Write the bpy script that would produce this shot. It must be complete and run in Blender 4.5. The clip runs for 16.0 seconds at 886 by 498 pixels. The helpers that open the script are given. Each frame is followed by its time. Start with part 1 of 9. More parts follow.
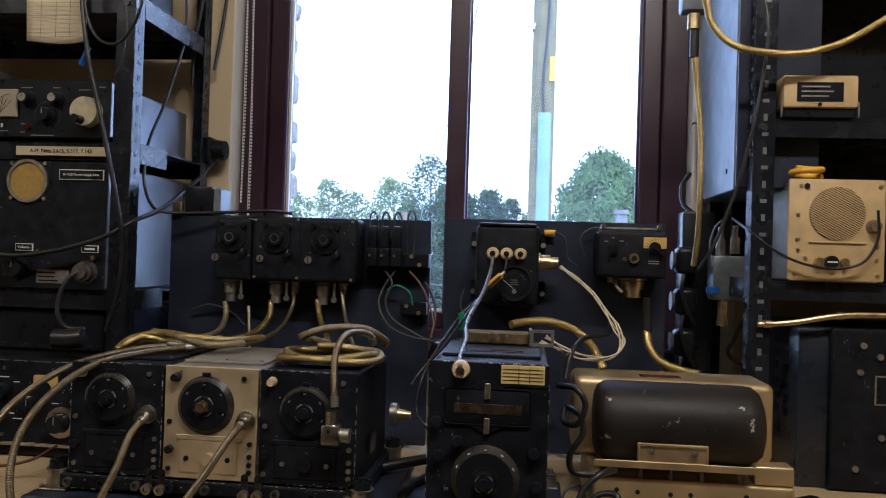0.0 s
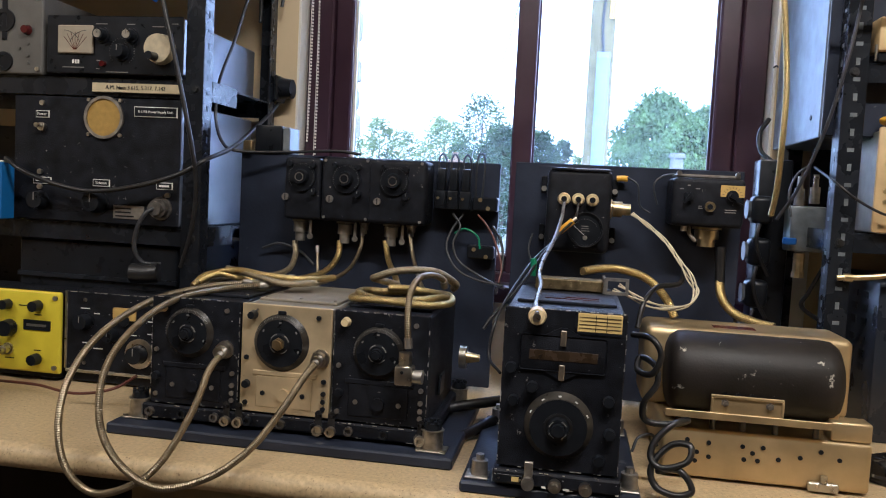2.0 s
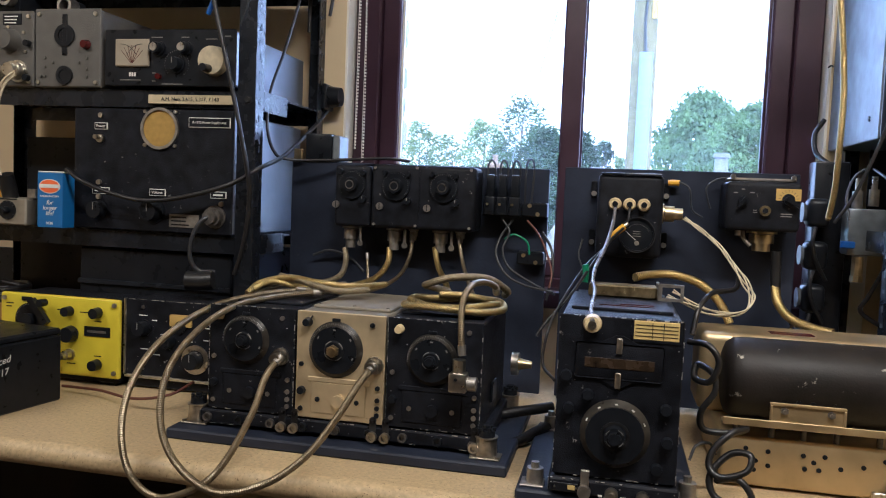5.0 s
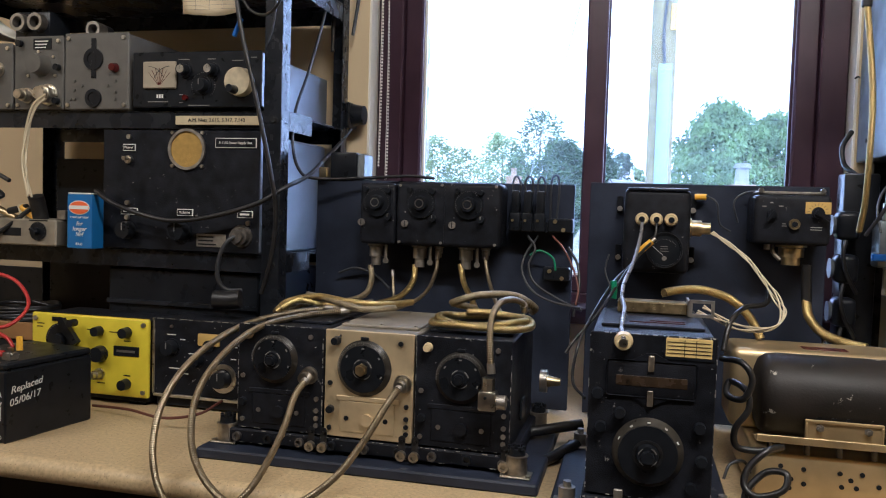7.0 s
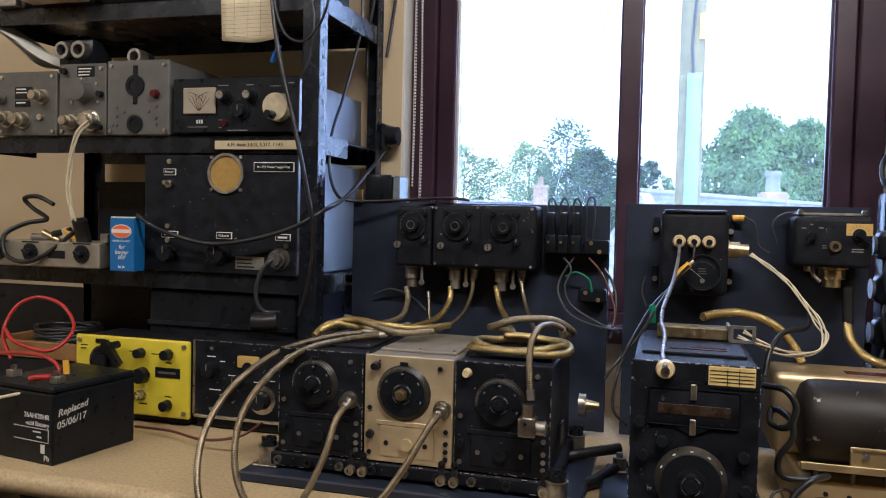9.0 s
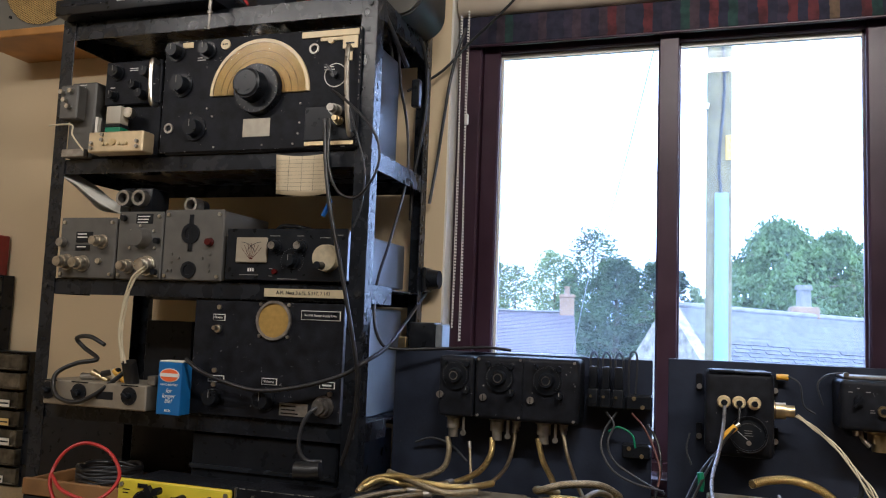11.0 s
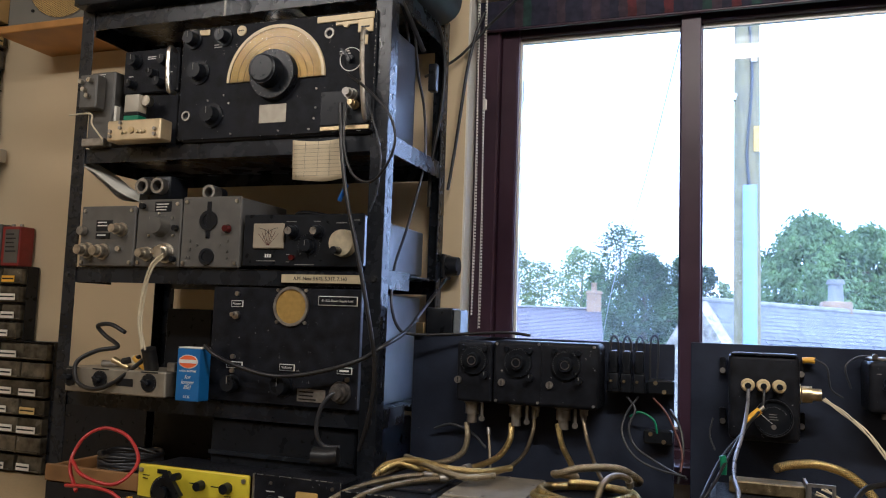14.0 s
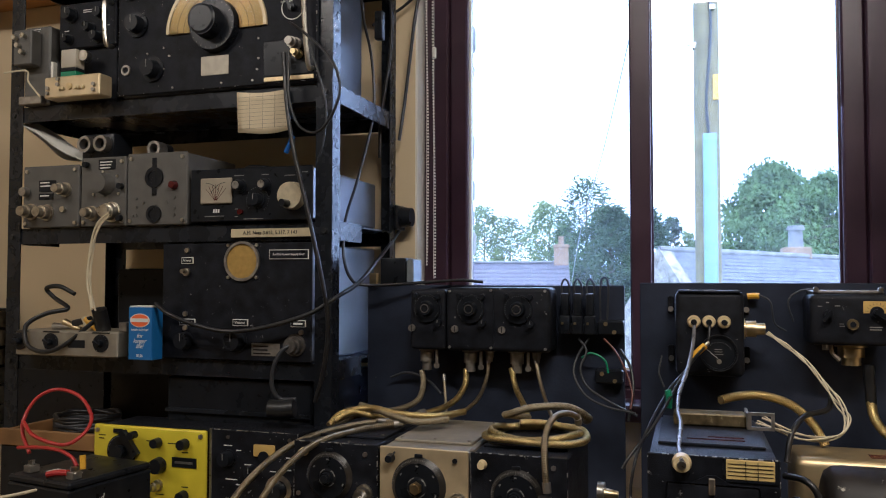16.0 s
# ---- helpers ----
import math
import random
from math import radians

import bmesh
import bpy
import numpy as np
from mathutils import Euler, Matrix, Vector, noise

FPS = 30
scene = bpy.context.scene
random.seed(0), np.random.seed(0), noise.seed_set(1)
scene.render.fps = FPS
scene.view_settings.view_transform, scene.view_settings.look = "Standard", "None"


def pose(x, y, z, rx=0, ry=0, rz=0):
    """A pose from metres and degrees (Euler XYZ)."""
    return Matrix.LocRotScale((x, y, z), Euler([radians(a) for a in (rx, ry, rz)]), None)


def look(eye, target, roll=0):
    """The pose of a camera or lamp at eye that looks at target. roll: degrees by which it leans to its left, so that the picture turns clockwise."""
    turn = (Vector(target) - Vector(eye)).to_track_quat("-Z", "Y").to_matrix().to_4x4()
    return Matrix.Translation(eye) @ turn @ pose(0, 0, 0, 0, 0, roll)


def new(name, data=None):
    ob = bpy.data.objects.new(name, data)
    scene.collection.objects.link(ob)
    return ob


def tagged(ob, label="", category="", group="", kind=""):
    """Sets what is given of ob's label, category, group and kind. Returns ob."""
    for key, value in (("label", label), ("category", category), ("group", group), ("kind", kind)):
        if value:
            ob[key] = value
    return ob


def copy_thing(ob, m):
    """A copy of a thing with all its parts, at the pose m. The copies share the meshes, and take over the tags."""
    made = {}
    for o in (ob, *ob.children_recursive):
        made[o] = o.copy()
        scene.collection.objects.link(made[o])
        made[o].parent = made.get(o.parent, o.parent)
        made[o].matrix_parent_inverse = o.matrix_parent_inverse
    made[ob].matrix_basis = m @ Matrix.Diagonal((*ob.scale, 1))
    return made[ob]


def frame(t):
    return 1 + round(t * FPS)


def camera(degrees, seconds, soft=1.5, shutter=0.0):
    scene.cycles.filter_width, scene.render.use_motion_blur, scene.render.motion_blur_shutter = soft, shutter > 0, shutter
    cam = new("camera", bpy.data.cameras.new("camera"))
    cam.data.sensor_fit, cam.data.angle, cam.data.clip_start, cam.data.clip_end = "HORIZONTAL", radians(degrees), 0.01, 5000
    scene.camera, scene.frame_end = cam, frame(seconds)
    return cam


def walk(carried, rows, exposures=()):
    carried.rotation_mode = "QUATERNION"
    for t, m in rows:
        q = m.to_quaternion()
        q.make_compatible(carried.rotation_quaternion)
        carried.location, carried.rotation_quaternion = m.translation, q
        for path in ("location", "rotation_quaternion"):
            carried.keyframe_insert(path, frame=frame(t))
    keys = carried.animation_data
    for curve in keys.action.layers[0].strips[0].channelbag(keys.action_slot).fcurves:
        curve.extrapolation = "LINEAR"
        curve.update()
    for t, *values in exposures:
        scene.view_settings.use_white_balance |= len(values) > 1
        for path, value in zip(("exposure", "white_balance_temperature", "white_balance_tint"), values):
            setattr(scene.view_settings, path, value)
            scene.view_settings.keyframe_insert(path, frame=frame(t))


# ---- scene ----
cam = camera(58.98, 16.0, 1.1)
# seconds, then the eye in metres and its turn in degrees
ROWS = [
    (0, -0.0001, -0.0001, 1.1698, 90.627, -1.801, 6.077),
    (0.5, -0.0155, -0.0125, 1.1814, 86.8, -3.597, 7.041),
    (1, -0.037, -0.0022, 1.1811, 86.42, -3.55, 7.888),
    (1.5, -0.0425, 0.0016, 1.1775, 86.007, -3.283, 9.094),
    (2, -0.043, 0.0026, 1.1744, 86.123, -2.972, 9.633),
    (2.5, -0.0421, -0.0021, 1.1773, 85.984, -2.725, 10.464),
    (3, -0.0419, -0.0017, 1.1761, 85.977, -2.645, 11.074),
    (3.5, -0.0453, -0.0029, 1.1779, 85.968, -2.592, 11.445),
    (4, -0.0524, -0.0033, 1.1784, 85.995, -2.537, 11.817),
    (6.5, -0.07, -0.0065, 1.1861, 86.845, -1.963, 13.555),
    (7, -0.0754, -0.007, 1.1872, 87.136, -1.732, 13.901),
    (7.5, -0.0835, -0.0085, 1.1906, 87.36, -1.501, 14.341),
    (8, -0.0862, -0.0092, 1.1923, 87.578, -1.291, 14.839),
    (10.3, -0.1085, -0.0325, 1.2425, 88.52, -1.392, 16.913),
    (10.5, -0.1114, -0.0342, 1.2448, 90.07, -1.422, 16.963),
    (11, -0.1223, -0.0656, 1.31, 95.396, -2.193, 17.656),
    (11.5, -0.1314, -0.0878, 1.3564, 97.647, -2.447, 19.242),
    (12, -0.137, -0.0958, 1.3666, 98.853, -2.476, 19.648),
    (12.5, -0.141, -0.0876, 1.3551, 99.224, -2.523, 20.098),
    (13, -0.142, -0.07, 1.3408, 99.577, -2.506, 19.747),
    (13.5, -0.1287, -0.0457, 1.3013, 96.782, -2.114, 19.79),
    (14, -0.1093, -0.0391, 1.2826, 95.163, -1.96, 19.601),
    (14.5, -0.097, -0.0306, 1.2758, 94.262, -1.655, 19.361),
    (15, -0.0868, -0.0246, 1.2692, 93.539, -1.123, 18.964),
    (15.5, -0.0833, -0.0146, 1.2598, 92.703, -0.551, 18.567),
    (16, -0.0742, -0.0221, 1.2626, 92.162, -0.032, 17.415),
]
EXPOSURES = [(0.0, 0.86, 4920, 14), (1.0, 1.10, 4880, 14), (1.9, 1.52, 4800, 14), (10.4, 1.45, 4800, 14), (11.3, 1.16, 4860, 14), (14.5, 1.16, 4860, 14), (16.0, 1.02, 4900, 14)]
walk(cam, [(t, pose(x, y, z, rx, ry, rz)) for t, x, y, z, rx, ry, rz in ROWS], EXPOSURES)

# ---- world, sun, lamps ----
world = bpy.data.worlds.new("sky")
scene.world = world
world.use_nodes = True
wn = world.node_tree.nodes
wl = world.node_tree.links
wn.clear()
sky = wn.new("ShaderNodeTexSky")
sky.sky_type = "NISHITA"
sky.sun_disc = False
sky.sun_elevation = radians(38)
sky.sun_rotation = radians(140)
sky.air_density, sky.dust_density, sky.ozone_density = 1.0, 6.0, 1.0
bg = wn.new("ShaderNodeBackground")
bg.inputs["Strength"].default_value = 0.15
wo = wn.new("ShaderNodeOutputWorld")
cloud = wn.new("ShaderNodeMix")
cloud.data_type = "RGBA"
cloud.inputs["Factor"].default_value = 0.85
cloud.inputs["B"].default_value = (15.0, 17.0, 21.0, 1)          # high bright overcast
wl.new(sky.outputs[0], cloud.inputs["A"])
wl.new(cloud.outputs["Result"], bg.inputs["Color"])
wl.new(bg.outputs[0], wo.inputs["Surface"])

sun_data = bpy.data.lights.new("sun", "SUN")
sun_data.energy, sun_data.angle, sun_data.color = 1.5, radians(12), (1.0, 0.95, 0.88)
sun = new("sun", sun_data)
sun.matrix_world = look((6, -12, 14), (0, 10, 0))

# ---- materials ----
def mat(name, color, rough=0.5, metal=0.0, var=0.15, scale=30.0, bump=0.1, fine=250.0, color2=None, wear=None, wear_amt=0.62, spread=0.0, coat=0.0, spec=0.5):
    """A surface with broad stains, fine grain and, where wear is given, chipped spots of that colour."""
    m = bpy.data.materials.new(name)
    m.use_nodes = True
    n, l = m.node_tree.nodes, m.node_tree.links
    b = n["Principled BSDF"]
    tc = n.new("ShaderNodeTexCoord")
    n1 = n.new("ShaderNodeTexNoise")
    n1.inputs["Scale"].default_value = scale
    n1.inputs["Detail"].default_value = 6
    n2 = n.new("ShaderNodeTexNoise")
    n2.inputs["Scale"].default_value = fine
    n2.inputs["Detail"].default_value = 3
    l.new(tc.outputs["Object"], n1.inputs["Vector"])
    l.new(tc.outputs["Object"], n2.inputs["Vector"])
    ramp = n.new("ShaderNodeValToRGB")
    c2 = color2 or tuple(min(1, c * (1 + 1.6 * var)) for c in color)
    ramp.color_ramp.elements[0].position, ramp.color_ramp.elements[1].position = 0.3, 0.72
    ramp.color_ramp.elements[0].color = (*[c * (1 - var) for c in color], 1)
    ramp.color_ramp.elements[1].color = (*c2, 1)
    l.new(n1.outputs["Fac"], ramp.inputs["Fac"])
    col = ramp.outputs["Color"]
    if spread:
        info = n.new("ShaderNodeObjectInfo")
        hsv = n.new("ShaderNodeHueSaturation")
        mr = n.new("ShaderNodeMapRange")
        mr.inputs["To Min"].default_value, mr.inputs["To Max"].default_value = 1 - spread, 1 + spread
        l.new(info.outputs["Random"], mr.inputs["Value"])
        l.new(mr.outputs["Result"], hsv.inputs["Value"])
        l.new(col, hsv.inputs["Color"])
        col = hsv.outputs["Color"]
    if wear:
        n3 = n.new("ShaderNodeTexNoise")
        n3.inputs["Scale"].default_value = scale * 1.7
        n3.inputs["Detail"].default_value = 9
        n3.inputs["Roughness"].default_value = 0.7
        l.new(tc.outputs["Object"], n3.inputs["Vector"])
        r3 = n.new("ShaderNodeValToRGB")
        r3.color_ramp.elements[0].position, r3.color_ramp.elements[1].position = wear_amt, wear_amt + 0.03
        l.new(n3.outputs["Fac"], r3.inputs["Fac"])
        mx = n.new("ShaderNodeMix")
        mx.data_type = "RGBA"
        l.new(r3.outputs["Color"], mx.inputs["Factor"])
        l.new(col, mx.inputs["A"])
        mx.inputs["B"].default_value = (*wear, 1)
        col = mx.outputs["Result"]
    l.new(col, b.inputs["Base Color"])
    mr2 = n.new("ShaderNodeMapRange")
    mr2.inputs["To Min"].default_value, mr2.inputs["To Max"].default_value = max(0.03, rough - 0.12), min(1, rough + 0.14)
    l.new(n1.outputs["Fac"], mr2.inputs["Value"])
    l.new(mr2.outputs["Result"], b.inputs["Roughness"])
    b.inputs["Metallic"].default_value = metal
    b.inputs["Specular IOR Level"].default_value = spec
    if coat:
        b.inputs["Coat Weight"].default_value = coat
        b.inputs["Coat Roughness"].default_value = 0.1
    if bump:
        bp = n.new("ShaderNodeBump")
        bp.inputs["Strength"].default_value = bump
        bp.inputs["Distance"].default_value = 0.002
        l.new(n2.outputs["Fac"], bp.inputs["Height"])
        l.new(bp.outputs["Normal"], b.inputs["Normal"])
    return m


M = {}
M["wall"] = mat("cream_paint", (0.64, 0.52, 0.325), 0.75, var=0.04, scale=2.0, bump=0.12, fine=120)
# for the unseen south wall, coloured dark to weaken reflections
M["dim_wall"] = mat("dim_unseen_wall", (0.24, 0.19, 0.12), 0.8, var=0.06, scale=2.0, bump=0.12, fine=120)
M["reveal"] = mat("white_gloss_paint", (0.74, 0.72, 0.66), 0.35, var=0.05, scale=4, bump=0.05)
M["ceiling"] = mat("ceiling_paint", (0.75, 0.72, 0.64), 0.8, var=0.03, scale=2)
M["floor"] = mat("brown_carpet", (0.10, 0.08, 0.06), 0.95, var=0.3, scale=20, bump=0.6, fine=500)
M["frame"] = mat("brown_frame", (0.037, 0.0165, 0.029), 0.36, var=0.2, scale=8, bump=0.05, fine=200)
M["worktop"] = mat("speckled_beige_laminate", (0.48, 0.37, 0.205), 0.45, var=0.16, scale=150, bump=0.03, wear=(0.17, 0.11, 0.055), wear_amt=0.605)
M["under"] = mat("dark_board", (0.03, 0.028, 0.026), 0.7, var=0.3, scale=10)
M["rack"] = mat("black_rack_paint", (0.0110, 0.0130, 0.0175), 0.26, var=0.3, scale=20, bump=0.15, wear=(0.22, 0.22, 0.21), wear_amt=0.70, spec=0.36)
M["black"] = mat("black_crackle", (0.0105, 0.0115, 0.0155), 0.42, var=0.4, scale=35, bump=0.4, fine=600, wear=(0.24, 0.23, 0.21), wear_amt=0.65, spec=0.13)
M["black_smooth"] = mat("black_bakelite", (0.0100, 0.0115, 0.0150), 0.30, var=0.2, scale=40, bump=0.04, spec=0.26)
# black paint lifted towards blue: the window's glare is put into the colour
M["black_board"] = mat("black_with_glare", (0.0210, 0.0260, 0.0430), 0.42, var=0.35, scale=9, bump=0.15, fine=160, wear=(0.10, 0.10, 0.11), wear_amt=0.66, spec=0.28)
M["alu"] = mat("bare_aluminium", (0.60, 0.49, 0.30), 0.48, metal=0.6, var=0.12, scale=25, bump=0.06, wear=(0.25, 0.20, 0.14), wear_amt=0.70)
M["steel"] = mat("nickel_steel", (0.55, 0.52, 0.46), 0.3, metal=1.0, var=0.2, scale=60, bump=0.05)
M["dull_steel"] = mat("dull_steel", (0.32, 0.30, 0.27), 0.45, metal=0.9, var=0.25, scale=60, bump=0.1)
M["brass"] = mat("brass", (0.52, 0.42, 0.24), 0.36, metal=1.0, var=0.2, scale=60, bump=0.05)
M["grey"] = mat("grey_hammer_paint", (0.100, 0.096, 0.087), 0.45, var=0.12, scale=30, bump=0.25, fine=350, wear=(0.4, 0.38, 0.34), wear_amt=0.73)
M["greyspk"] = mat("grey_cabinet_paint", (0.155, 0.150, 0.128), 0.6, var=0.08, scale=12, bump=0.1)
M["case"] = mat("blue_grey_case", (0.20, 0.215, 0.25), 0.34, metal=0.5, var=0.12, scale=14, bump=0.05)
M["case_dark"] = mat("dark_wrinkle_case", (0.055, 0.060, 0.075), 0.36, metal=0.2, var=0.2, scale=14, bump=0.3, fine=500)
M["yellow"] = mat("yellow_enamel", (0.66, 0.55, 0.012), 0.4, var=0.08, scale=18, bump=0.06, wear=(0.12, 0.10, 0.05), wear_amt=0.70)
M["cream"] = mat("ivory_ceramic", (0.64, 0.52, 0.29), 0.35, var=0.08, scale=40)
M["paper"] = mat("white_paper", (0.78, 0.76, 0.68), 0.8, var=0.04, scale=20)
M["white"] = mat("white_print", (0.75, 0.74, 0.70), 0.6, var=0.03)
M["engrave"] = mat("dim_engraving", (0.21, 0.205, 0.19), 0.6, var=0.2, scale=60)
M["wire_white"] = mat("white_wire", (0.64, 0.57, 0.40), 0.5, var=0.08)
M["cable"] = mat("black_cable", (0.012, 0.012, 0.013), 0.36, var=0.2, scale=40)
M["cable_grey"] = mat("grey_cable", (0.030, 0.032, 0.037), 0.42, var=0.15, scale=40)
M["red"] = mat("red_pvc", (0.38, 0.024, 0.018), 0.4, var=0.1)
M["blue"] = mat("blue_card", (0.02, 0.135, 0.40), 0.5, var=0.08, scale=30)
M["bluewire"] = mat("blue_plastic", (0.02, 0.10, 0.40), 0.4, var=0.1)
M["orange"] = mat("orange_print", (0.75, 0.14, 0.03), 0.5, var=0.05)
M["green"] = mat("green_plastic", (0.02, 0.20, 0.10), 0.4, var=0.1)
M["yellow_p"] = mat("yellow_crimp", (0.75, 0.42, 0.02), 0.4, var=0.06)
M["wood"] = mat("varnished_pine", (0.42, 0.205, 0.045), 0.45, var=0.25, scale=7, bump=0.08)
M["darkwood"] = mat("worn_wood", (0.16, 0.11, 0.06), 0.6, var=0.35, scale=25, bump=0.2)
M["dial"] = mat("aged_ivory_dial", (0.55, 0.38, 0.11), 0.4, var=0.12, scale=16)
M["grille"] = mat("brass_gauze", (0.42, 0.275, 0.065), 0.5, metal=0.4, var=0.12, scale=90, bump=0.5, fine=900)
M["label"] = mat("brass_label", (0.62, 0.47, 0.17), 0.45, var=0.1, scale=50)
M["plastic"] = mat("milky_plastic", (0.45, 0.415, 0.335), 0.5, var=0.05, scale=9)
M["rope_core"] = mat("dark_braid_core", (0.17, 0.122, 0.05), 0.6, metal=0.4, var=0.3, scale=200)
M["rope"] = mat("braided_copper", (0.72, 0.51, 0.20), 0.32, metal=0.9, var=0.35, scale=200, bump=0.5, fine=900)
M["rope_dark"] = mat("tarnished_braid", (0.36, 0.31, 0.21), 0.5, metal=0.8, var=0.4, scale=200, bump=0.5, fine=900)
M["conduit"] = mat("steel_conduit", (0.27, 0.225, 0.15), 0.40, metal=0.95, var=0.2, scale=80)
M["sheet"] = mat("galvanised_sheet", (0.17, 0.19, 0.21), 0.4, metal=0.4, var=0.3, scale=24, bump=0.12, fine=90, wear=(0.35, 0.36, 0.38), wear_amt=0.68)
M["drawer"] = mat("smoky_drawer", (0.065, 0.058, 0.045), 0.22, var=0.5, scale=26, spread=0.6, color2=(0.15, 0.13, 0.09))
M["worn_steel_dark"] = mat("dark_bolt", (0.05, 0.05, 0.052), 0.4, metal=0.7, var=0.4, scale=80)
M["chip"] = mat("chipped_bare_metal", (0.42, 0.40, 0.36), 0.5, metal=0.4, var=0.3, scale=120)
M["gloss_black"] = mat("gloss_black_bakelite", (0.010, 0.009, 0.009), 0.10, var=0.2, scale=40, bump=0.0, spec=0.6)
M["dark_brass"] = mat("dark_worn_brass", (0.16, 0.125, 0.065), 0.42, metal=0.7, var=0.5, scale=60, bump=0.15, wear=(0.42, 0.34, 0.18), wear_amt=0.6)
M["maroon"] = mat("dark_red_lens", (0.07, 0.008, 0.008), 0.2, var=0.1)
M["redcan"] = mat("red_tin", (0.22, 0.022, 0.018), 0.4, var=0.1)


def glass_mat(name, tint, rough=0.0):
    m = bpy.data.materials.new(name)
    m.use_nodes = True
    b = m.node_tree.nodes["Principled BSDF"]
    b.inputs["Base Color"].default_value = (*tint, 1)
    b.inputs["Roughness"].default_value = rough
    b.inputs["Transmission Weight"].default_value = 1.0
    b.inputs["IOR"].default_value = 1.45
    return m


M["glass"] = glass_mat("window_glass", (1, 1, 1))
gm_ = M["glass"].node_tree
pane_haze = gm_.nodes.new("ShaderNodeBsdfTranslucent")
pane_haze.inputs["Color"].default_value = (0.85, 0.92, 1.0, 1)
mixd = gm_.nodes.new("ShaderNodeMixShader")
dn_ = gm_.nodes.new("ShaderNodeTexNoise")
dn_.inputs["Scale"].default_value = 3.0
dr_ = gm_.nodes.new("ShaderNodeMapRange")
dr_.inputs["From Min"].default_value, dr_.inputs["From Max"].default_value = 0.3, 0.7
dr_.inputs["To Min"].default_value, dr_.inputs["To Max"].default_value = 0.012, 0.035      # haze over the view, mixed into the pane as weak translucency
gm_.links.new(dn_.outputs["Fac"], dr_.inputs["Value"])
gm_.links.new(dr_.outputs["Result"], mixd.inputs["Fac"])
gm_.links.new(gm_.nodes["Principled BSDF"].outputs[0], mixd.inputs[1])
gm_.links.new(pane_haze.outputs[0], mixd.inputs[2])
gm_.links.new(mixd.outputs[0], gm_.nodes["Material Output"].inputs["Surface"])
M["poly"] = glass_mat("polythene", (0.8, 0.8, 0.8), 0.25)
M["perspex"] = glass_mat("thin_perspex", (1, 0.97, 0.9), 0.12)
M["perspex"].node_tree.nodes["Principled BSDF"].inputs["IOR"].default_value = 1.12


# ---- mesh tools ----
def bx(bm, x0, x1, y0, y1, z0, z1, bev=0.0, seg=1):
    """A box between the given limits, with its edges rounded by bev."""
    r = bmesh.ops.create_cube(bm, size=1.0, matrix=Matrix.Translation(((x0 + x1) / 2, (y0 + y1) / 2, (z0 + z1) / 2)) @ Matrix.Diagonal((x1 - x0, y1 - y0, z1 - z0, 1)))
    if bev:
        es = list({e for v in r["verts"] for e in v.link_edges})
        bmesh.ops.bevel(bm, geom=es, offset=bev, segments=seg, affect="EDGES", profile=0.5)
    return bm


AX = {"x": Matrix.Rotation(radians(90), 4, "Y"), "y": Matrix.Rotation(radians(90), 4, "X"), "z": Matrix.Identity(4)}


def cyl(bm, c, r, d, axis="y", seg=20, r2=None):
    """A closed drum of length d round c along the axis; r2 is the radius of its far end (of the near end on y)."""
    bmesh.ops.create_cone(bm, cap_ends=True, cap_tris=False, segments=seg, radius1=r, radius2=r if r2 is None else r2, depth=d, matrix=Matrix.Translation(c) @ AX[axis])
    return bm


def ring(bm, c, r0, r1, d, axis="y", seg=28):
    """A flat ring of thickness d."""
    m = Matrix.Translation(c) @ AX[axis]
    vs = []
    for k in range(seg):
        a = 2 * math.pi * k / seg
        for r, z in ((r0, -d / 2), (r1, -d / 2), (r1, d / 2), (r0, d / 2)):
            vs.append(bm.verts.new(m @ Vector((r * math.cos(a), r * math.sin(a), z))))
    for k in range(seg):
        for j in range(4):
            a, b = k * 4, ((k + 1) % seg) * 4
            bm.faces.new((vs[a + j], vs[b + j], vs[b + (j + 1) % 4], vs[a + (j + 1) % 4]))
    return bm


def ball(bm, c, r, seg=8):
    bmesh.ops.create_uvsphere(bm, u_segments=seg, v_segments=max(4, seg // 2), radius=r, matrix=Matrix.Translation(c))
    return bm


def curve_points(pts, n=10):
    """A smooth line through the given points."""
    p = [Vector(q) for q in pts]
    p = [2 * p[0] - p[1]] + p + [2 * p[-1] - p[-2]]
    out = []
    for i in range(1, len(p) - 2):
        for k in range(n):
            t = k / n
            out.append(0.5 * (2 * p[i] + (p[i + 1] - p[i - 1]) * t + (2 * p[i - 1] - 5 * p[i] + 4 * p[i + 1] - p[i + 2]) * t * t + (3 * p[i] - p[i - 1] - 3 * p[i + 1] + p[i + 2]) * t ** 3))
    out.append(p[-2])
    return out


def resample(line, step):
    out, acc = [line[0]], 0.0
    for a, b in zip(line, line[1:]):
        seg = (b - a).length
        while acc + seg >= step and seg > 1e-9:
            f = (step - acc) / seg
            a = a.lerp(b, f)
            out.append(a)
            seg = (b - a).length
            acc = 0.0
        acc += seg
    return out


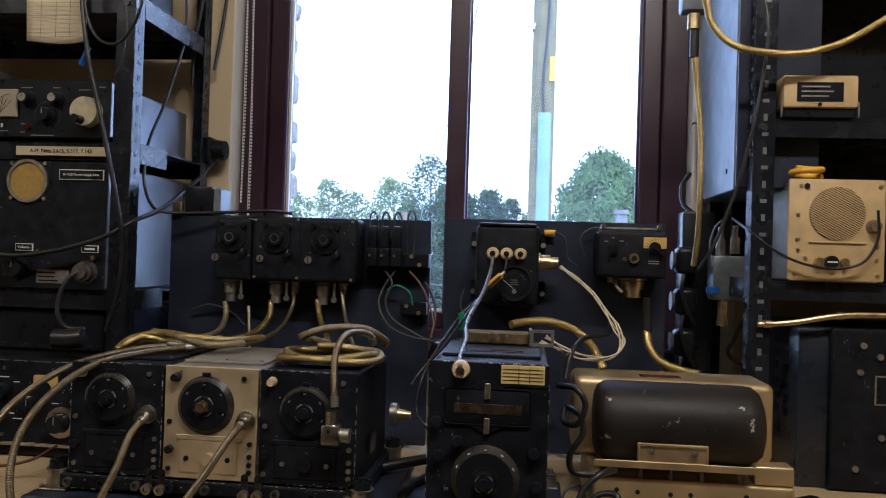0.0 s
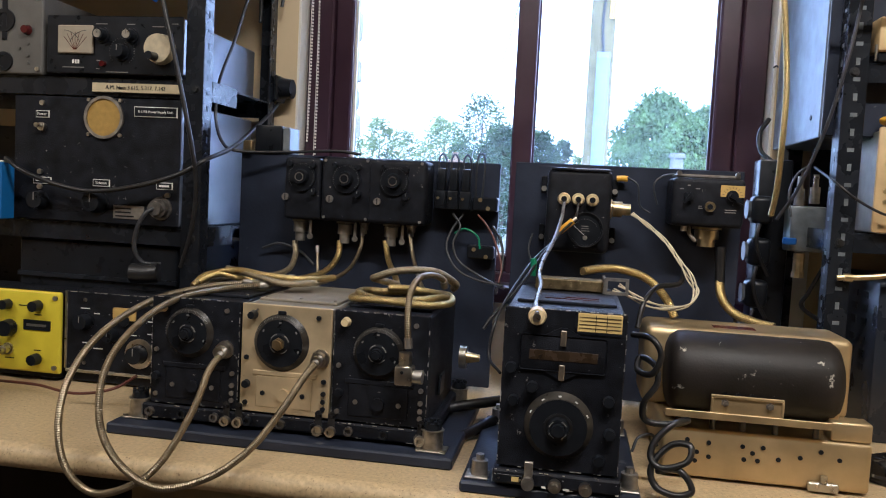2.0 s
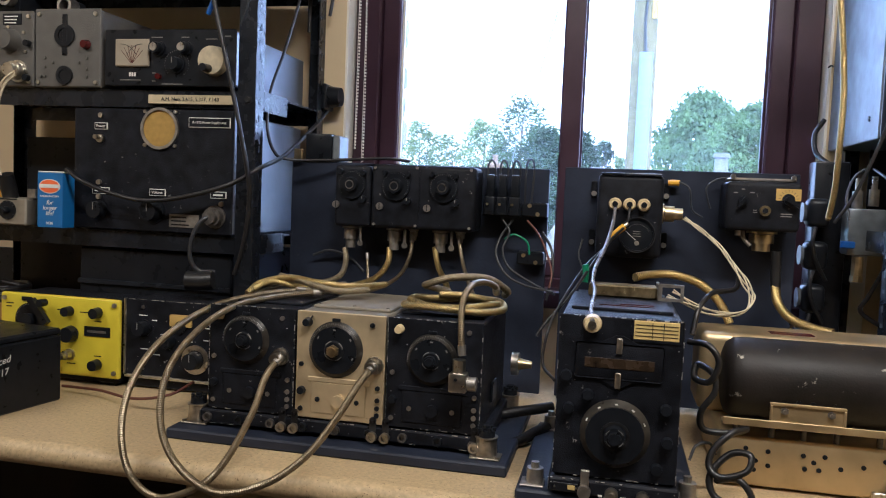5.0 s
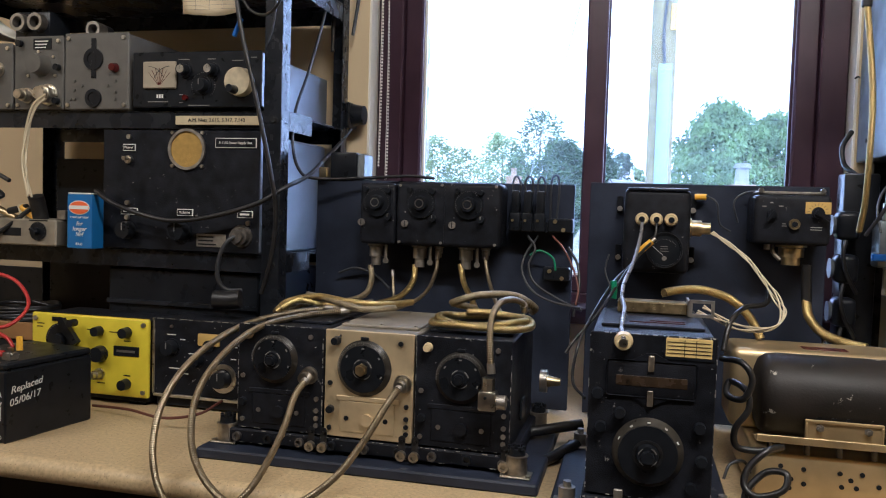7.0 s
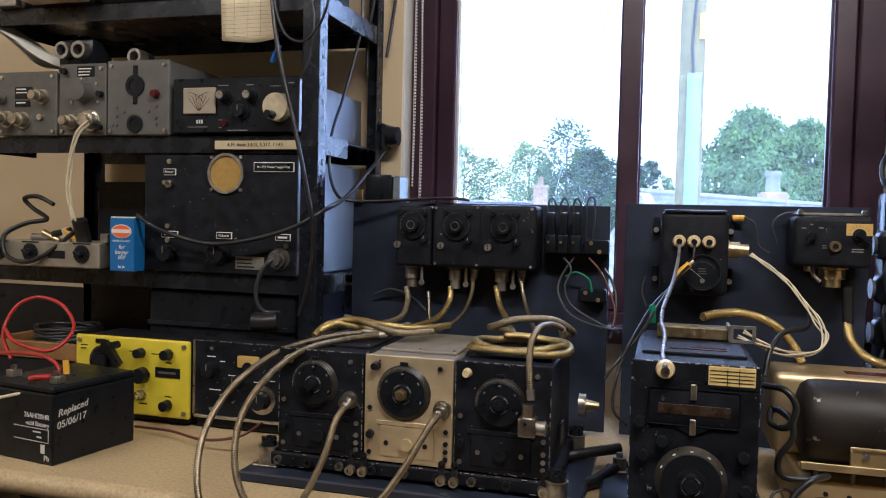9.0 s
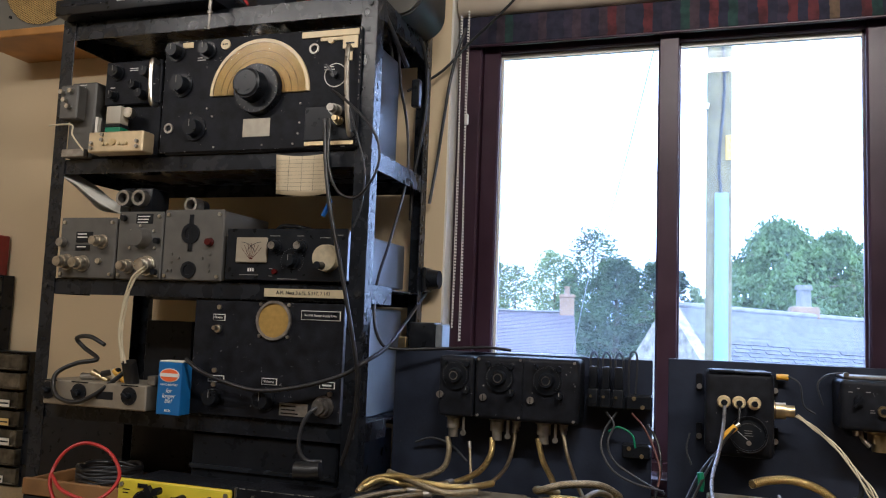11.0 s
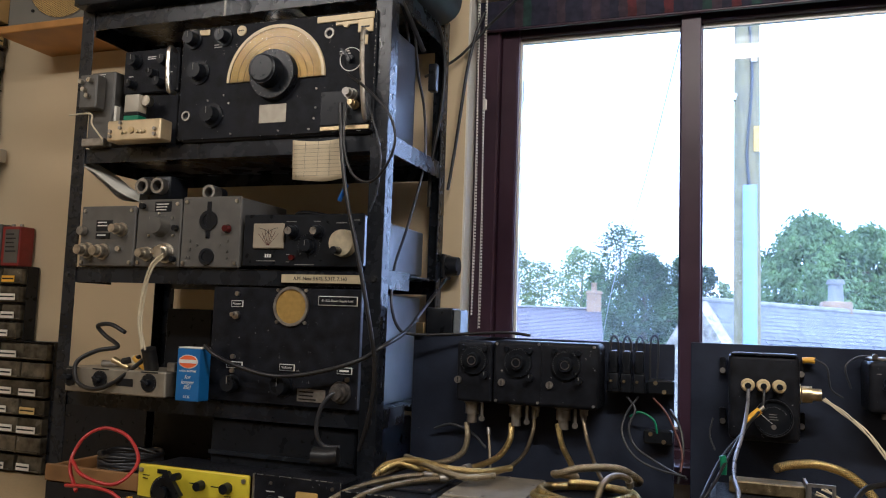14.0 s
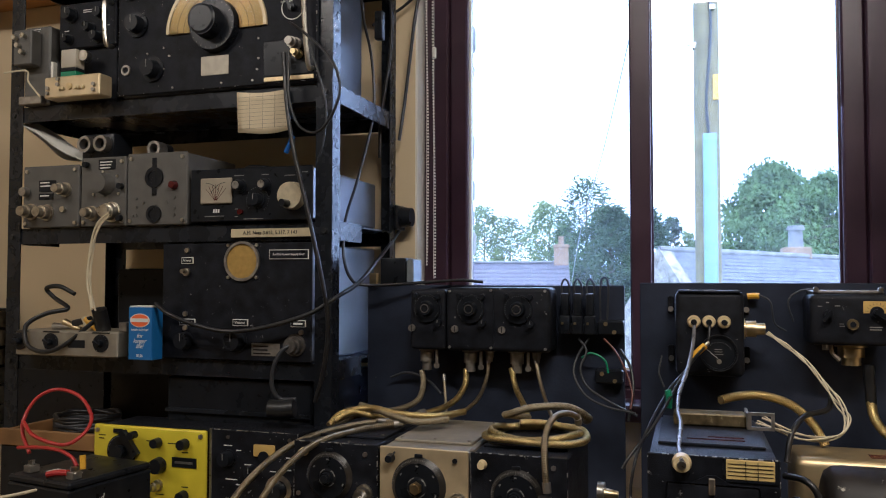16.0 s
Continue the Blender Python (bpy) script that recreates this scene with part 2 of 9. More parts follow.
def tube(bm, pts, r, seg=8, n=10, ribs=0.0, smooth=True):
    """A cable of radius r along the points; ribs: the pitch of a corrugated conduit."""
    line = curve_points(pts, n) if smooth else [Vector(q) for q in pts]
    rad = None
    if ribs:
        line = resample(line, ribs / 3)
        rad = [r * (1.0, 0.985, 0.90)[i % 3] for i in range(len(line))]
    prev, rings = None, []
    for i, p in enumerate(line):
        d = (line[min(i + 1, len(line) - 1)] - line[max(i - 1, 0)]).normalized()
        if prev is None:
            u = d.cross(Vector((0.3, 0.2, 0.93))).normalized()
        else:
            u = (prev - d * prev.dot(d)).normalized()
        prev = u
        w = d.cross(u)
        rr = rad[i] if rad else r
        rings.append([bm.verts.new(p + rr * (math.cos(2 * math.pi * k / seg) * u + math.sin(2 * math.pi * k / seg) * w)) for k in range(seg)])
    for a, b in zip(rings, rings[1:]):
        for k in range(seg):
            bm.faces.new((a[k], a[(k + 1) % seg], b[(k + 1) % seg], b[k]))
    bm.faces.new(rings[0][::-1])
    bm.faces.new(rings[-1])
    return bm


def braid(bm, pts, r, strands=20, turns=105.0, n=10):
    """A woven sleeve: a core with crossing strands wound both ways round it."""
    line = resample(curve_points(pts, n), r * 0.55)
    prev, fr = None, []
    for i, p in enumerate(line):
        d = (line[min(i + 1, len(line) - 1)] - line[max(i - 1, 0)]).normalized()
        u = d.cross(Vector((0.3, 0.2, 0.93))).normalized() if prev is None else (prev - d * prev.dot(d)).normalized()
        prev = u
        fr.append((p, u, d.cross(u)))
    step = r * 0.55
    for s in (1, -1):
        for k in range(strands // 2):
            last = None
            for i, (p, u, w) in enumerate(fr):
                a = 2 * math.pi * k / (strands // 2) + s * turns * i * step
                wid = 0.150
                rr = r * (1.0 + 0.06 * math.cos(3 * a * s))
                pair = [bm.verts.new(p + rr * (math.cos(a + e) * u + math.sin(a + e) * w)) for e in (-wid, wid)]
                if last:
                    bm.faces.new((last[0], last[1], pair[1], pair[0]))
                last = pair
    return bm


ORIGIN = {}


def finish(bm, name, material, origin, angle=35):
    me = bpy.data.meshes.new(name)
    bmesh.ops.recalc_face_normals(bm, faces=bm.faces)
    bmesh.ops.translate(bm, verts=bm.verts, vec=-Vector(origin))
    bm.to_mesh(me)
    bm.free()
    me.polygons.foreach_set("use_smooth", [True] * len(me.polygons))
    me.set_sharp_from_angle(angle=radians(angle))
    me.materials.append(M[material] if isinstance(material, str) else material)
    return me


def thing(name, at, label, category, group="", kind="", turn=0):
    """An Empty at the base of a thing, for its parts."""
    ob = new(name)
    ob.empty_display_size = 0.05
    ob.location = at
    ob.rotation_euler = (0, 0, radians(turn))
    ORIGIN[ob] = Vector(at) if not turn else Vector((0, 0, 0))
    return tagged(ob, label, category, group, kind)


def part(name, bm, material, parent, label="", angle=35):
    """One mesh under a thing or under a part."""
    o = ORIGIN[parent]
    ob = new(name, finish(bm, name, material, o, angle))
    ob.parent = parent
    ORIGIN[ob] = o
    if label:
        ob["label"] = label
    if name in ("screws", "bolts", "holes", "punching", "lid_screws", "plugs", "print", "braiding", "scale", "red_lines", "black_arcs", "ruling"):
        ob["kind"] = "stuff"
    return ob


def solid(name, bm, material, at, label, category, group="", kind="", angle=35):
    """A thing of one mesh."""
    ob = new(name, finish(bm, name, material, at, angle))
    ob.location = at
    ORIGIN[ob] = Vector(at)
    return tagged(ob, label, category, group, kind)


B = bmesh.new


def text_mesh(words, size, at, face="front", depth=0.0006, align="CENTER", turn=0.0, lean=0.0):
    """Lettering in the built-in font, standing upright and facing -y, as a bmesh."""
    cu = bpy.data.curves.new("lettering", "FONT")
    cu.body, cu.size, cu.extrude, cu.align_x, cu.align_y, cu.shear = words, size, depth, align, "CENTER", lean
    ob = bpy.data.objects.new("lettering", cu)
    scene.collection.objects.link(ob)
    me = bpy.data.meshes.new_from_object(ob.evaluated_get(bpy.context.evaluated_depsgraph_get()))
    bpy.data.objects.remove(ob)
    bm = bmesh.new()
    bm.from_mesh(me)
    bpy.data.meshes.remove(me)
    bmesh.ops.transform(bm, verts=bm.verts, matrix=Matrix.Translation(at) @ Matrix.Rotation(radians(90), 4, "X") @ Matrix.Rotation(radians(turn), 4, "Z"))
    return bm


def bars(bm, x, y, z, w, rows, pitch, h, rnd=0.3):
    """Lines of print too small to read, as plain bars."""
    for i in range(rows):
        ww = w * (1 - rnd * random.random())
        bx(bm, x, x + ww, y - 0.0006, y, z - i * pitch - h, z - i * pitch)
    return bm


def screws(bm, y, spots, r=0.0035):
    for x, z in spots:
        cyl(bm, (x, y - 0.001, z), r, 0.004, "y", 8)
    return bm


def knob(parent, c, r=0.012, h=0.014, material="black_smooth", skirt=0.0, name="knob", mark=True):
    """A turned control knob with a flat skirt and a white mark."""
    bm = B()
    x, y, z = c
    if skirt:
        cyl(bm, (x, y - 0.002, z), skirt, 0.004, "y", 24)
    cyl(bm, (x, y - 0.004 - h / 2, z), r, h, "y", 18, r * 0.88)
    k = part(name, bm, material, parent)
    if mark:
        bm = B()
        bx(bm, x - 0.0008, x + 0.0008, y - 0.0055 - h, y - 0.0045 - h, z, z + r * 0.8)
        part("mark", bm, "engrave", k)
    return k


def edge_chips(parent, x0, x1, y, z0, z1, seed, n=46, long=0.010):
    """Slivers of bare metal where the paint has gone from the rim of a front plate."""
    rnd = random.Random(seed)
    bm = B()
    for k in range(n):
        ln, w = long * (0.15 + rnd.random() ** 2.5), 0.0004 + 0.0010 * rnd.random() ** 2
        side = rnd.choice("ttblrlr")
        if side in "tb":
            a = x0 + (x1 - x0 - ln) * rnd.random()
            z = z1 - w if side == "t" else z0
            bx(bm, a, a + ln, y - 0.0003, y + 0.0012, z, z + w + 0.0002)
        else:
            a = z0 + (z1 - z0 - ln) * rnd.random()
            x = x0 - 0.0002 if side == "l" else x1 - w
            bx(bm, x, x + w + 0.0002, y - 0.0003, y + 0.0012, a, a + ln)
    for k in range(n // 4):
        x, z, r = x0 + (x1 - x0) * rnd.random(), z0 + (z1 - z0) * rnd.random(), 0.0004 + 0.0008 * rnd.random()
        bx(bm, x, x + r * 2, y - 0.0003, y + 0.0008, z, z + r)
    p = part("worn_edge", bm, "chip", parent, "bare metal where the paint has chipped")
    p["kind"] = "stuff"
    return p


def plug(parent, c, r=0.012, length=0.03, axis="y", material="steel", name="connector"):
    """A round connector: flange, knurled coupling ring and nose, along the axis towards the room or the floor."""
    bm = B()
    d = {"y": Vector((0, -1, 0)), "z": Vector((0, 0, -1)), "x": Vector((1, 0, 0))}[axis]
    c = Vector(c)
    cyl(bm, c + d * 0.002, r * 1.35, 0.004, axis, 20)
    cyl(bm, c + d * (0.004 + length * 0.3), r * 1.1, length * 0.5, axis, 14)
    cyl(bm, c + d * (0.004 + length * 0.72), r * 0.8, length * 0.56, axis, 16)
    return part(name, bm, material, parent)


def scale_ring(parent, c, r, n=40, a0=0, a1=360, name="scale"):
    """Engraved white division marks on a dial of radius r."""
    bm = B()
    x, y, z = c
    for k in range(n):
        a = radians(a0 + (a1 - a0) * k / n)
        w, ln = 0.00032, r * (0.055 if k % 5 else 0.10)
        m = Matrix.Translation((x, y, z)) @ Matrix.Rotation(-a, 4, "Y") @ Matrix.Translation((0, 0, r - ln / 2))
        bmesh.ops.create_cube(bm, size=1, matrix=m @ Matrix.Diagonal((2 * w, 0.0006, ln, 1)))
    return part(name, bm, "engrave", parent)


def wire(name, pts, r, material, label, category="cable", group="", ribs=0.0, woven=False, seg=8):
    bm = B()
    if woven:
        t = thing(name, pts[0], label, category, group)
        part("core", tube(bm, pts, r * 0.86, 10, 10), "rope_core", t, angle=60)
        part("braiding", braid(B(), pts, r), material, t, angle=180)
        return t
    if ribs:
        t = thing(name, pts[0], label, category, group)
        part("flexible_tube", tube(bm, pts, r, 10, 10, ribs), material, t, angle=28)
        line = resample(curve_points(pts, 10), 0.004)
        for end in (line[:5], line[-5:]):
            part("ferrule", tube(B(), end, r * 1.22, 12, 2), "dull_steel", t, "plain steel ferrule")
        return t
    tube(bm, pts, r, seg, 10, ribs)
    return solid(name, bm, material, pts[0], label, category, group, angle=60 if not ribs else 28)

# ---- the room ----
WX0, WX1, WZ0, WZ1, WY = -0.775, 0.400, 0.95, 2.275, 1.96      # window opening and the wall's inner face
RX0, RX1, RY0, H = -2.95, 1.75, -4.6, 2.75

bm = B()
bx(bm, RX0, WX0, WY, WY + 0.32, -0.0, H)
bx(bm, WX1, RX1, WY, WY + 0.32, -0.0, H)
bx(bm, WX0, WX1, WY, WY + 0.32, WZ1, H)
bx(bm, WX0, WX1, WY, WY + 0.32, 0.0, WZ0)
solid("wall_north", bm, "wall", (0, WY, 0), "cream painted plaster wall with a window opening", "wall", kind="structure")
# the south wall is out of view, set far back and dark against reflections
for nm, a in (("wall_west", (RX0 - 0.2, RX0, RY0, WY + 0.32, 0, H)), ("wall_east", (RX1, RX1 + 0.2, RY0, WY + 0.32, 0, H)), ("wall_south", (RX0 - 0.2, RX1 + 0.2, RY0 - 0.2, RY0, 0, H))):
    solid(nm, bx(B(), *a), "wall" if nm != "wall_south" else "dim_wall", (a[0], a[2], 0), "plain painted plaster wall", "wall", kind="structure")
solid("floor", bx(B(), RX0 - 0.2, RX1 + 0.2, RY0 - 0.2, WY + 0.32, -0.2, 0), "floor", (0, 0, 0), "dark brown carpeted floor under the bench", "floor", kind="structure")
solid("ceiling", bx(B(), RX0 - 0.2, RX1 + 0.2, RY0 - 0.2, WY + 0.32, H, H + 0.2), "ceiling", (0, 0, H), "plain off-white painted ceiling", "ceiling", kind="structure")

# rough stones of the outer jamb, standing a little into the opening
jamb = thing("trim_jamb", (WX0, WY + 0.33, WZ0), "rough pale stones edging the outside of the window opening", "trim", kind="structure")
rnd = random.Random(17)
M["jamb_stone"] = mat("pale_jamb_stone", (0.30, 0.28, 0.25), 0.9, var=0.35, scale=40, bump=0.6, fine=160)
z = 1.10
while z < 2.18:
    h = 0.045 + 0.050 * rnd.random()
    tip = -0.7065 - 0.012 * rnd.random()
    bm = B()
    bx(bm, -0.84, tip, WY + 0.3215, WY + 0.40, z, z + h, 0.014, 2)
    for v in bm.verts:
        if v.co.x > -0.76:
            v.co += Vector(noise.noise_vector(v.co * 30 + Vector((z * 9, 0, 0)))) * 0.006
    part("stone", bm, "jamb_stone", jamb)
    z += h + 0.006 + 0.055 * rnd.random()

# painted lining of the recess
bm = B()
bx(bm, WX0 - 0.002, WX0 + 0.006, WY + 0.002, WY + 0.20, WZ0, WZ1 - 0.006, 0.001)
bx(bm, WX1 - 0.006, WX1 + 0.002, WY + 0.002, WY + 0.20, WZ0, WZ1 - 0.006, 0.001)
bx(bm, WX0 + 0.008, WX1 - 0.008, 2.0085, 2.0135, 2.178, WZ1 - 0.008, 0.001)
bx(bm, WX0 + 0.008, WX1 - 0.008, WY + 0.002, 2.0080, WZ1 - 0.007, WZ1 + 0.002, 0.001)
solid("trim_recess", bm, "reveal", (WX0, WY, WZ0), "white painted linings and head of the window recess", "trim", kind="structure")

# ceiling lights behind the viewer
def ceiling_light(x, y, watts):
    t = thing("ceiling_light", (x, y, H), "white fluorescent batten with a ribbed diffuser on the ceiling", "ceiling light", "ceiling lights")
    part("housing", bx(B(), x - 0.62, x + 0.62, y - 0.05, y + 0.05, H - 0.05, H - 0.001, 0.006, 2), "reveal", t)
    part("diffuser", bx(B(), x - 0.60, x + 0.60, y - 0.045, y + 0.045, H - 0.085, H - 0.05, 0.015, 3), "glow", t, "glowing white diffuser")
    ld = bpy.data.lights.new("ceiling_lamp", "AREA")
    ld.shape, ld.size, ld.size_y, ld.energy, ld.color = "RECTANGLE", 1.2, 0.10, watts, (1.0, 0.78, 0.51)
    lo = new("ceiling_lamp", ld)
    lo.matrix_world = look((x, y, H - 0.10), (x, y + 0.80, H - 1.1))      # the tube shines sideways as well as down


g = bpy.data.materials.new("lit_diffuser")
g.use_nodes = True
gb = g.node_tree.nodes["Principled BSDF"]
gb.inputs["Emission Color"].default_value = (1.0, 0.85, 0.62, 1)
gb.inputs["Emission Strength"].default_value = 2.0
M["glow"] = g
ceiling_light(-1.95, -0.2, 11.2)
ceiling_light(0.35, 0.2, 21.0)

# ---- window ----
win = thing("window_1", (WX0, WY + 0.08, WZ0), "brown-framed double casement window with two tall clear panes", "window", kind="structure")
FY0, FY1 = 2.035, 2.105
bm = B()
bx(bm, WX0 + 0.008, -0.700, FY0 - 0.02, FY1 + 0.01, WZ0, WZ1 - 0.012, 0.004)
bx(bm, 0.330, WX1 - 0.008, FY0 - 0.02, FY1 + 0.01, WZ0, WZ1 - 0.012, 0.004)
bx(bm, -0.700, 0.330, FY0 - 0.02, FY1 + 0.01, 2.125, WZ1 - 0.012, 0.004)
bx(bm, -0.700, 0.330, FY0 - 0.02, FY1 + 0.01, WZ0, 0.985, 0.004)
bx(bm, -0.2130, -0.1640, FY0 - 0.012, FY1, 0.985, 2.125, 0.002)
part("outer_frame", bm, "frame", win)
for nm, x0, x1 in (("left", -0.700, -0.2105), ("right", -0.1665, 0.330)):
    gx0, gx1 = (-0.650, -0.2120) if nm == "left" else (-0.1650, 0.279)
    bm = B()
    if nm == "left":
        bx(bm, x0, gx0, FY0, FY1, 0.986, 2.124, 0.005)
    else:
        bx(bm, gx1, x1, FY0, FY1, 0.986, 2.124, 0.005)
    bx(bm, gx0, gx1, FY0, FY1, 2.078, 2.124, 0.004)
    bx(bm, gx0, gx1, FY0, FY1, 0.986, 1.028, 0.004)
    sash = part("sash", bm, "frame", win)
    bm = B()
    d = 0.006
    b2 = B()
    bx(bm if nm == "left" else b2, gx0, gx0 + d, FY0 + 0.022, FY0 + 0.034, 1.028, 2.078)
    bx(b2, gx1 - d, gx1, FY0 + 0.022, FY0 + 0.034, 1.028, 2.078)
    part("glazing_bead", b2, "frame", sash)
    # pale beads carry the daylight on the frame's underside in their colour
    bx(bm, gx0 + d, gx1 - d, FY0 + 0.022, FY0 + 0.034, 2.078 - 2 * d, 2.078)
    bx(bm, gx0 + d, gx1 - d, FY0 + 0.022, FY0 + 0.034, 1.028, 1.028 + d)
    part("glazing_bead", bm, "reveal", sash, "pale weathered glazing bead, its brightness standing for daylight on the frame")
    pane = part("pane", bx(B(), gx0 + 0.001, gx1 - 0.001, FY0 + 0.036, FY0 + 0.040, 1.029, 2.077), "glass", sash, "clear window glass with an uneven haze mixed in")
    pane.visible_shadow = False
part("sill", bx(B(), WX0 + 0.01, WX1 - 0.01, WY - 0.06, FY0 - 0.021, WZ0 - 0.03, WZ0 + 0.012, 0.008, 2), "frame", win, "brown inner window sill")

# roller blind with a patterned valance
bl = thing("roller_blind", (-0.25, 1.985, 2.23), "cream roller blind wound up above a dark patterned valance", "blind")
bm = B()
cyl(bm, (-0.190, 1.998, 2.204), 0.0275, 1.145, "x", 28)
M["blind_cloth"] = mat("cream_blind_cloth", (0.46, 0.40, 0.31), 0.85, var=0.06, scale=14, bump=0.2, fine=500)
part("roll", bm, "blind_cloth", bl, "cream fabric roll")
m = bpy.data.materials.new("striped_tapestry")
m.use_nodes = True
n, l = m.node_tree.nodes, m.node_tree.links
tc = n.new("ShaderNodeTexCoord")
# broad woven bands: navy ground, now and then a red, green or tan one, all a little frayed
ns = n.new("ShaderNodeTexNoise")
ns.inputs["Scale"].default_value, ns.inputs["Detail"].default_value = 38.0, 6
sx = n.new("ShaderNodeSeparateXYZ")
wob = n.new("ShaderNodeMath")
wob.operation = "MULTIPLY_ADD"
wob.inputs[1].default_value = 0.010
snap = n.new("ShaderNodeMath")
snap.operation = "SNAP"
snap.inputs[1].default_value = 0.0235
wht = n.new("ShaderNodeTexWhiteNoise")
wht.noise_dimensions = "1D"
l.new(tc.outputs["Object"], ns.inputs["Vector"])
l.new(tc.outputs["Object"], sx.inputs[0])
l.new(ns.outputs["Fac"], wob.inputs[0])
l.new(sx.outputs["X"], wob.inputs[2])
l.new(wob.outputs[0], snap.inputs[0])
l.new(snap.outputs[0], wht.inputs["W"])
rp = n.new("ShaderNodeValToRGB")
rp.color_ramp.interpolation = "CONSTANT"
cols = [(0.0, (0.020, 0.020, 0.042)), (0.42, (0.032, 0.026, 0.050)), (0.58, (0.099, 0.020, 0.025)), (0.70, (0.020, 0.052, 0.046)), (0.80, (0.052, 0.034, 0.049)), (0.90, (0.130, 0.087, 0.052)), (0.95, (0.023, 0.037, 0.052))]
rp.color_ramp.elements[0].color = (*cols[0][1], 1)
rp.color_ramp.elements[1].position, rp.color_ramp.elements[1].color = cols[1][0], (*cols[1][1], 1)
for p, c in cols[2:]:
    e = rp.color_ramp.elements.new(p)
    e.color = (*c, 1)
l.new(wht.outputs["Value"], rp.inputs["Fac"])
fray = n.new("ShaderNodeMix")
fray.data_type, fray.blend_type = "RGBA", "MULTIPLY"
fray.inputs["Factor"].default_value = 0.8
grain = n.new("ShaderNodeValToRGB")
grain.color_ramp.elements[0].position, grain.color_ramp.elements[1].position = 0.35, 0.62
grain.color_ramp.elements[0].color = (0.35, 0.35, 0.4, 1)
l.new(ns.outputs["Fac"], grain.inputs["Fac"])
l.new(rp.outputs["Color"], fray.inputs["A"])
l.new(grain.outputs["Color"], fray.inputs["B"])
l.new(fray.outputs["Result"], n["Principled BSDF"].inputs["Base Color"])
n["Principled BSDF"].inputs["Roughness"].default_value = 0.9
M["tapestry"] = m
bm = B()
bx(bm, -0.760, 0.388, 2.000, 2.008, 2.094, 2.176, 0.002)
part("valance", bm, "tapestry", bl, "woven striped valance in red, green and navy")
part("bottom_bar", bx(B(), -0.760, 0.388, 1.998, 2.010, 2.088, 2.094, 0.002), "frame", bl)

ch = thing("blind_chain", (-0.748, 1.985, 1.30), "white beaded blind chain hanging in two strands", "blind chain")
for k, (x, y, z0) in enumerate(((-0.752, 1.990, 1.30), (-0.728, 1.978, 1.262))):
    bm = B()
    z = 2.21
    i = 0
    while z > z0:
        ball(bm, (x + 0.004 * math.sin(z * 5 + k), y, z), 0.0030, 6)
        z -= 0.0085
    tube(bm, [(x, y, 2.21), (x, y, (2.21 + z0) / 2), (x, y, z0)], 0.0009, 5, 4)
    part("strand", bm, "reveal", ch)
part("toggle", bx(B(), -0.732, -0.722, 1.974, 1.984, 1.86, 1.89, 0.002), "reveal", ch)

# ---- bench ----
DZ, DY0 = 0.755, 1.065
wt = thing("worktop", (0, 1.5, DZ - 0.04), "beige speckled laminate worktop with a rounded front edge", "worktop")
bm = B()
n_r = 8
prof = [(DY0 + 0.02, DZ)]
prof += [(DY0 + 0.02 - 0.02 * math.sin(a), DZ - 0.02 + 0.02 * math.cos(a)) for a in [math.pi * k / n_r for k in range(1, n_r + 1)]]
ends = []
for x in (RX0 + 0.003, RX1 - 0.003):
    ends.append([bm.verts.new((x, y, z)) for y, z in prof])
for i in range(len(prof)):
    j = (i + 1) % len(prof)
    bm.faces.new((ends[0][i], ends[0][j], ends[1][j], ends[1][i]))
bm.faces.new(ends[0])
bm.faces.new(ends[1][::-1])
part("front_edge", bm, "worktop", wt)
part("surface", bx(B(), RX0 + 0.003, RX1 - 0.003, DY0 + 0.0205, WY - 0.003, DZ - 0.04, DZ), "worktop", wt)
for x in (-2.4, -1.2, 0.25, 1.3):
    t = thing("bench_support", (x, 1.5, 0), "dark upright board carrying the worktop", "bench support", "bench supports")
    part("upright", bx(B(), x - 0.012, x + 0.012, 1.16, 1.93, 0.0, DZ - 0.0405, 0.002), "under", t)
    part("rail", bx(B(), x - 0.02, x + 0.02, 1.14, 1.159, 0.62, DZ - 0.0405, 0.002), "under", t)

# ---- outside the window ----
GZ = -4.2
M["grass"] = mat("rough_grass", (0.06, 0.10, 0.03), 0.9, var=0.3, scale=1.5, bump=0.5, fine=20)
M["slate"] = mat("grey_slate", (0.066, 0.067, 0.077), 0.6, var=0.35, scale=5.0, bump=0.4, fine=30, spread=0.35, wear=(0.19, 0.19, 0.20), wear_amt=0.60)
M["slate_purple"] = mat("purple_slate", (0.074, 0.064, 0.076), 0.6, var=0.35, scale=4.0, bump=0.4, fine=30, wear=(0.14, 0.135, 0.14), wear_amt=0.60)
M["ridge"] = mat("weathered_ridge", (0.13, 0.13, 0.135), 0.8, var=0.3, scale=4.0, bump=0.3, fine=25)
M["stone"] = mat("rubble_stone", (0.16, 0.14, 0.115), 0.85, var=0.35, scale=5.0, bump=0.7, fine=14, color2=(0.34, 0.31, 0.27), wear=(0.10, 0.085, 0.07), wear_amt=0.60)
M["render_wall"] = mat("beige_render", (0.25, 0.195, 0.135), 0.9, var=0.1, scale=1.0, bump=0.2, fine=40)
M["brick"] = mat("chimney_brick", (0.17, 0.118, 0.075), 0.85, var=0.2, scale=6, bump=0.3, fine=30)
M["pole"] = mat("weathered_pole", (0.15, 0.126, 0.056), 0.85, var=0.3, scale=9, bump=0.4, fine=60, color2=(0.18, 0.155, 0.080), wear=(0.11, 0.09, 0.05), wear_amt=0.62)
M["pipe"] = mat("pale_blue_guard", (0.12, 0.20, 0.30), 0.5, var=0.12, scale=6, bump=0.05)
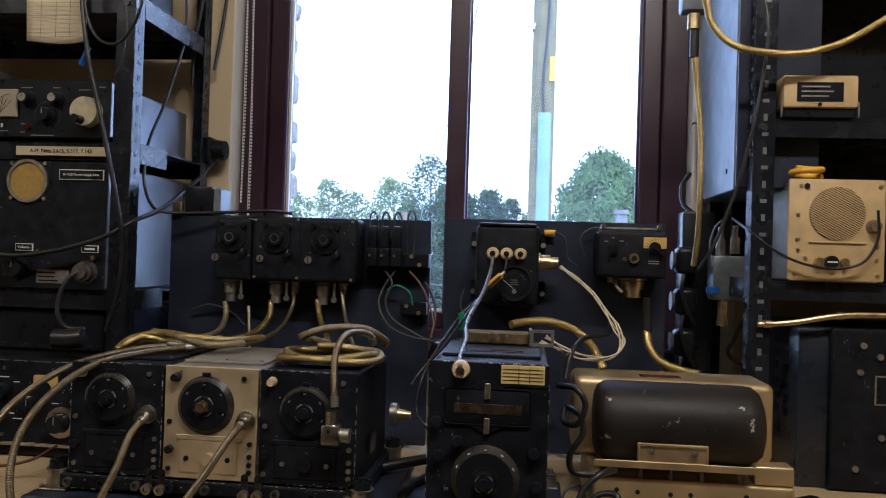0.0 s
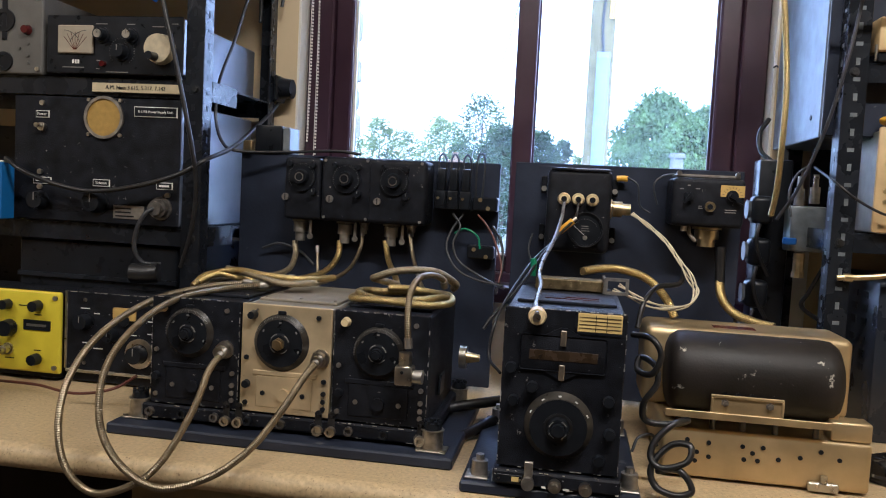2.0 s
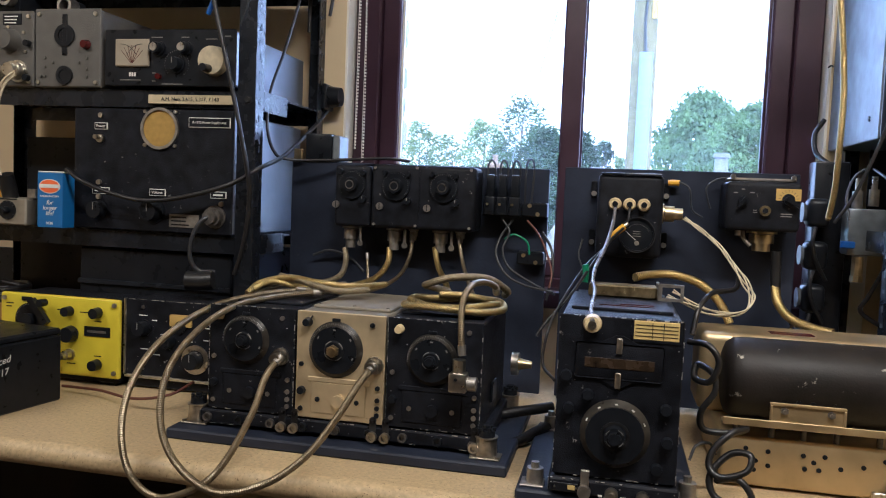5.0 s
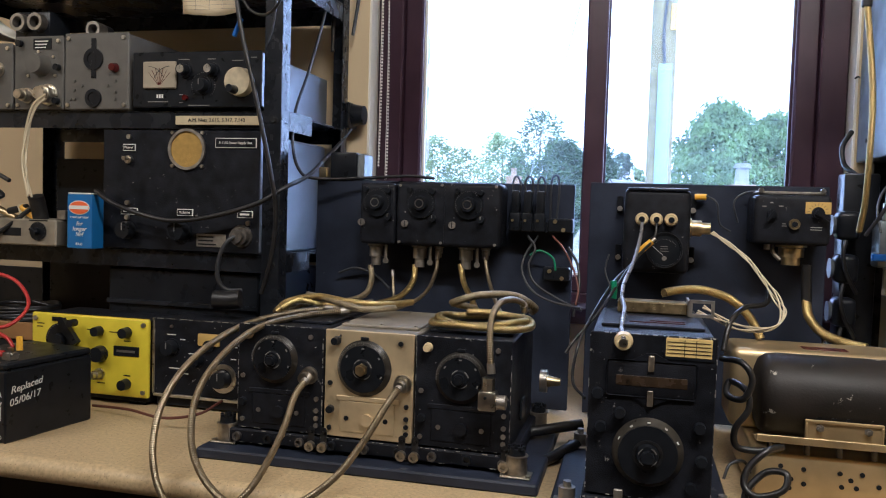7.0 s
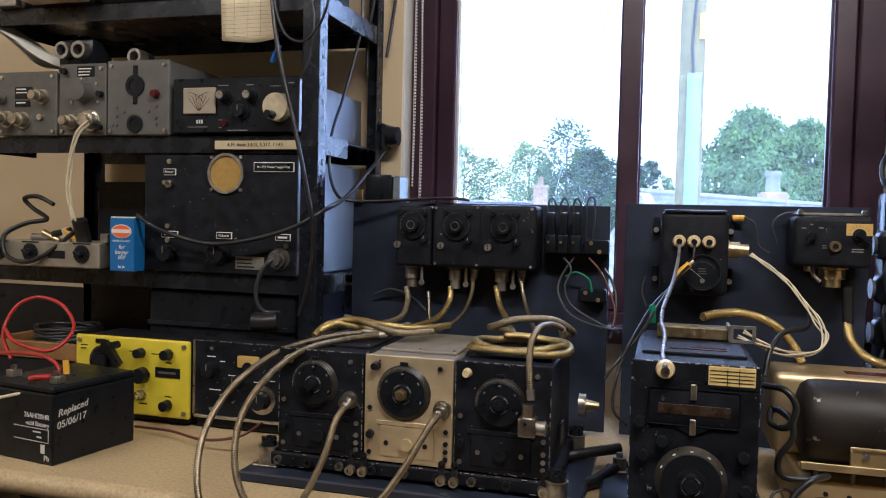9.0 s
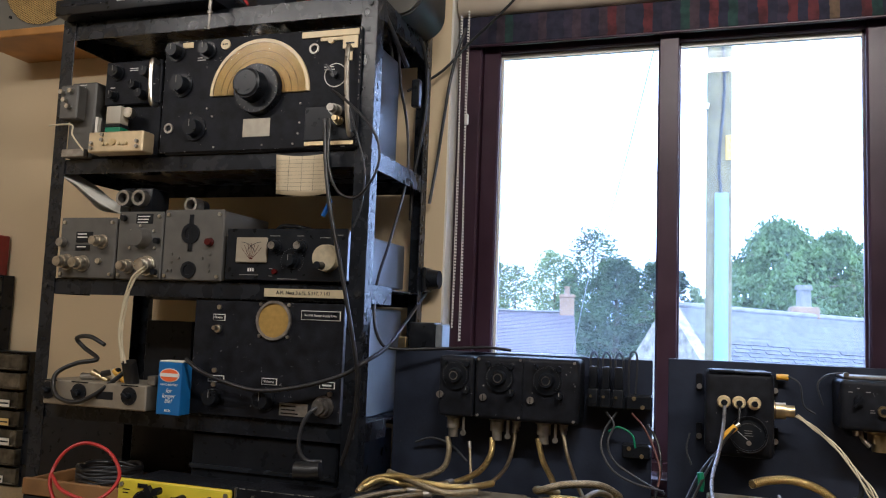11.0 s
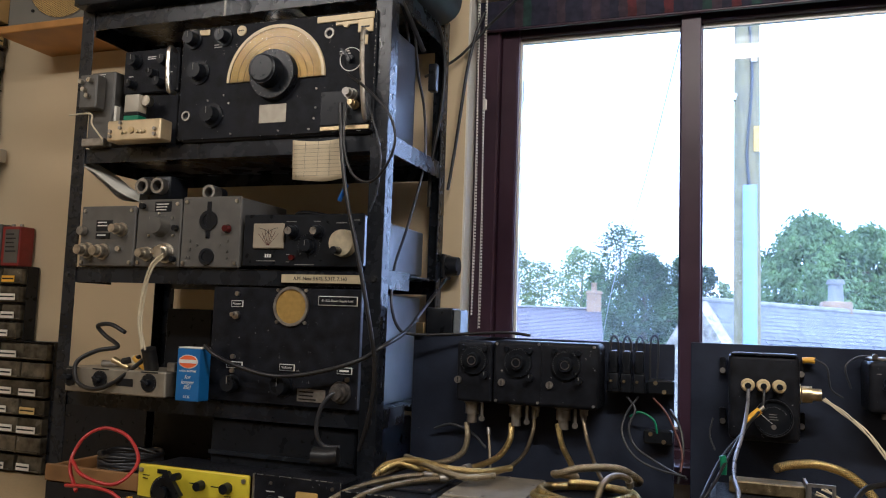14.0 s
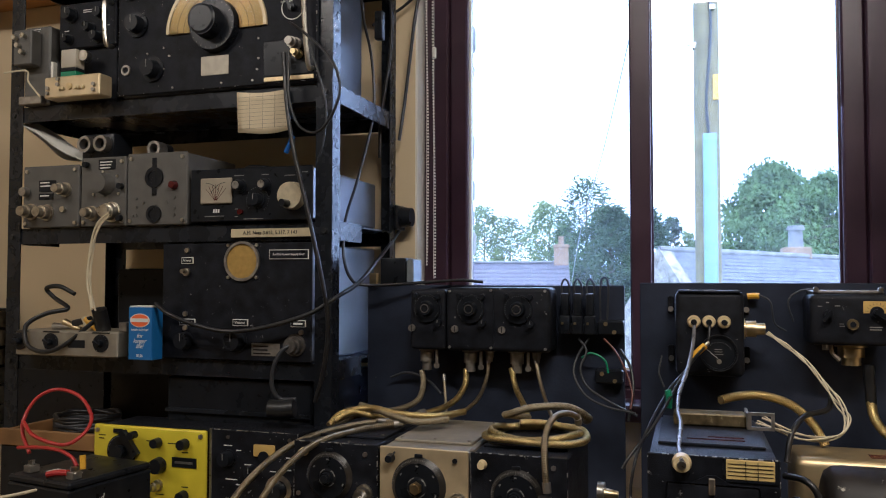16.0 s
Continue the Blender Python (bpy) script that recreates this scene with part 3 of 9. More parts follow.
M["leaf_dark"] = mat("conifer_green", (0.031, 0.066, 0.025), 0.7, var=0.5, scale=0.9, bump=0, color2=(0.085, 0.14, 0.05))
M["leaf_mid"] = mat("cypress_green", (0.050, 0.105, 0.026), 0.7, var=0.5, scale=0.8, bump=0, color2=(0.115, 0.19, 0.05))
M["leaf_light"] = mat("ash_green", (0.13, 0.19, 0.065), 0.7, var=0.4, scale=0.8, bump=0, color2=(0.25, 0.33, 0.13))
M["bark"] = mat("bark", (0.10, 0.08, 0.06), 0.9, var=0.3, scale=4, bump=0.5)
M["pane_dark"] = mat("dark_pane", (0.02, 0.022, 0.03), 0.08, var=0.2, scale=2, bump=0)
M["lead"] = mat("lead_flashing", (0.28, 0.30, 0.32), 0.6, var=0.15, scale=5)

bm = B()
bmesh.ops.create_grid(bm, x_segments=40, y_segments=40, size=900, matrix=Matrix.Translation((0, 880, GZ)))
solid("ground", bm, "grass", (0, 0, GZ), "rough grass falling away to the distance", "ground", kind="structure")


def slate_rows(bm, p0, ux, up, length, rise, nrm, w=0.30, ex=0.24, thick=0.012):
    """Lapped courses of slates on the slope that starts at p0 and runs along ux and up."""
    rnd = random.Random(5)
    for r in range(int(rise / ex) + 1):
        off = 0.5 * w * (r % 2)
        s = -off
        while s < length:
            a, b = max(0, s), min(length, s + w - 0.012)
            if b - a > 0.03:
                z0, z1 = r * ex, min(rise, r * ex + ex * 1.25)
                lift = 0.014 + 0.010 * rnd.random()
                q = [p0 + ux * a + up * z0 + nrm * lift, p0 + ux * b + up * z0 + nrm * (lift + 0.004 * rnd.random()), p0 + ux * b + up * z1, p0 + ux * a + up * z1]
                v = [bm.verts.new(c) for c in q] + [bm.verts.new(c - nrm * thick) for c in q[:2]]
                bm.faces.new(v[:4])
                bm.faces.new((v[0], v[4], v[5], v[1]))
            s += w


def chimney(parent, c, w, d, z0, z1, pots=1):
    x, y = c
    bm = B()
    bx(bm, x - w / 2, x + w / 2, y - d / 2, y + d / 2, z0, z1, 0.01)
    bx(bm, x - w / 2 - 0.05, x + w / 2 + 0.05, y - d / 2 - 0.05, y + d / 2 + 0.05, z1 - 0.14, z1 - 0.04, 0.01)
    ck = part("chimney", bm, "brick", parent, "rendered brick chimney stack")
    for k in range(pots):
        px_ = x + (k - (pots - 1) / 2) * 0.28
        cyl(b2 := B(), (px_, y, z1 + 0.17), 0.13, 0.34, "z", 12, 0.11)
        cyl(b2, (px_, y, z1 + 0.33), 0.14, 0.05, "z", 12)
        part("chimney_pot", b2, "brick", ck)
    return ck


# far cottage, eaves towards the viewer, its right end turned a little away
h1 = thing("cottage", (-5.1, 34.4, GZ), "beige rendered cottage with a purple-grey slate roof", "house")
X0, X1, YF, YB, EZ, RZ = -15.0, -5.2, 30.55, 38.25, 0.42, 1.95
YR = (YF + YB) / 2
bm = B()
bx(bm, X0, X1, YF, YF + 0.3, GZ, EZ)
bx(bm, X0, X1, YB - 0.3, YB, GZ, EZ)
for x in (X0, X1 - 0.3):
    vs = [bm.verts.new((x + dx, y, z)) for dx in (0, 0.3) for y, z in ((YF + 0.3, GZ), (YB - 0.3, GZ), (YB - 0.3, EZ), (YR, RZ - 0.06), (YF + 0.3, EZ))]
    bm.faces.new(vs[:5][::-1])
    bm.faces.new(vs[5:])
    for i in range(5):
        bm.faces.new((vs[i], vs[(i + 1) % 5], vs[5 + (i + 1) % 5], vs[5 + i]))
part("wall", bm, "render_wall", h1)
bm = B()
for ya, yb in ((YF - 0.25, YR), (YB + 0.25, YR)):
    e = EZ - 0.1
    vs = [bm.verts.new(p) for p in ((X0 - 0.1, ya, e), (X1 + 0.1, ya, e), (X1 + 0.1, yb, RZ), (X0 - 0.1, yb, RZ), (X0 - 0.1, ya, e - 0.1), (X1 + 0.1, ya, e - 0.1), (X1 + 0.1, yb, RZ - 0.1), (X0 - 0.1, yb, RZ - 0.1))]
    for f in ((0, 1, 2, 3), (4, 7, 6, 5), (0, 4, 5, 1), (1, 5, 6, 2), (2, 6, 7, 3), (3, 7, 4, 0)):
        bm.faces.new([vs[i] for i in f])
rf = part("roof", bm, "slate_purple", h1)
bm = B()
p0, p1 = Vector((X0 - 0.1, YF - 0.25, EZ - 0.1)), Vector((X0 - 0.1, YR, RZ))
up = (p1 - p0).normalized()
slate_rows(bm, p0, Vector((1, 0, 0)), up, X1 - X0 + 0.2, (p1 - p0).length, Vector((0, -up.z, up.y)), 0.26, 0.155)
part("slates", bm, "slate_purple", rf)["kind"] = "stuff"
bm = B()
bx(bm, X0 - 0.1, X1 + 0.1, YR - 0.12, YR + 0.12, RZ - 0.02, RZ + 0.09, 0.04)
part("ridge_tiles", bm, "ridge", rf)
bm = B()
cyl(bm, ((X0 + X1) / 2, YF - 0.30, EZ - 0.16), 0.045, X1 - X0 + 0.2, "x", 10)
part("gutter", bm, "ridge", h1)
chimney(h1, (-5.42, YR), 0.62, 0.6, 1.0, 2.76)
for wx in (-6.92, -10.4, -13.3):
    wn_ = part("window", bx(B(), wx - 0.72, wx + 0.72, YF - 0.04, YF - 0.002, -1.25, 0.09, 0.01), "lead", h1, "cottage window with a pale surround, dark frame and net curtains")
    part("frame", bx(B(), wx - 0.66, wx + 0.66, YF - 0.050, YF - 0.041, -1.19, 0.03, 0.004), "pane_dark", wn_)
    for k in range(3):
        xa = wx - 0.66 + k * 0.45
        part("pane", bx(B(), xa + 0.03, xa + 0.39, YF - 0.056, YF - 0.051, -1.13, -0.04), "pane_dark", wn_)
        part("net_curtain", bx(B(), xa + 0.05, xa + 0.37, YF - 0.061, YF - 0.057, -0.95 + 0.1 * k, -0.16), "lead", wn_)
    part("lintel", bx(B(), wx - 0.85, wx + 0.85, YF - 0.03, YF - 0.003, 0.095, 0.17), "render_wall", h1)

h1.rotation_euler.z = radians(10)

# nearer barn-like house, stone gable towards the left, roof slope towards the viewer
h2 = thing("stone_house", (4, 22, GZ), "old stone house with a rubble gable and a grey slate roof", "house")
apex = Vector((-0.70, 18.27, 1.90))
along = Vector((0.80, 0.60, -0.026)).normalized()
across = Vector((0.60, -0.80, 0)).normalized()
LEN, HALF, DROP = 14.0, 3.75, 3.7
rid1 = apex + along * LEN
eA, eB = apex + across * HALF - Vector((0, 0, DROP)), apex - across * HALF - Vector((0, 0, DROP))
bm = B()
inn = along * -0.03                                     # the gable rises a hand above the slates
q = [eA + inn + Vector((0, 0, 0.05)), apex + inn + Vector((0, 0, 0.06)), eB + inn + Vector((0, 0, 0.05))]
low = [Vector((p.x, p.y, GZ)) for p in (eB + inn, eA + inn)]
pts = q + low
v0 = [bm.verts.new(p) for p in pts]
v1 = [bm.verts.new(p + along * 0.30) for p in pts]
bm.faces.new(v0)
bm.faces.new(v1[::-1])
for i in range(5):
    j = (i + 1) % 5
    bm.faces.new((v0[i], v1[i], v1[j], v0[j]))
a, b = eA + inn - across * 0.3, eA + along * LEN - across * 0.3
for s in (1,):
    vs = [bm.verts.new(p) for p in (a, b, Vector((b.x, b.y, GZ)), Vector((a.x, a.y, GZ)))]
    bm.faces.new(vs)
part("gable_wall", bm, "stone", h2, "rubble stone gable with lime mortar")
bm = B()
for e in (eA, eB):
    vs = [bm.verts.new(p) for p in (e, e + along * LEN, rid1, apex)]
    lo_ = [bm.verts.new(p - Vector((0, 0, 0.08))) for p in (e, e + along * LEN, rid1, apex)]
    bm.faces.new(vs)
    bm.faces.new(lo_[::-1])
    for i in range(4):
        j = (i + 1) % 4
        bm.faces.new((vs[i], lo_[i], lo_[j], vs[j]))
rf2 = part("roof", bm, "slate", h2)
upv = (apex - eA)
rise = upv.length
upv = upv.normalized()
nr = along.cross(upv)
if nr.z < 0:
    nr = -nr
SL = [eA.copy(), along.copy(), upv.copy(), rise, nr.copy()]
bm = B()
tube(bm, [apex + Vector((0, 0, 0.03)), apex + along * LEN / 2 + Vector((0, 0, 0.0)), rid1 + Vector((0, 0, 0.03))], 0.075, 8, 2)
part("ridge_tiles", bm, "ridge", rf2)
cc = apex + along * 4.22 - across * 0.36
bm = B()
bx(bm, cc.x - 0.33, cc.x + 0.33, cc.y - 0.33, cc.y + 0.33, cc.z - 0.5, cc.z + 0.25, 0.05, 2)
ck2 = part("chimney", bm, "brick", h2, "stub of a rendered chimney stack")
bm = B()
cyl(bm, (cc.x, cc.y, cc.z + 0.48), 0.18, 0.46, "z", 14, 0.155)
cyl(bm, (cc.x, cc.y, cc.z + 0.70), 0.21, 0.06, "z", 14)
cyl(bm, (cc.x, cc.y, cc.z + 0.76), 0.19, 0.05, "z", 14)
part("chimney_pot", bm, "ridge", ck2, "grey chimney pot with a rim")

# telegraph pole
pl = thing("telegraph_pole", (0.13, 9, GZ), "weathered wooden telegraph pole with a pale blue cable guard", "pole")
bm = B()
cyl(bm, (0.132, 9.0, 2.2), 0.146, 12.8, "z", 20, 0.125)
part("pole", bm, "pole", pl)
part("cable_guard", bx(B(), 0.085, 0.228, 8.815, 8.865, GZ, 2.83, 0.012, 2), "pipe", pl, "pale blue plastic cable guard")
bm = B()
tube(bm, [(0.150, 8.83, 2.80), (0.128, 8.855, 3.2), (0.172, 8.86, 3.8), (0.177, 8.86, 4.2), (0.137, 8.865, 5.2), (0.147, 8.865, 7.5)], 0.016, 6, 6)
part("cable", bm, "cable", pl)
bm = B()
bx(bm, -0.012, 0.018, 8.80, 8.89, 3.76, 3.82)
bx(bm, -0.072, 0.028, 8.82, 8.85, 3.80, 3.83)
bx(bm, 0.168, 0.228, 8.83, 8.88, 4.18, 4.23)
part("step_iron", bm, "dull_steel", pl)
part("warning_plate", bx(B(), 0.198, 0.260, 8.87, 8.885, 3.20, 3.47), "yellow_p", pl, "yellow warning plate")

# service wires
wire("overhead_wire", [(0.1, 9.0, 7.6), (-1.39, 14.0, 3.95), (-2.95, 22.0, 2.59), (-4.55, 30.6, 0.40)], 0.011, "lead", "grey telephone wire sagging to the cottage", "wire")
wire("service_wire", [(-4.5, 30.6, 0.36), (-2.9, 25.0, 0.30), (-1.75, 20.3, 0.40)], 0.012, "cable_grey", "thin service wire between the two houses", "wire")


def spray(bm, rnd, p, s, out, droop):
    """One small leaf spray at p, lying along out and drooping."""
    u = Vector((rnd.gauss(0, 1), rnd.gauss(0, 1), rnd.gauss(0, 0.5))).normalized()
    w = (out * (1 - droop) + Vector((0, 0, -1)) * droop + Vector((rnd.gauss(0, 0.35), rnd.gauss(0, 0.35), rnd.gauss(0, 0.35)))).normalized()
    bm.faces.new([bm.verts.new(c) for c in (p - u * s * 0.38, p + w * s * 0.5 - u * s * 0.2, p + w * s, p + u * s * 0.38)])


def tree(name, x, y, top, width, material, label, seed, style="cone", leaves=9000, size=0.2, low=0.1):
    """A tapered trunk with limbs and an uneven crown of leaf sprays that thins out at its edge."""
    rnd = random.Random(seed)
    t = thing(name, (x, y, GZ), label, "tree", "trees beyond the houses")
    hgt = top - GZ
    off = Vector((seed * 7.3, seed * 3.1, 0))

    def radius(f, a):
        if style == "cone":
            r = (1 - max(0, f - 0.15) / 0.87) ** 0.52
        elif style == "dome":
            r = max(0.01, 1 - max(0, (f - 0.30) / 0.71) ** 2.1) ** 0.72
        else:
            r = max(0.02, 1 - ((f - 0.68) / 0.34) ** 2) ** 0.5 if f > 0.36 else 0.0
        q = Vector((2.2 * math.cos(a), 2.2 * math.sin(a), f * hgt * 0.55)) + off
        q2 = Vector((4.5 * math.cos(a), 4.5 * math.sin(a), f * hgt * 1.4)) + off
        return width / 2 * r * (1.0 + 0.46 * noise.noise(q) + 0.42 * noise.noise(q2))

    bm = B()
    cyl(bm, (x, y, (GZ + top) / 2 - 0.5), width * 0.05, top - GZ - 1.0, "z", 10, width * 0.012)
    for k in range(26):
        f = 0.25 + 0.66 * (k + rnd.random()) / 26
        a = rnd.random() * 6.283
        r = 0.8 * radius(f, a)
        z = GZ + hgt * f
        tube(bm, [(x, y, z - 0.05 * hgt), (x + 0.5 * r * math.cos(a), y + 0.5 * r * math.sin(a), z - 0.01 * hgt), (x + r * math.cos(a), y + r * math.sin(a), z)], width * 0.006, 4, 2)
    part("trunk", bm, "bark", t)
    bm = B()
    boughs = max(60, leaves // (60 if style == "open" else 110))
    for k in range(boughs):
        f = low + (1.0 - low) * ((k + rnd.random()) / boughs) ** 0.92
        a = rnd.random() * 6.283
        r = radius(f, a) * (0.62 + 0.55 * rnd.random())
        if r < 0.05:
            if style == "open":
                continue
            r = 0.05
        out = Vector((math.cos(a), math.sin(a), 0.30 if style == "cone" else 0.12))
        root = Vector((x, y, GZ + hgt * f - 0.12 * r))
        for q in range(leaves // boughs):
            g = 0.35 + 0.65 * rnd.random() ** 0.6
            fat = (0.10 + 0.13 * (1.15 - g)) * (width * 0.16 + 0.35) * (1.9 if style == "open" else 1.0)
            p = root + out * (r * g) + Vector((rnd.gauss(0, fat), rnd.gauss(0, fat), rnd.gauss(0, fat * 0.8)))
            if style == "dome":
                p.z -= 0.55 * rnd.random() ** 2 * g          # weeping tips
            spray(bm, rnd, p, size * (0.5 + 0.9 * rnd.random()), out, 0.75 if style == "dome" else 0.2)
    part("crown", bm, material, t, angle=180)
    return t


tree("conifer", -3.9, 41.0, 4.75, 5.6, "leaf_dark", "dense dark green conifer behind the cottage", 3, "cone", 42000, 0.16)
tree("conifer", -2.1, 42.5, 4.75, 4.4, "leaf_dark", "dark conifer partly hidden by its neighbour", 4, "cone", 26000, 0.16)
tree("conifer", -1.0, 44.0, 4.5, 3.2, "leaf_dark", "narrow dark conifer at the end of the clump", 14, "cone", 12000, 0.16)
tree("cypress", 4.15, 44.0, 7.2, 8.6, "leaf_mid", "broad weeping cypress above the slate roof", 5, "dome", 60000, 0.18)
tree("cypress", 6.9, 45.0, 6.75, 7.0, "leaf_mid", "weeping cypress beside a larger one", 6, "dome", 42000, 0.18)
tree("pine", -5.3, 42.5, 6.6, 3.3, "leaf_dark", "tall thin-crowned pine behind the conifer", 7, "open", 15000, 0.15)
tree("ash", -8.6, 50.0, 6.0, 3.4, "leaf_light", "pale open-crowned ash tree", 8, "open", 20000, 0.17)
tree("ash", -12.9, 50.0, 5.9, 2.6, "leaf_light", "small pale green tree against the sky", 9, "open", 13000, 0.17)
tree("ash", -11.3, 50.5, 5.3, 2.2, "leaf_light", "small thin-leaved tree beside its like", 12, "open", 9000, 0.17)
tree("ash", -15.4, 52.0, 5.2, 2.8, "leaf_light", "pale tree at the end of the row", 10, "open", 9000, 0.18)
tree("hawthorn", -6.9, 46.0, 4.3, 3.4, "leaf_mid", "dull green thicket beside the conifer", 13, "dome", 10000, 0.18)
tree("hawthorn", -0.1, 48.0, 4.15, 2.4, "leaf_light", "low bush between the roofs", 11, "dome", 3500, 0.18)

# ---- slotted-angle racks ----
def post(parent, x, y, z0, z1, sx, sy, name="post", holes="black_smooth"):
    """An upright of punched steel angle with its corner at x, y; sx and sy say which way its flanges go."""
    bm = B()
    w, t = 0.040, 0.0028
    xs = sorted((x, x + sx * w))
    ys = sorted((y, y + sy * w))
    bx(bm, xs[0], xs[1], *sorted((y, y + sy * t)), z0, z1, 0.0006)
    bx(bm, *sorted((x, x + sx * t)), *sorted((y + sy * t, y + sy * w)), z0, z1, 0.0006)
    p = part(name, bm, "rack", parent)
    bm = B()
    z = z0 + 0.03
    k = 0
    while z < z1 - 0.02:
        hx, hz = (0.0035, 0.0065) if k % 2 else (0.006, 0.0035)
        yy = y - sy * 0.0002
        bx(bm, x + sx * 0.021 - hx, x + sx * 0.021 + hx, min(yy, yy - sy * 0.0006), max(yy, yy - sy * 0.0006), z - hz, z + hz)
        xx = x - sx * 0.0002
        bx(bm, min(xx, xx - sx * 0.0006), max(xx, xx - sx * 0.0006), y + sy * 0.021 - hx, y + sy * 0.021 + hx, z - hz, z + hz)
        z += 0.032
        k += 1
    part("punching", bm, holes, p)
    return p


def rack_shelf(parent, x0, x1, y0, y1, z, lip=0.036):
    bm = B()
    bx(bm, x0, x1, y0 + 0.004, y1, z - 0.004, z, 0.0006)
    bx(bm, x0, x1, y0 + 0.0035, y0 + 0.0065, z - lip, z - 0.004)
    bx(bm, x0, x1, y1 - 0.004, y1 - 0.001, z - lip, z - 0.004)
    s = part("shelf", bm, "rack", parent)
    bm = B()
    for x in (x0 + 0.012, x1 - 0.012):
        cyl(bm, (x, y0 - 0.002, z - lip * 0.5), 0.006, 0.006, "y", 6)
        cyl(bm, (x, y0 + 0.0005, z - lip * 0.5), 0.009, 0.002, "y", 14)
    part("bolts", bm, "worn_steel_dark", s)
    for x, sx in ((x0 - 0.003, 1), (x1 + 0.003, -1)):
        b = B()
        bx(b, *sorted((x, x + sx * 0.003)), y0 + 0.045, y1 - 0.045 if z > 1.5 else y0 + 0.165, z - lip, z + 0.004)
        part("side_angle", b, "rack", s)
    return s


PX0, PX1, PY0, PY1 = -1.700, -0.810, 1.520, 1.905
rk = thing("steel_rack", (-1.25, 1.7, DZ), "black slotted-angle rack with four shelves of radio gear", "rack")
for x, sx in ((PX0, 1), (PX1, -1)):
    for y, sy in ((PY0, 1), (PY1, -1)):
        post(rk, x, y, DZ, 2.085, sx, sy)
SH = (1.078, 1.385, 1.690, 2.052)
for z in SH:
    rack_shelf(rk, PX0 + 0.0045, PX1 - 0.0045, PY0, PY1, z, 0.038 if z < 2 else 0.046)

QX0, QY0 = 0.425, 1.550
rk2 = thing("steel_rack", (0.8, 1.75, DZ), "black slotted-angle rack beside the window recess", "rack")
for x, sx in ((QX0, 1), (1.325, -1)):
    for y, sy in ((QY0, 1), (1.935, -1)):
        # front holes pale: the lit space behind them is put into their colour
        post(rk2, x, y, DZ, 2.30, sx, sy, holes="sheet" if y < 1.6 else "black_smooth")
for z in (1.145, 1.456, 1.90):
    rack_shelf(rk2, QX0 + 0.0045, 1.3205, QY0, 1.935, z, 0.036)

# ---- black boards with remote controls in front of the window ----
BY = 1.662
def board(x0, x1, z1, label):
    t = thing("control_board", ((x0 + x1) / 2, BY, DZ), label, "mounting board", "control boards")
    part("panel", bx(B(), x0, x1, BY, BY + 0.012, DZ + 0.012, z1, 0.0015), "black_board", t)
    for x in (x0 + 0.05, x1 - 0.09):
        part("foot", bx(B(), x, x + 0.04, BY - 0.02, BY + 0.09, DZ, DZ + 0.012, 0.002), "black_board", t)
    return t


board(-0.785, -0.204, 1.248, "black painted board carrying remote controls")
board(-0.172, 0.288, 1.254, "black painted board carrying an aerial relay")

# triple remote control box
rc = thing("receiver_remote_control", (-0.5, 1.6, 1.108), "black triple remote control box with three tuning dials", "control box")
part("body", bx(B(), -0.652, -0.572, 1.582, BY, 1.110, 1.240, 0.008, 3), "black", rc)
part("body", bx(B(), -0.569, -0.345, 1.575, BY, 1.110, 1.244, 0.010, 3), "black", rc)
for i, (x, y) in enumerate(((-0.613, 1.582), (-0.514, 1.575), (-0.412, 1.575))):
    z = 1.199
    bm = B()
    cyl(bm, (x, y - 0.003, z), 0.030, 0.006, "y", 28)
    d = part("dial", bm, "black_smooth", rc)
    scale_ring(d, (x, y - 0.0064, z), 0.028, 30, -130, 140)
    bm = B()
    cyl(bm, (x, y - 0.012, z), 0.017, 0.014, "y", 20, 0.014)
    part("crank", bm, "black_smooth", d)
    ring(bm := B(), (x, y - 0.0192, z), 0.0075, 0.0095, 0.001, "y", 20)
    part("ring", bm, "steel", d)
    knob(rc, (x + 0.027, y, z - 0.030), 0.008, 0.010)
    knob(rc, (x - 0.024, y, z + 0.027), 0.006, 0.008, mark=False)
    knob(rc, (x + 0.026, y, z + 0.025), 0.006, 0.008, mark=False)
    bm = B()
    cyl(bm, (x - 0.034, y - 0.003, z - 0.043), 0.0075, 0.006, "y", 16)
    s = part("slotted_stud", bm, "dull_steel", rc)
    part("slot", bx(B(), x - 0.0348, x - 0.0332, y - 0.0068, y - 0.006, z - 0.049, z - 0.037), "black_smooth", s)
    bx(bm := B(), x + 0.0493, x + 0.0503, y - 0.0008, y, 1.116, 1.236)
    part("joint", bm, "black_smooth", rc) if i == 1 else bm.free()
    plug(rc, (x - 0.012, 1.618, 1.109), 0.0135, 0.042, "z", "dull_steel")
    if i:
        plug(rc, (x + 0.030, 1.620, 1.109), 0.008, 0.020, "z", "dull_steel", "small_connector")
    bm = B()
    bx(bm, x + 0.012, x + 0.018, 1.600, 1.606, 1.072, 1.109, 0.002)
    cyl(bm, (x + 0.015, 1.603, 1.074), 0.006, 0.006, "y", 10)
    part("clip", bm, "dull_steel", rc)
bm = B()
screws(bm, 1.575, [(-0.56, 1.118), (-0.47, 1.118), (-0.356, 1.118), (-0.56, 1.236), (-0.47, 1.238), (-0.356, 1.237)], 0.003)
part("screws", bm, "dull_steel", rc)

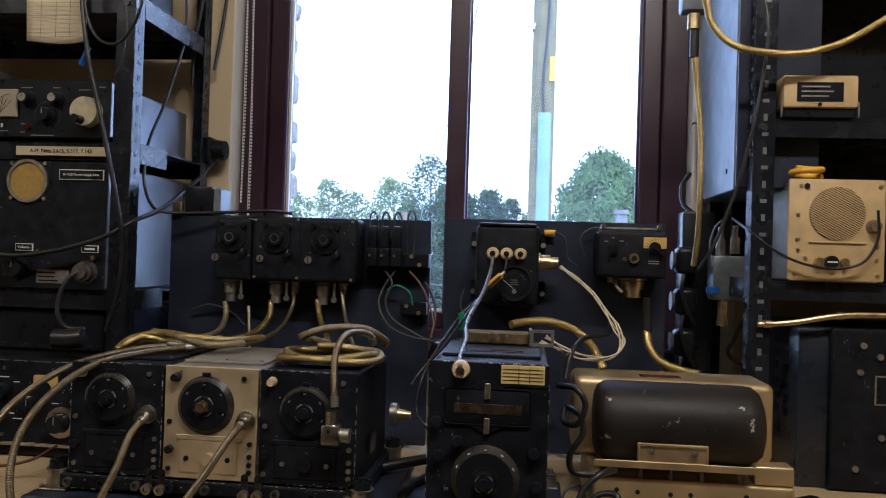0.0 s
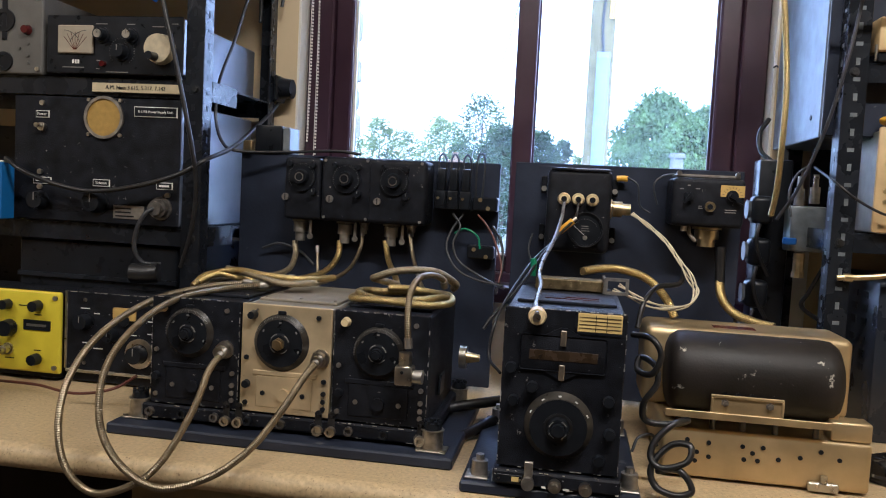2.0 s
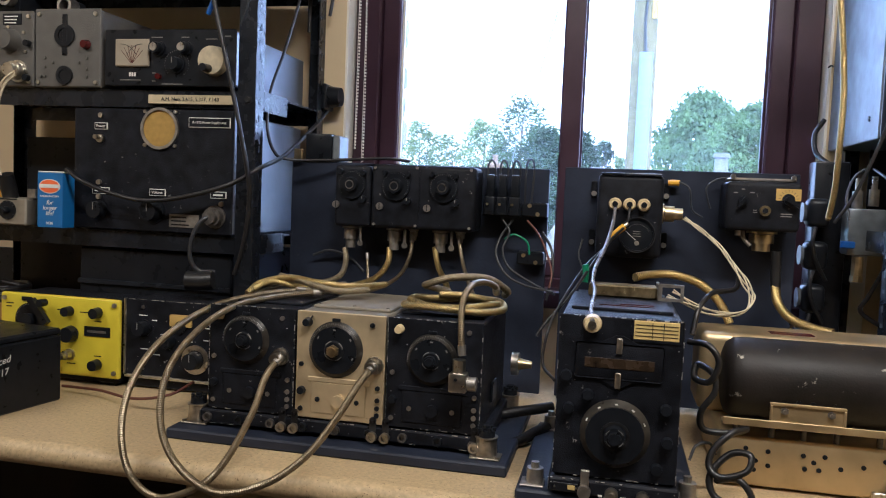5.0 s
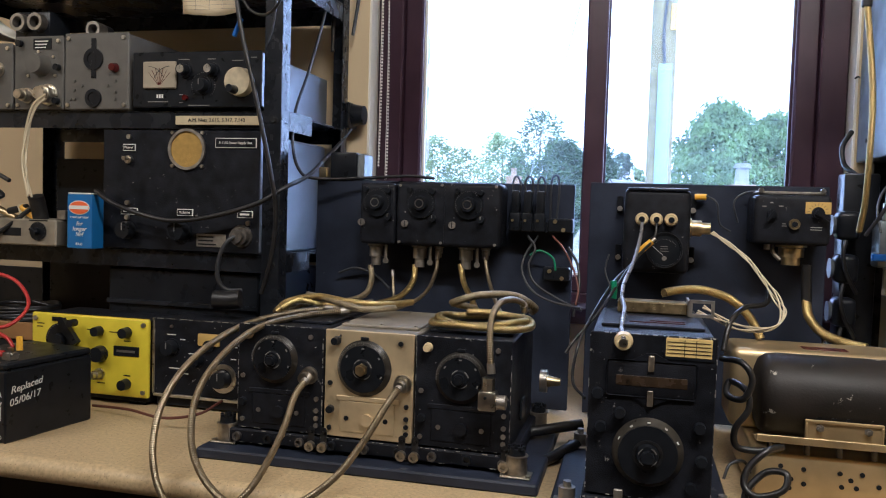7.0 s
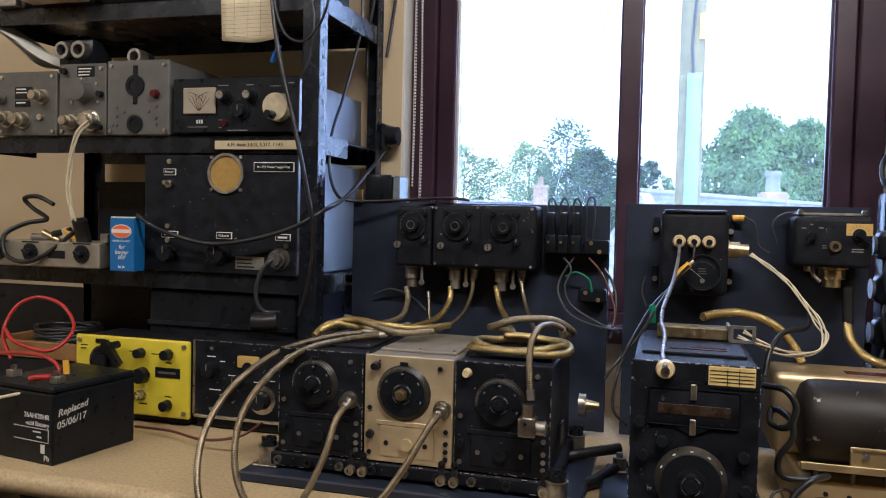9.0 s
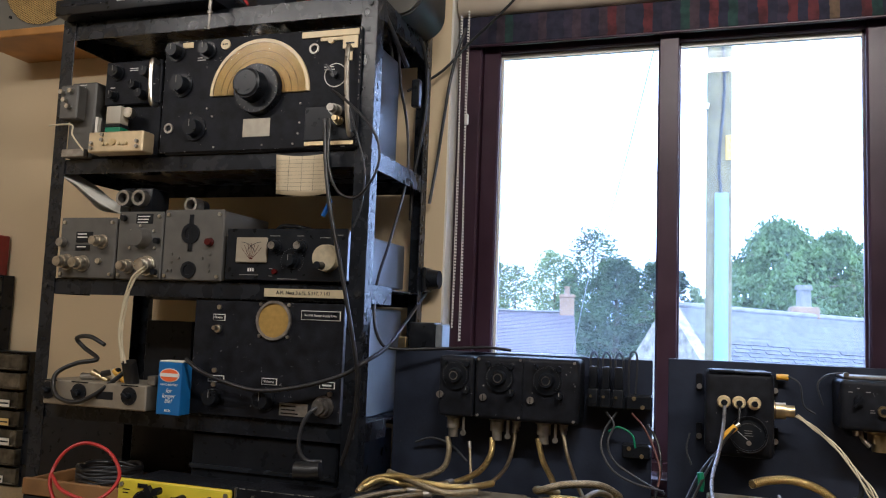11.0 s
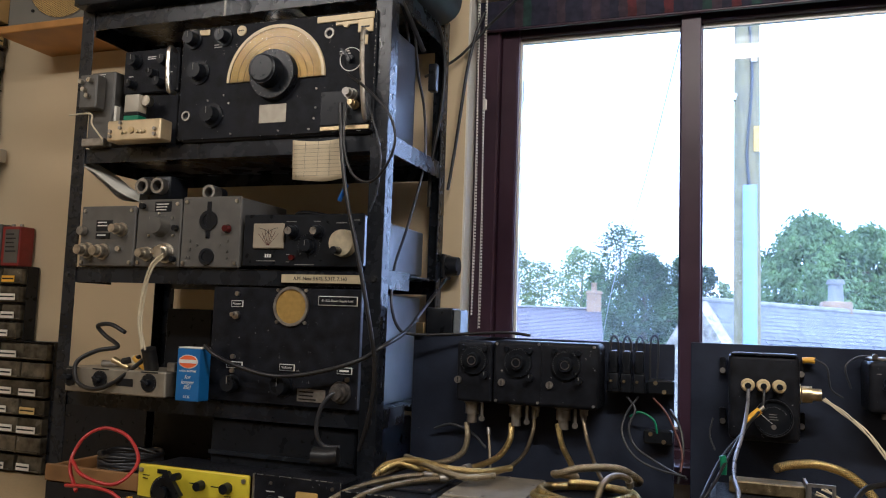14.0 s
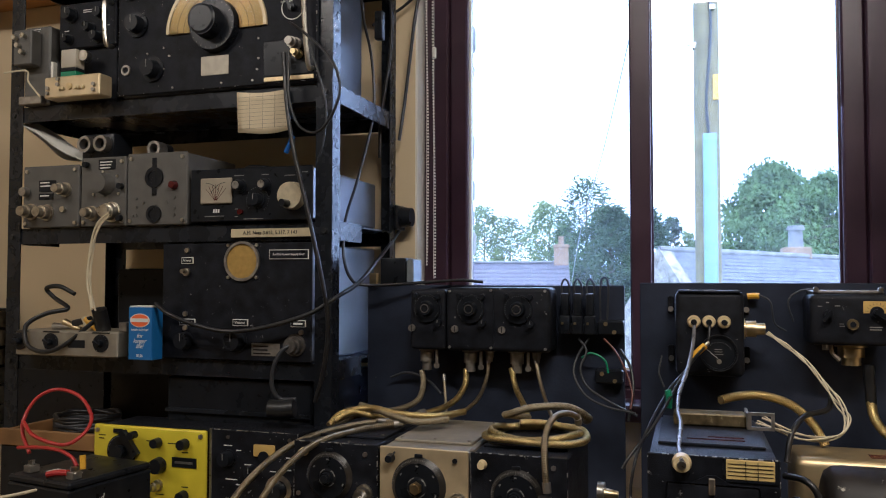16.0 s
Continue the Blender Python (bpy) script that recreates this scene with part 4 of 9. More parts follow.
# plug terminal strip
tb = thing("plug_strip", (-0.29, 1.62, 1.146), "black terminal strip with three plugs and looped wires", "terminal strip")
part("block", bx(B(), -0.336, -0.256, 1.618, BY, 1.146, 1.168, 0.003), "black_smooth", tb)
for x in (-0.322, -0.296, -0.270):
    bm = B()
    bx(bm, x - 0.0105, x + 0.0105, 1.610, 1.640, 1.148, 1.186, 0.003, 2)
    bx(bm, x - 0.008, x + 0.008, 1.612, 1.638, 1.186, 1.232, 0.003, 2)
    p = part("plug", bm, "black_smooth", tb)
    bm = B()
    screws(bm, 1.609, [(x - 0.004, 1.170)], 0.003)
    part("screw", bm, "brass", p)
    bm = B()
    tube(bm, [(x - 0.006, 1.622, 1.228), (x - 0.007, 1.622, 1.250), (x, 1.622, 1.262), (x + 0.008, 1.622, 1.250), (x + 0.008, 1.626, 1.226)], 0.0022, 6, 6)
    part("wire_loop", bm, "cable_grey", p)
jb = thing("junction_block", (-0.225, 1.62, 1.146), "small black junction block with brass screws", "junction block")
part("block", bx(B(), -0.254, -0.202, 1.614, BY, 1.147, 1.176, 0.003), "black_smooth", jb)
bm = B()
screws(bm, 1.614, [(-0.238, 1.170), (-0.221, 1.153)], 0.0045)
part("screws", bm, "brass", jb)
bm = B()
tube(bm, [(-0.250, 1.63, 1.17), (-0.250, 1.625, 1.235), (-0.246, 1.625, 1.262), (-0.236, 1.625, 1.262), (-0.233, 1.625, 1.235), (-0.236, 1.625, 1.176)], 0.0022, 6, 8)
part("wire_loop", bm, "cable_grey", jb)
jb2 = thing("junction_block", (-0.225, 1.63, 1.045), "small black junction block with coloured wires", "junction block")
part("block", bx(B(), -0.262, -0.206, 1.630, BY, 1.046, 1.074, 0.003), "black_smooth", jb2)
bm = B()
screws(bm, 1.630, [(-0.248, 1.066), (-0.222, 1.052)], 0.0045)
part("screws", bm, "brass", jb2)

# aerial relay with meter
ar = thing("aerial_relay", (-0.04, 1.6, 1.08), "black relay box with ivory insulators and a round meter", "relay box")
part("body", bx(B(), -0.100, 0.024, 1.545, BY - 0.004, 1.078, 1.240, 0.012, 3), "black", ar)
part("top_edge", bx(B(), -0.094, 0.018, 1.541, 1.548, 1.236, 1.2415, 0.0025, 2), "rack", ar)
for x in (-0.066, -0.039, -0.012):
    bm = B()
    cyl(bm, (x, 1.539, 1.181), 0.0125, 0.012, "y", 24, 0.010)
    ins = part("insulator", bm, "cream", ar, "ivory ceramic insulator")
    bm = B()
    cyl(bm, (x, 1.530, 1.181), 0.0055, 0.010, "y", 14)
    part("socket", bm, "black_smooth", ins)
bm = B()
cyl(bm, (-0.022, 1.540, 1.124), 0.033, 0.010, "y", 32)
mt = part("meter", bm, "black_smooth", ar)
bm = B()
ring(bm, (-0.022, 1.534, 1.124), 0.030, 0.034, 0.004, "y", 32)
part("bezel", bm, "black_smooth", mt)
scale_ring(mt, (-0.022, 1.5345, 1.120), 0.025, 18, -60, 60)
bars(bm := B(), -0.030, 1.5348, 1.131, 0.018, 3, 0.0045, 0.0012)
part("print", bm, "engrave", mt)
cyl(bm := B(), (-0.022, 1.5340, 1.108), 0.0045, 0.003, "y", 14)
part("zero_screw", bm, "dull_steel", mt)
ring(bm := B(), (-0.022, 1.5312, 1.124), 0.0325, 0.0340, 0.0012, "y", 40)
part("bezel_edge", bm, "worn_steel_dark", mt)
bm = B()
bmesh.ops.create_cube(bm, size=1, matrix=Matrix.Translation((-0.034, 1.5340, 1.122)) @ Matrix.Rotation(radians(-50), 4, "Y") @ Matrix.Diagonal((0.0007, 0.0006, 0.026, 1)))
part("needle", bm, "white", mt)
for x in (-0.110, 0.034):
    for z in (1.205, 1.105):
        bm = B()
        bx(bm, x - 0.006, x + 0.006, BY - 0.012, BY, z - 0.014, z + 0.022, 0.002)
        br = part("bracket", bm, "black", ar)
        bm = B()
        cyl(bm, (x, BY - 0.016, z - 0.004), 0.0055, 0.008, "y", 12)
        part("nut", bm, "dull_steel", br)
plug(ar, (0.024, 1.600, 1.166), 0.0145, 0.036, "x", "brass", "side_connector")

# antenna tuning box
tu = thing("transmitter_control_box", (0.2, 1.6, 1.14), "black control box with a pointer switch and ivory scale", "control box")
part("body", bx(B(), 0.138, 0.272, 1.560, BY - 0.004, 1.141, 1.234, 0.009, 3), "black", tu)
part("lid", bx(B(), 0.146, 0.264, 1.575, BY - 0.004, 1.2345, 1.241, 0.002), "dull_steel", tu)
bm = B()
screws(bm, 1.575, [(0.150, 1.243), (0.258, 1.243)], 0.005)
part("screws", bm, "steel", tu)
def pointer(parent, x, y, z, ang, ln=0.016):
    cyl(bm := B(), (x, y - 0.005, z), 0.008, 0.010, "y", 16)
    bmesh.ops.create_cube(bm, size=1, matrix=Matrix.Translation((x, y - 0.011, z)) @ Matrix.Rotation(radians(ang), 4, "Y") @ Matrix.Translation((0, 0, ln / 2 - 0.004)) @ Matrix.Diagonal((0.005, 0.008, ln + 0.006, 1)))
    return part("pointer_knob", bm, "black_smooth", parent)


pointer(tu, 0.168, 1.560, 1.198, 215)
bars(bm := B(), 0.151, 1.5598, 1.213, 0.008, 1, 0.01, 0.0018)
bars(bm, 0.165, 1.5598, 1.220, 0.006, 1, 0.01, 0.0018)
bars(bm, 0.180, 1.5598, 1.214, 0.009, 1, 0.01, 0.0018)
bars(bm, 0.187, 1.5598, 1.181, 0.009, 2, 0.004, 0.0014)
bars(bm, 0.236, 1.5598, 1.176, 0.024, 2, 0.0045, 0.0016)
part("print", bm, "engrave", tu)
ring(bm := B(), (0.208, 1.556, 1.180), 0.0055, 0.0098, 0.008, "y", 24)
pbn = part("press_button", bm, "dark_brass", tu, "worn brass push-button bush")
cyl(bm := B(), (0.208, 1.5535, 1.180), 0.0050, 0.006, "y", 16)
part("button", bm, "black_smooth", pbn)
bx(bm := B(), 0.226, 0.270, 1.5585, 1.560, 1.200, 1.222, 0.0006)
sc = part("scale_plate", bm, "dial", tu, "ivory scale plate")
bm = B()
for k in range(9):
    a = radians(-80 + 20 * k)
    bmesh.ops.create_cube(bm, size=1, matrix=Matrix.Translation((0.248 + 0.0165 * math.sin(a), 1.5582, 1.2015 + 0.0165 * math.cos(a))) @ Matrix.Rotation(a, 4, "Y") @ Matrix.Diagonal((0.0008, 0.0006, 0.0045, 1)))
part("divisions", bm, "darkwood", sc)["kind"] = "stuff"
cyl(bm := B(), (0.248, 1.5580, 1.2015), 0.0115, 0.0012, "y", 28)
part("hub_plate", bm, "black", sc)
pointer(tu, 0.248, 1.560, 1.200, 120, 0.022)
plug(tu, (0.213, 1.605, 1.140), 0.021, 0.034, "z", "brass", "bottom_connector")
bm = B()
tube(bm, [(0.176, 1.59, 1.140), (0.178, 1.585, 1.125), (0.190, 1.585, 1.112)], 0.004, 6, 4)
cyl(bm, (0.166, 1.58, 1.136), 0.006, 0.010, "z", 10)
part("bracket", bm, "dull_steel", tu)

# ---- command receivers in their three-bay mount ----
M["tin_plate"] = mat("tin_plate", (0.42, 0.38, 0.31), 0.34, metal=0.9, var=0.3, scale=70, bump=0.08, wear=(0.12, 0.10, 0.08), wear_amt=0.66)
M["worn_steel"] = mat("worn_steel", (0.13, 0.12, 0.11), 0.5, metal=0.7, var=0.4, scale=80, bump=0.1)
M["worn_black"] = mat("worn_black_metal", (0.022, 0.022, 0.024), 0.36, metal=0.4, var=0.4, scale=80, bump=0.1, wear=(0.25, 0.23, 0.2), wear_amt=0.66)
M["dial_edge"] = mat("worn_dial_edge", (0.022, 0.020, 0.018), 0.32, metal=0.3, var=0.4, scale=50, bump=0.05, wear=(0.3, 0.29, 0.26), wear_amt=0.68)
M["amber_slot"] = mat("amber_window", (0.030, 0.020, 0.012), 0.25, var=0.5, scale=60, bump=0.05)
FYR = 1.205                      # receiver fronts
base = thing("mounting_plinth", (-0.49, 1.35, DZ), "black painted plinth under the receiver mount", "plinth")
part("board", bx(B(), -0.785, -0.205, 1.165, 1.52, DZ, DZ + 0.018, 0.003), "black_board", base)
for x, y in ((-0.752, 1.215), (-0.243, 1.20), (-0.752, 1.48), (-0.243, 1.48)):
    bm = B()
    bx(bm, x - 0.024, x + 0.024, y - 0.018, y + 0.018, DZ + 0.0185, DZ + 0.0215, 0.001)
    cyl(bm, (x, y, DZ + 0.036), 0.0175, 0.030, "z", 24, 0.0165)
    cyl(bm, (x, y, DZ + 0.0515), 0.0185, 0.0016, "z", 24)
    for sx in (-0.020, 0.020):
        cyl(bm, (x + sx, y - 0.012, DZ + 0.0230), 0.0042, 0.003, "z", 8)
    mt = part("shock_mount", bm, "tin_plate", base, "tin-plated can of a shock mount")
    bm = B()
    cyl(bm, (x, y, DZ + 0.0575), 0.014, 0.010, "z", 18, 0.013)
    for k in range(6):
        a = k * math.pi / 3
        cyl(bm, (x + 0.0115 * math.cos(a), y + 0.0115 * math.sin(a), DZ + 0.0645), 0.0032, 0.005, "z", 8)
    cyl(bm, (x, y, DZ + 0.066), 0.006, 0.007, "z", 6)
    part("rubber_bush", bm, "black_smooth", mt)
mr_ = thing("receiver_mount", (-0.49, 1.35, DZ + 0.02), "black three-bay receiver mount with snap latches", "mount")
RZ0 = 0.803
part("tray", bx(B(), -0.742, -0.246, 1.200, 1.50, DZ + 0.024, RZ0 - 0.001, 0.003), "black", mr_)
edge_chips(mr_, -0.742, -0.246, 1.200, DZ + 0.024, RZ0 - 0.001, 12, 80)
for i in range(9):
    x = -0.725 + i * 0.0575
    bm = B()
    ring(bm, (x, 1.1965, 0.790), 0.0045, 0.0075, 0.007, "y", 16)
    cyl(bm, (x, 1.1985, 0.790), 0.0046, 0.004, "y", 6)
    part("thumb_screw", bm, "black_smooth" if i % 2 else "worn_steel", mr_)
for x in (-0.588, -0.566, -0.430, -0.408, -0.262):
    bm = B()
    bx(bm, x - 0.0058, x + 0.0058, 1.1945, 1.1965, 0.788, 0.814, 0.0005)
    cyl(bm, (x, 1.1955, 0.814), 0.0058, 0.002, "y", 16)
    cyl(bm, (x, 1.1935, 0.812), 0.0022, 0.003, "y", 8)
    lt = part("latch", bm, "worn_black", mr_)
    bm = B()
    ring(bm, (x, 1.1905, 0.788), 0.0045, 0.0082, 0.009, "y", 18)
    cyl(bm, (x, 1.1925, 0.788), 0.0044, 0.004, "y", 8)
    part("latch_stud", bm, "tin_plate", lt, "turned metal latch stud")


def receiver(x0, x1, front, label, dial_c, bright):
    """A narrow radio set: case, lid, front plate, tuning dial and sockets."""
    t = thing("command_receiver", ((x0 + x1) / 2, 1.33, RZ0), label, "radio receiver", "command receivers on the mount")
    z1 = 0.984
    part("case", bx(B(), x0 + 0.001, x1 - 0.001, FYR + 0.004, 1.470, RZ0, z1 - 0.002, 0.003), "black" if not bright else "alu_dull", t)
    lid = part("lid", bx(B(), x0 + 0.008, x1 - 0.008, FYR + 0.05, 1.455, z1 - 0.0015, z1 + 0.003, 0.001), "black" if not bright else "alu_dull", t)
    bm = B()
    for x in (x0 + 0.016, (x0 + x1) / 2, x1 - 0.016):
        for y in (FYR + 0.062, 1.445):
            cyl(bm, (x, y, z1 + 0.0035), 0.003, 0.003, "z", 8)
    part("lid_screws", bm, "dull_steel", lid)
    fp = part("front_plate", bx(B(), x0, x1, FYR - 0.002, FYR + 0.004, RZ0 + 0.002, z1, 0.0012), front, t)
    if not bright:
        edge_chips(fp, x0, x1, FYR - 0.002, RZ0 + 0.002, z1, int(-x0 * 1000), 70)
    dx, dz, r = dial_c
    cyl(bm := B(), (dx, FYR - 0.006, dz), r, 0.008, "y", 48, r * 0.83)
    d = part("tuning_dial", bm, "dial_edge", t)
    ring(bm := B(), (dx, FYR - 0.0105, dz), r * 0.36, r * 0.82, 0.0012, "y", 48)
    part("dial_face", bm, "black_smooth", d)
    scale_ring(d, (dx, FYR - 0.0094, dz), r * 0.95, 40, -60, 100)
    cyl(bm := B(), (dx, FYR - 0.0125, dz), r * 0.38, 0.005, "y", 36, r * 0.30)
    part("hub", bm, "black_smooth", d)
    bm = B()
    for a0_ in (0.3, 1.9, 3.5, 5.0):
        for k_ in range(5):
            a_ = a0_ + 0.16 * k_
            bmesh.ops.create_cube(bm, size=1, matrix=Matrix.Translation((dx + r * 0.335 * math.cos(a_), FYR - 0.0128, dz + r * 0.335 * math.sin(a_))) @ Matrix.Diagonal((0.0018, 0.0016, 0.0018, 1)))
    part("hub_lettering", bm, "engrave", d)
    cyl(bm := B(), (dx, FYR - 0.017, dz), r * 0.235, 0.010, "y", 6 if bright else 20, r * 0.215)
    cyl(bm, (dx, FYR - 0.0235, dz), r * 0.17, 0.004, "y", 18, r * 0.15)
    part("drive_nut", bm, "brass" if bright else "black_smooth", d)
    for k_ in range(4):
        a_ = radians(-55 + 55 * k_)
        bmesh.ops.create_cube(bm := B(), size=1, matrix=Matrix.Translation((dx + r * 0.72 * math.sin(a_), FYR - 0.0113, dz + r * 0.72 * math.cos(a_))) @ Matrix.Rotation(a_, 4, "Y") @ Matrix.Diagonal((0.0042, 0.0006, 0.0022, 1)))
        part("numeral", bm, "engrave", d)
    bx(bm := B(), dx - 0.007, dx + 0.007, FYR - 0.005, FYR - 0.002, dz + r * 0.98, dz + r * 0.98 + 0.006, 0.001)
    part("index", bm, "black_smooth", t)
    bx(bm := B(), x0 + 0.022, x1 - 0.022, FYR - 0.0045, FYR - 0.002, 0.8755 - 0.008, 0.8755, 0.001)
    bx(bm, x0 + 0.028, x1 - 0.030, FYR - 0.0035, FYR - 0.002, 0.815, 0.867, 0.001)
    part("cover", bm, front, t)
    screws(bm := B(), FYR - 0.002, [(x0 + 0.010, 0.820), (x1 - 0.010, 0.820), (x0 + 0.010, 0.895), (x1 - 0.010, 0.865), (x0 + 0.04, 0.838), (x1 - 0.045, 0.838), (x0 + 0.02, z1 - 0.016), (x1 - 0.022, z1 - 0.016), (x1 - 0.010, 0.845), (x1 - 0.010, 0.832)], 0.0042)
    part("screws", bm, "black_smooth" if bright else "dull_steel", fp)
    knob(t, (x0 + 0.013, FYR - 0.002, 0.852), 0.007, 0.008, mark=False)
    cyl(bm := B(), (x0 + 0.020, FYR - 0.008, z1 - 0.018), 0.008, 0.014, "y", 16, 0.006)
    part("aerial_terminal", bm, "black_smooth" if bright else "cream", t)
    cyl(bm := B(), ((x0 + x1) / 2, FYR - 0.006, 0.838), 0.010, 0.008, "y", 18)
    part("cap", bm, front, t)
    return t


M["alu_dull"] = mat("dull_aluminium", (0.36, 0.33, 0.27), 0.5, metal=0.7, var=0.15, scale=30, bump=0.08)
receiver(-0.728, -0.573, "black", "black crackle-painted command receiver with a flexible drive fitted", (-0.660, 0.927, 0.042), False)
receiver(-0.569, -0.416, "alu", "command receiver with a bare aluminium front and black dial", (-0.500, 0.923, 0.047), True)
receiver(-0.412, -0.256, "black", "black command receiver with a coiled drive on its lid", (-0.337, 0.920, 0.042), False)
bm = B()
bx(bm, -0.2545, -0.251, 1.30, 1.345, 0.835, 0.868, 0.001)
sp = solid("data_plate", bm, "black_smooth", (-0.252, 1.32, 0.835), "small rectangular data plate on the receiver's side", "plate")

# ---- transmitter ----
FYT = 1.092
tp = thing("mounting_plinth", (-0.05, 1.25, DZ), "black painted plinth under the transmitter", "plinth")
part("board", bx(B(), -0.182, 0.072, 1.085, 1.44, DZ, DZ + 0.016, 0.003), "black_board", tp)
for x, y in ((-0.157, 1.115), (0.056, 1.125), (-0.157, 1.40), (0.052, 1.40)):
    bm = B()
    bx(bm, x - 0.020, x + 0.014, y - 0.018, y + 0.018, DZ + 0.0165, DZ + 0.0195, 0.001)
    cyl(bm, (x, y, DZ + 0.030), 0.0125, 0.021, "z", 18, 0.0120)
    cyl(bm, (x, y, DZ + 0.044), 0.006, 0.010, "z", 8)
    part("shock_mount", bm, "dull_steel", tp)
tx = thing("transmitter", (-0.05, 1.25, DZ + 0.02), "black crackle-painted transmitter with a large tuning dial", "radio transmitter")
TX0, TX1, TZ0, TZ1 = -0.131, 0.037, 0.797, 1.026
part("mount", bx(B(), -0.136, 0.042, 1.082, 1.40, DZ + 0.020, TZ0 - 0.001, 0.003), "black", tx)
part("case", bx(B(), TX0 + 0.002, TX1 - 0.002, FYT + 0.004, 1.390, TZ0, TZ1 - 0.001, 0.004, 2), "black", tx)
part("front_plate", bx(B(), TX0, TX1, FYT - 0.002, FYT + 0.004, TZ0 + 0.002, TZ1, 0.0015), "black", tx)
edge_chips(tx, TX0, TX1, FYT - 0.002, TZ0 + 0.002, TZ1, 5, 60)
edge_chips(tx, -0.136, 0.042, 1.082, DZ + 0.020, TZ0 - 0.001, 6, 40)
lid = part("lid", bx(B(), TX0 + 0.012, TX1 - 0.012, FYT + 0.06, 1.375, TZ1 - 0.0005, TZ1 + 0.004, 0.001), "black", tx)
bm = B()
for k in range(2):
    bx(bm, -0.08 + 0.03 * k, 0.0, FYT + 0.09 + 0.02 * k, FYT + 0.096 + 0.02 * k, TZ1 + 0.004, TZ1 + 0.0046)
part("print", bm, "maroon", lid)
DTX, DTZ = -0.048, 0.864
cyl(bm := B(), (DTX, FYT - 0.008, DTZ), 0.0480, 0.012, "y", 64, 0.0400)
M["tx_bevel"] = mat("worn_dial_bevel", (0.055, 0.050, 0.042), 0.30, metal=0.4, var=0.4, scale=50, bump=0.05)
d = part("tuning_dial", bm, "tx_bevel", tx)
ring(bm := B(), (DTX, FYT - 0.0146, DTZ), 0.0190, 0.0392, 0.0016, "y", 56)
part("dial_face", bm, "black_smooth", d)
for k in range(5):
    a = radians(-64 + 32 * k)
    bmesh.ops.create_cube(bm := B(), size=1, matrix=Matrix.Translation((DTX + 0.0432 * math.sin(a), FYT - 0.0122, DTZ + 0.0432 * math.cos(a))) @ Matrix.Rotation(a, 4, "Y") @ Matrix.Diagonal((0.0040, 0.0016, 0.0018, 1)))
    part("numeral", bm, "white", d)
ring(bm := B(), (DTX, FYT - 0.0150, DTZ), 0.0165, 0.0202, 0.0030, "y", 44)
part("hub_dish", bm, "worn_black", d)
cyl(bm := B(), (DTX, FYT - 0.020, DTZ), 0.0160, 0.012, "y", 36, 0.0140)
part("hub", bm, "black_smooth", d)
bm = B()
for a0_ in (0.5, 2.2, 3.6, 5.2):
    for k in range(6):
        a = a0_ + 0.13 * k
        bmesh.ops.create_cube(bm, size=1, matrix=Matrix.Translation((DTX + 0.0124 * math.cos(a), FYT - 0.0263, DTZ + 0.0124 * math.sin(a))) @ Matrix.Diagonal((0.0012, 0.0010, 0.0012, 1)))
part("hub_lettering", bm, "engrave", d)
cyl(bm := B(), (DTX, FYT - 0.029, DTZ), 0.0095, 0.008, "y", 8, 0.0085)
part("drive_nut", bm, "black_smooth", d)
for c in ((-0.005, 1.0135),):
    lb = part("frequency_card", bx(B(), -0.030, 0.030, FYT - 0.0040, FYT - 0.002, 0.998, 1.026 - 0.002, 0.0006), "label", tx, "brass-coloured calibration card with printed columns")
    bm = B()
    for z in (1.003, 1.008, 1.013, 1.018):
        bx(bm, -0.028, 0.028, FYT - 0.0046, FYT - 0.0040, z, z + 0.0008)
    for x in (-0.006, 0.009):
        bx(bm, x, x + 0.0008, FYT - 0.0047, FYT - 0.0041, 0.999, 1.022)
    part("ruling", bm, "black_smooth", lb)
    ring_ = B()
    bx(ring_, -0.034, 0.034, FYT - 0.0035, FYT - 0.002, 0.9945, 0.9975)
    bx(ring_, -0.034, -0.0305, FYT - 0.0035, FYT - 0.002, 0.9975, 1.0245)
    bx(ring_, 0.0305, 0.034, FYT - 0.0035, FYT - 0.002, 0.9975, 1.0245)
    part("card_frame", ring_, "black_smooth", tx)
bm = B()
bx(bm, -0.107, 0.012, FYT - 0.005, FYT - 0.002, 0.940, 0.990, 0.004, 2)
for zc, s_ in ((0.990, 1), (0.940, -1)):
    vs = [bm.verts.new((x, y, z)) for y in (FYT - 0.0048, FYT - 0.002) for x, z in ((-0.076, zc - 0.001 * s_), (-0.020, zc - 0.001 * s_), (-0.043, zc + 0.011 * s_), (-0.053, zc + 0.011 * s_))]
    for f in ((0, 1, 2, 3), (4, 7, 6, 5), (0, 4, 5, 1), (1, 5, 6, 2), (2, 6, 7, 3), (3, 7, 4, 0)):
        bm.faces.new([vs[i] for i in f])
wd = part("window_cover", bm, "black", tx)
part("window_slot", bx(B(), -0.094, 0.000, FYT - 0.0058, FYT - 0.005, 0.955, 0.969, 0.0003), "amber_slot", wd, "amber window with a scale behind it")
for z in (0.988, 0.940):
    bx(bm := B(), -0.052, -0.044, FYT - 0.0085, FYT - 0.005, z - 0.012, z + 0.010, 0.001)
    part("clip", bm, "tin_plate", wd)
for x, z in ((-0.087, 0.917), (-0.112, 0.896), (0.018, 0.905), (0.022, 0.860), (-0.118, 0.942), (0.010, 0.822)):
    knob(tx, (x, FYT - 0.002, z), 0.008, 0.009, "black_smooth", mark=False)
cyl(bm := B(), (-0.086, FYT - 0.006, 1.015), 0.0135, 0.012, "y", 24, 0.011)
ins = part("aerial_insulator", bm, "cream", tx, "ivory aerial insulator")
cyl(bm := B(), (-0.086, FYT - 0.016, 1.015), 0.006, 0.010, "y", 14)
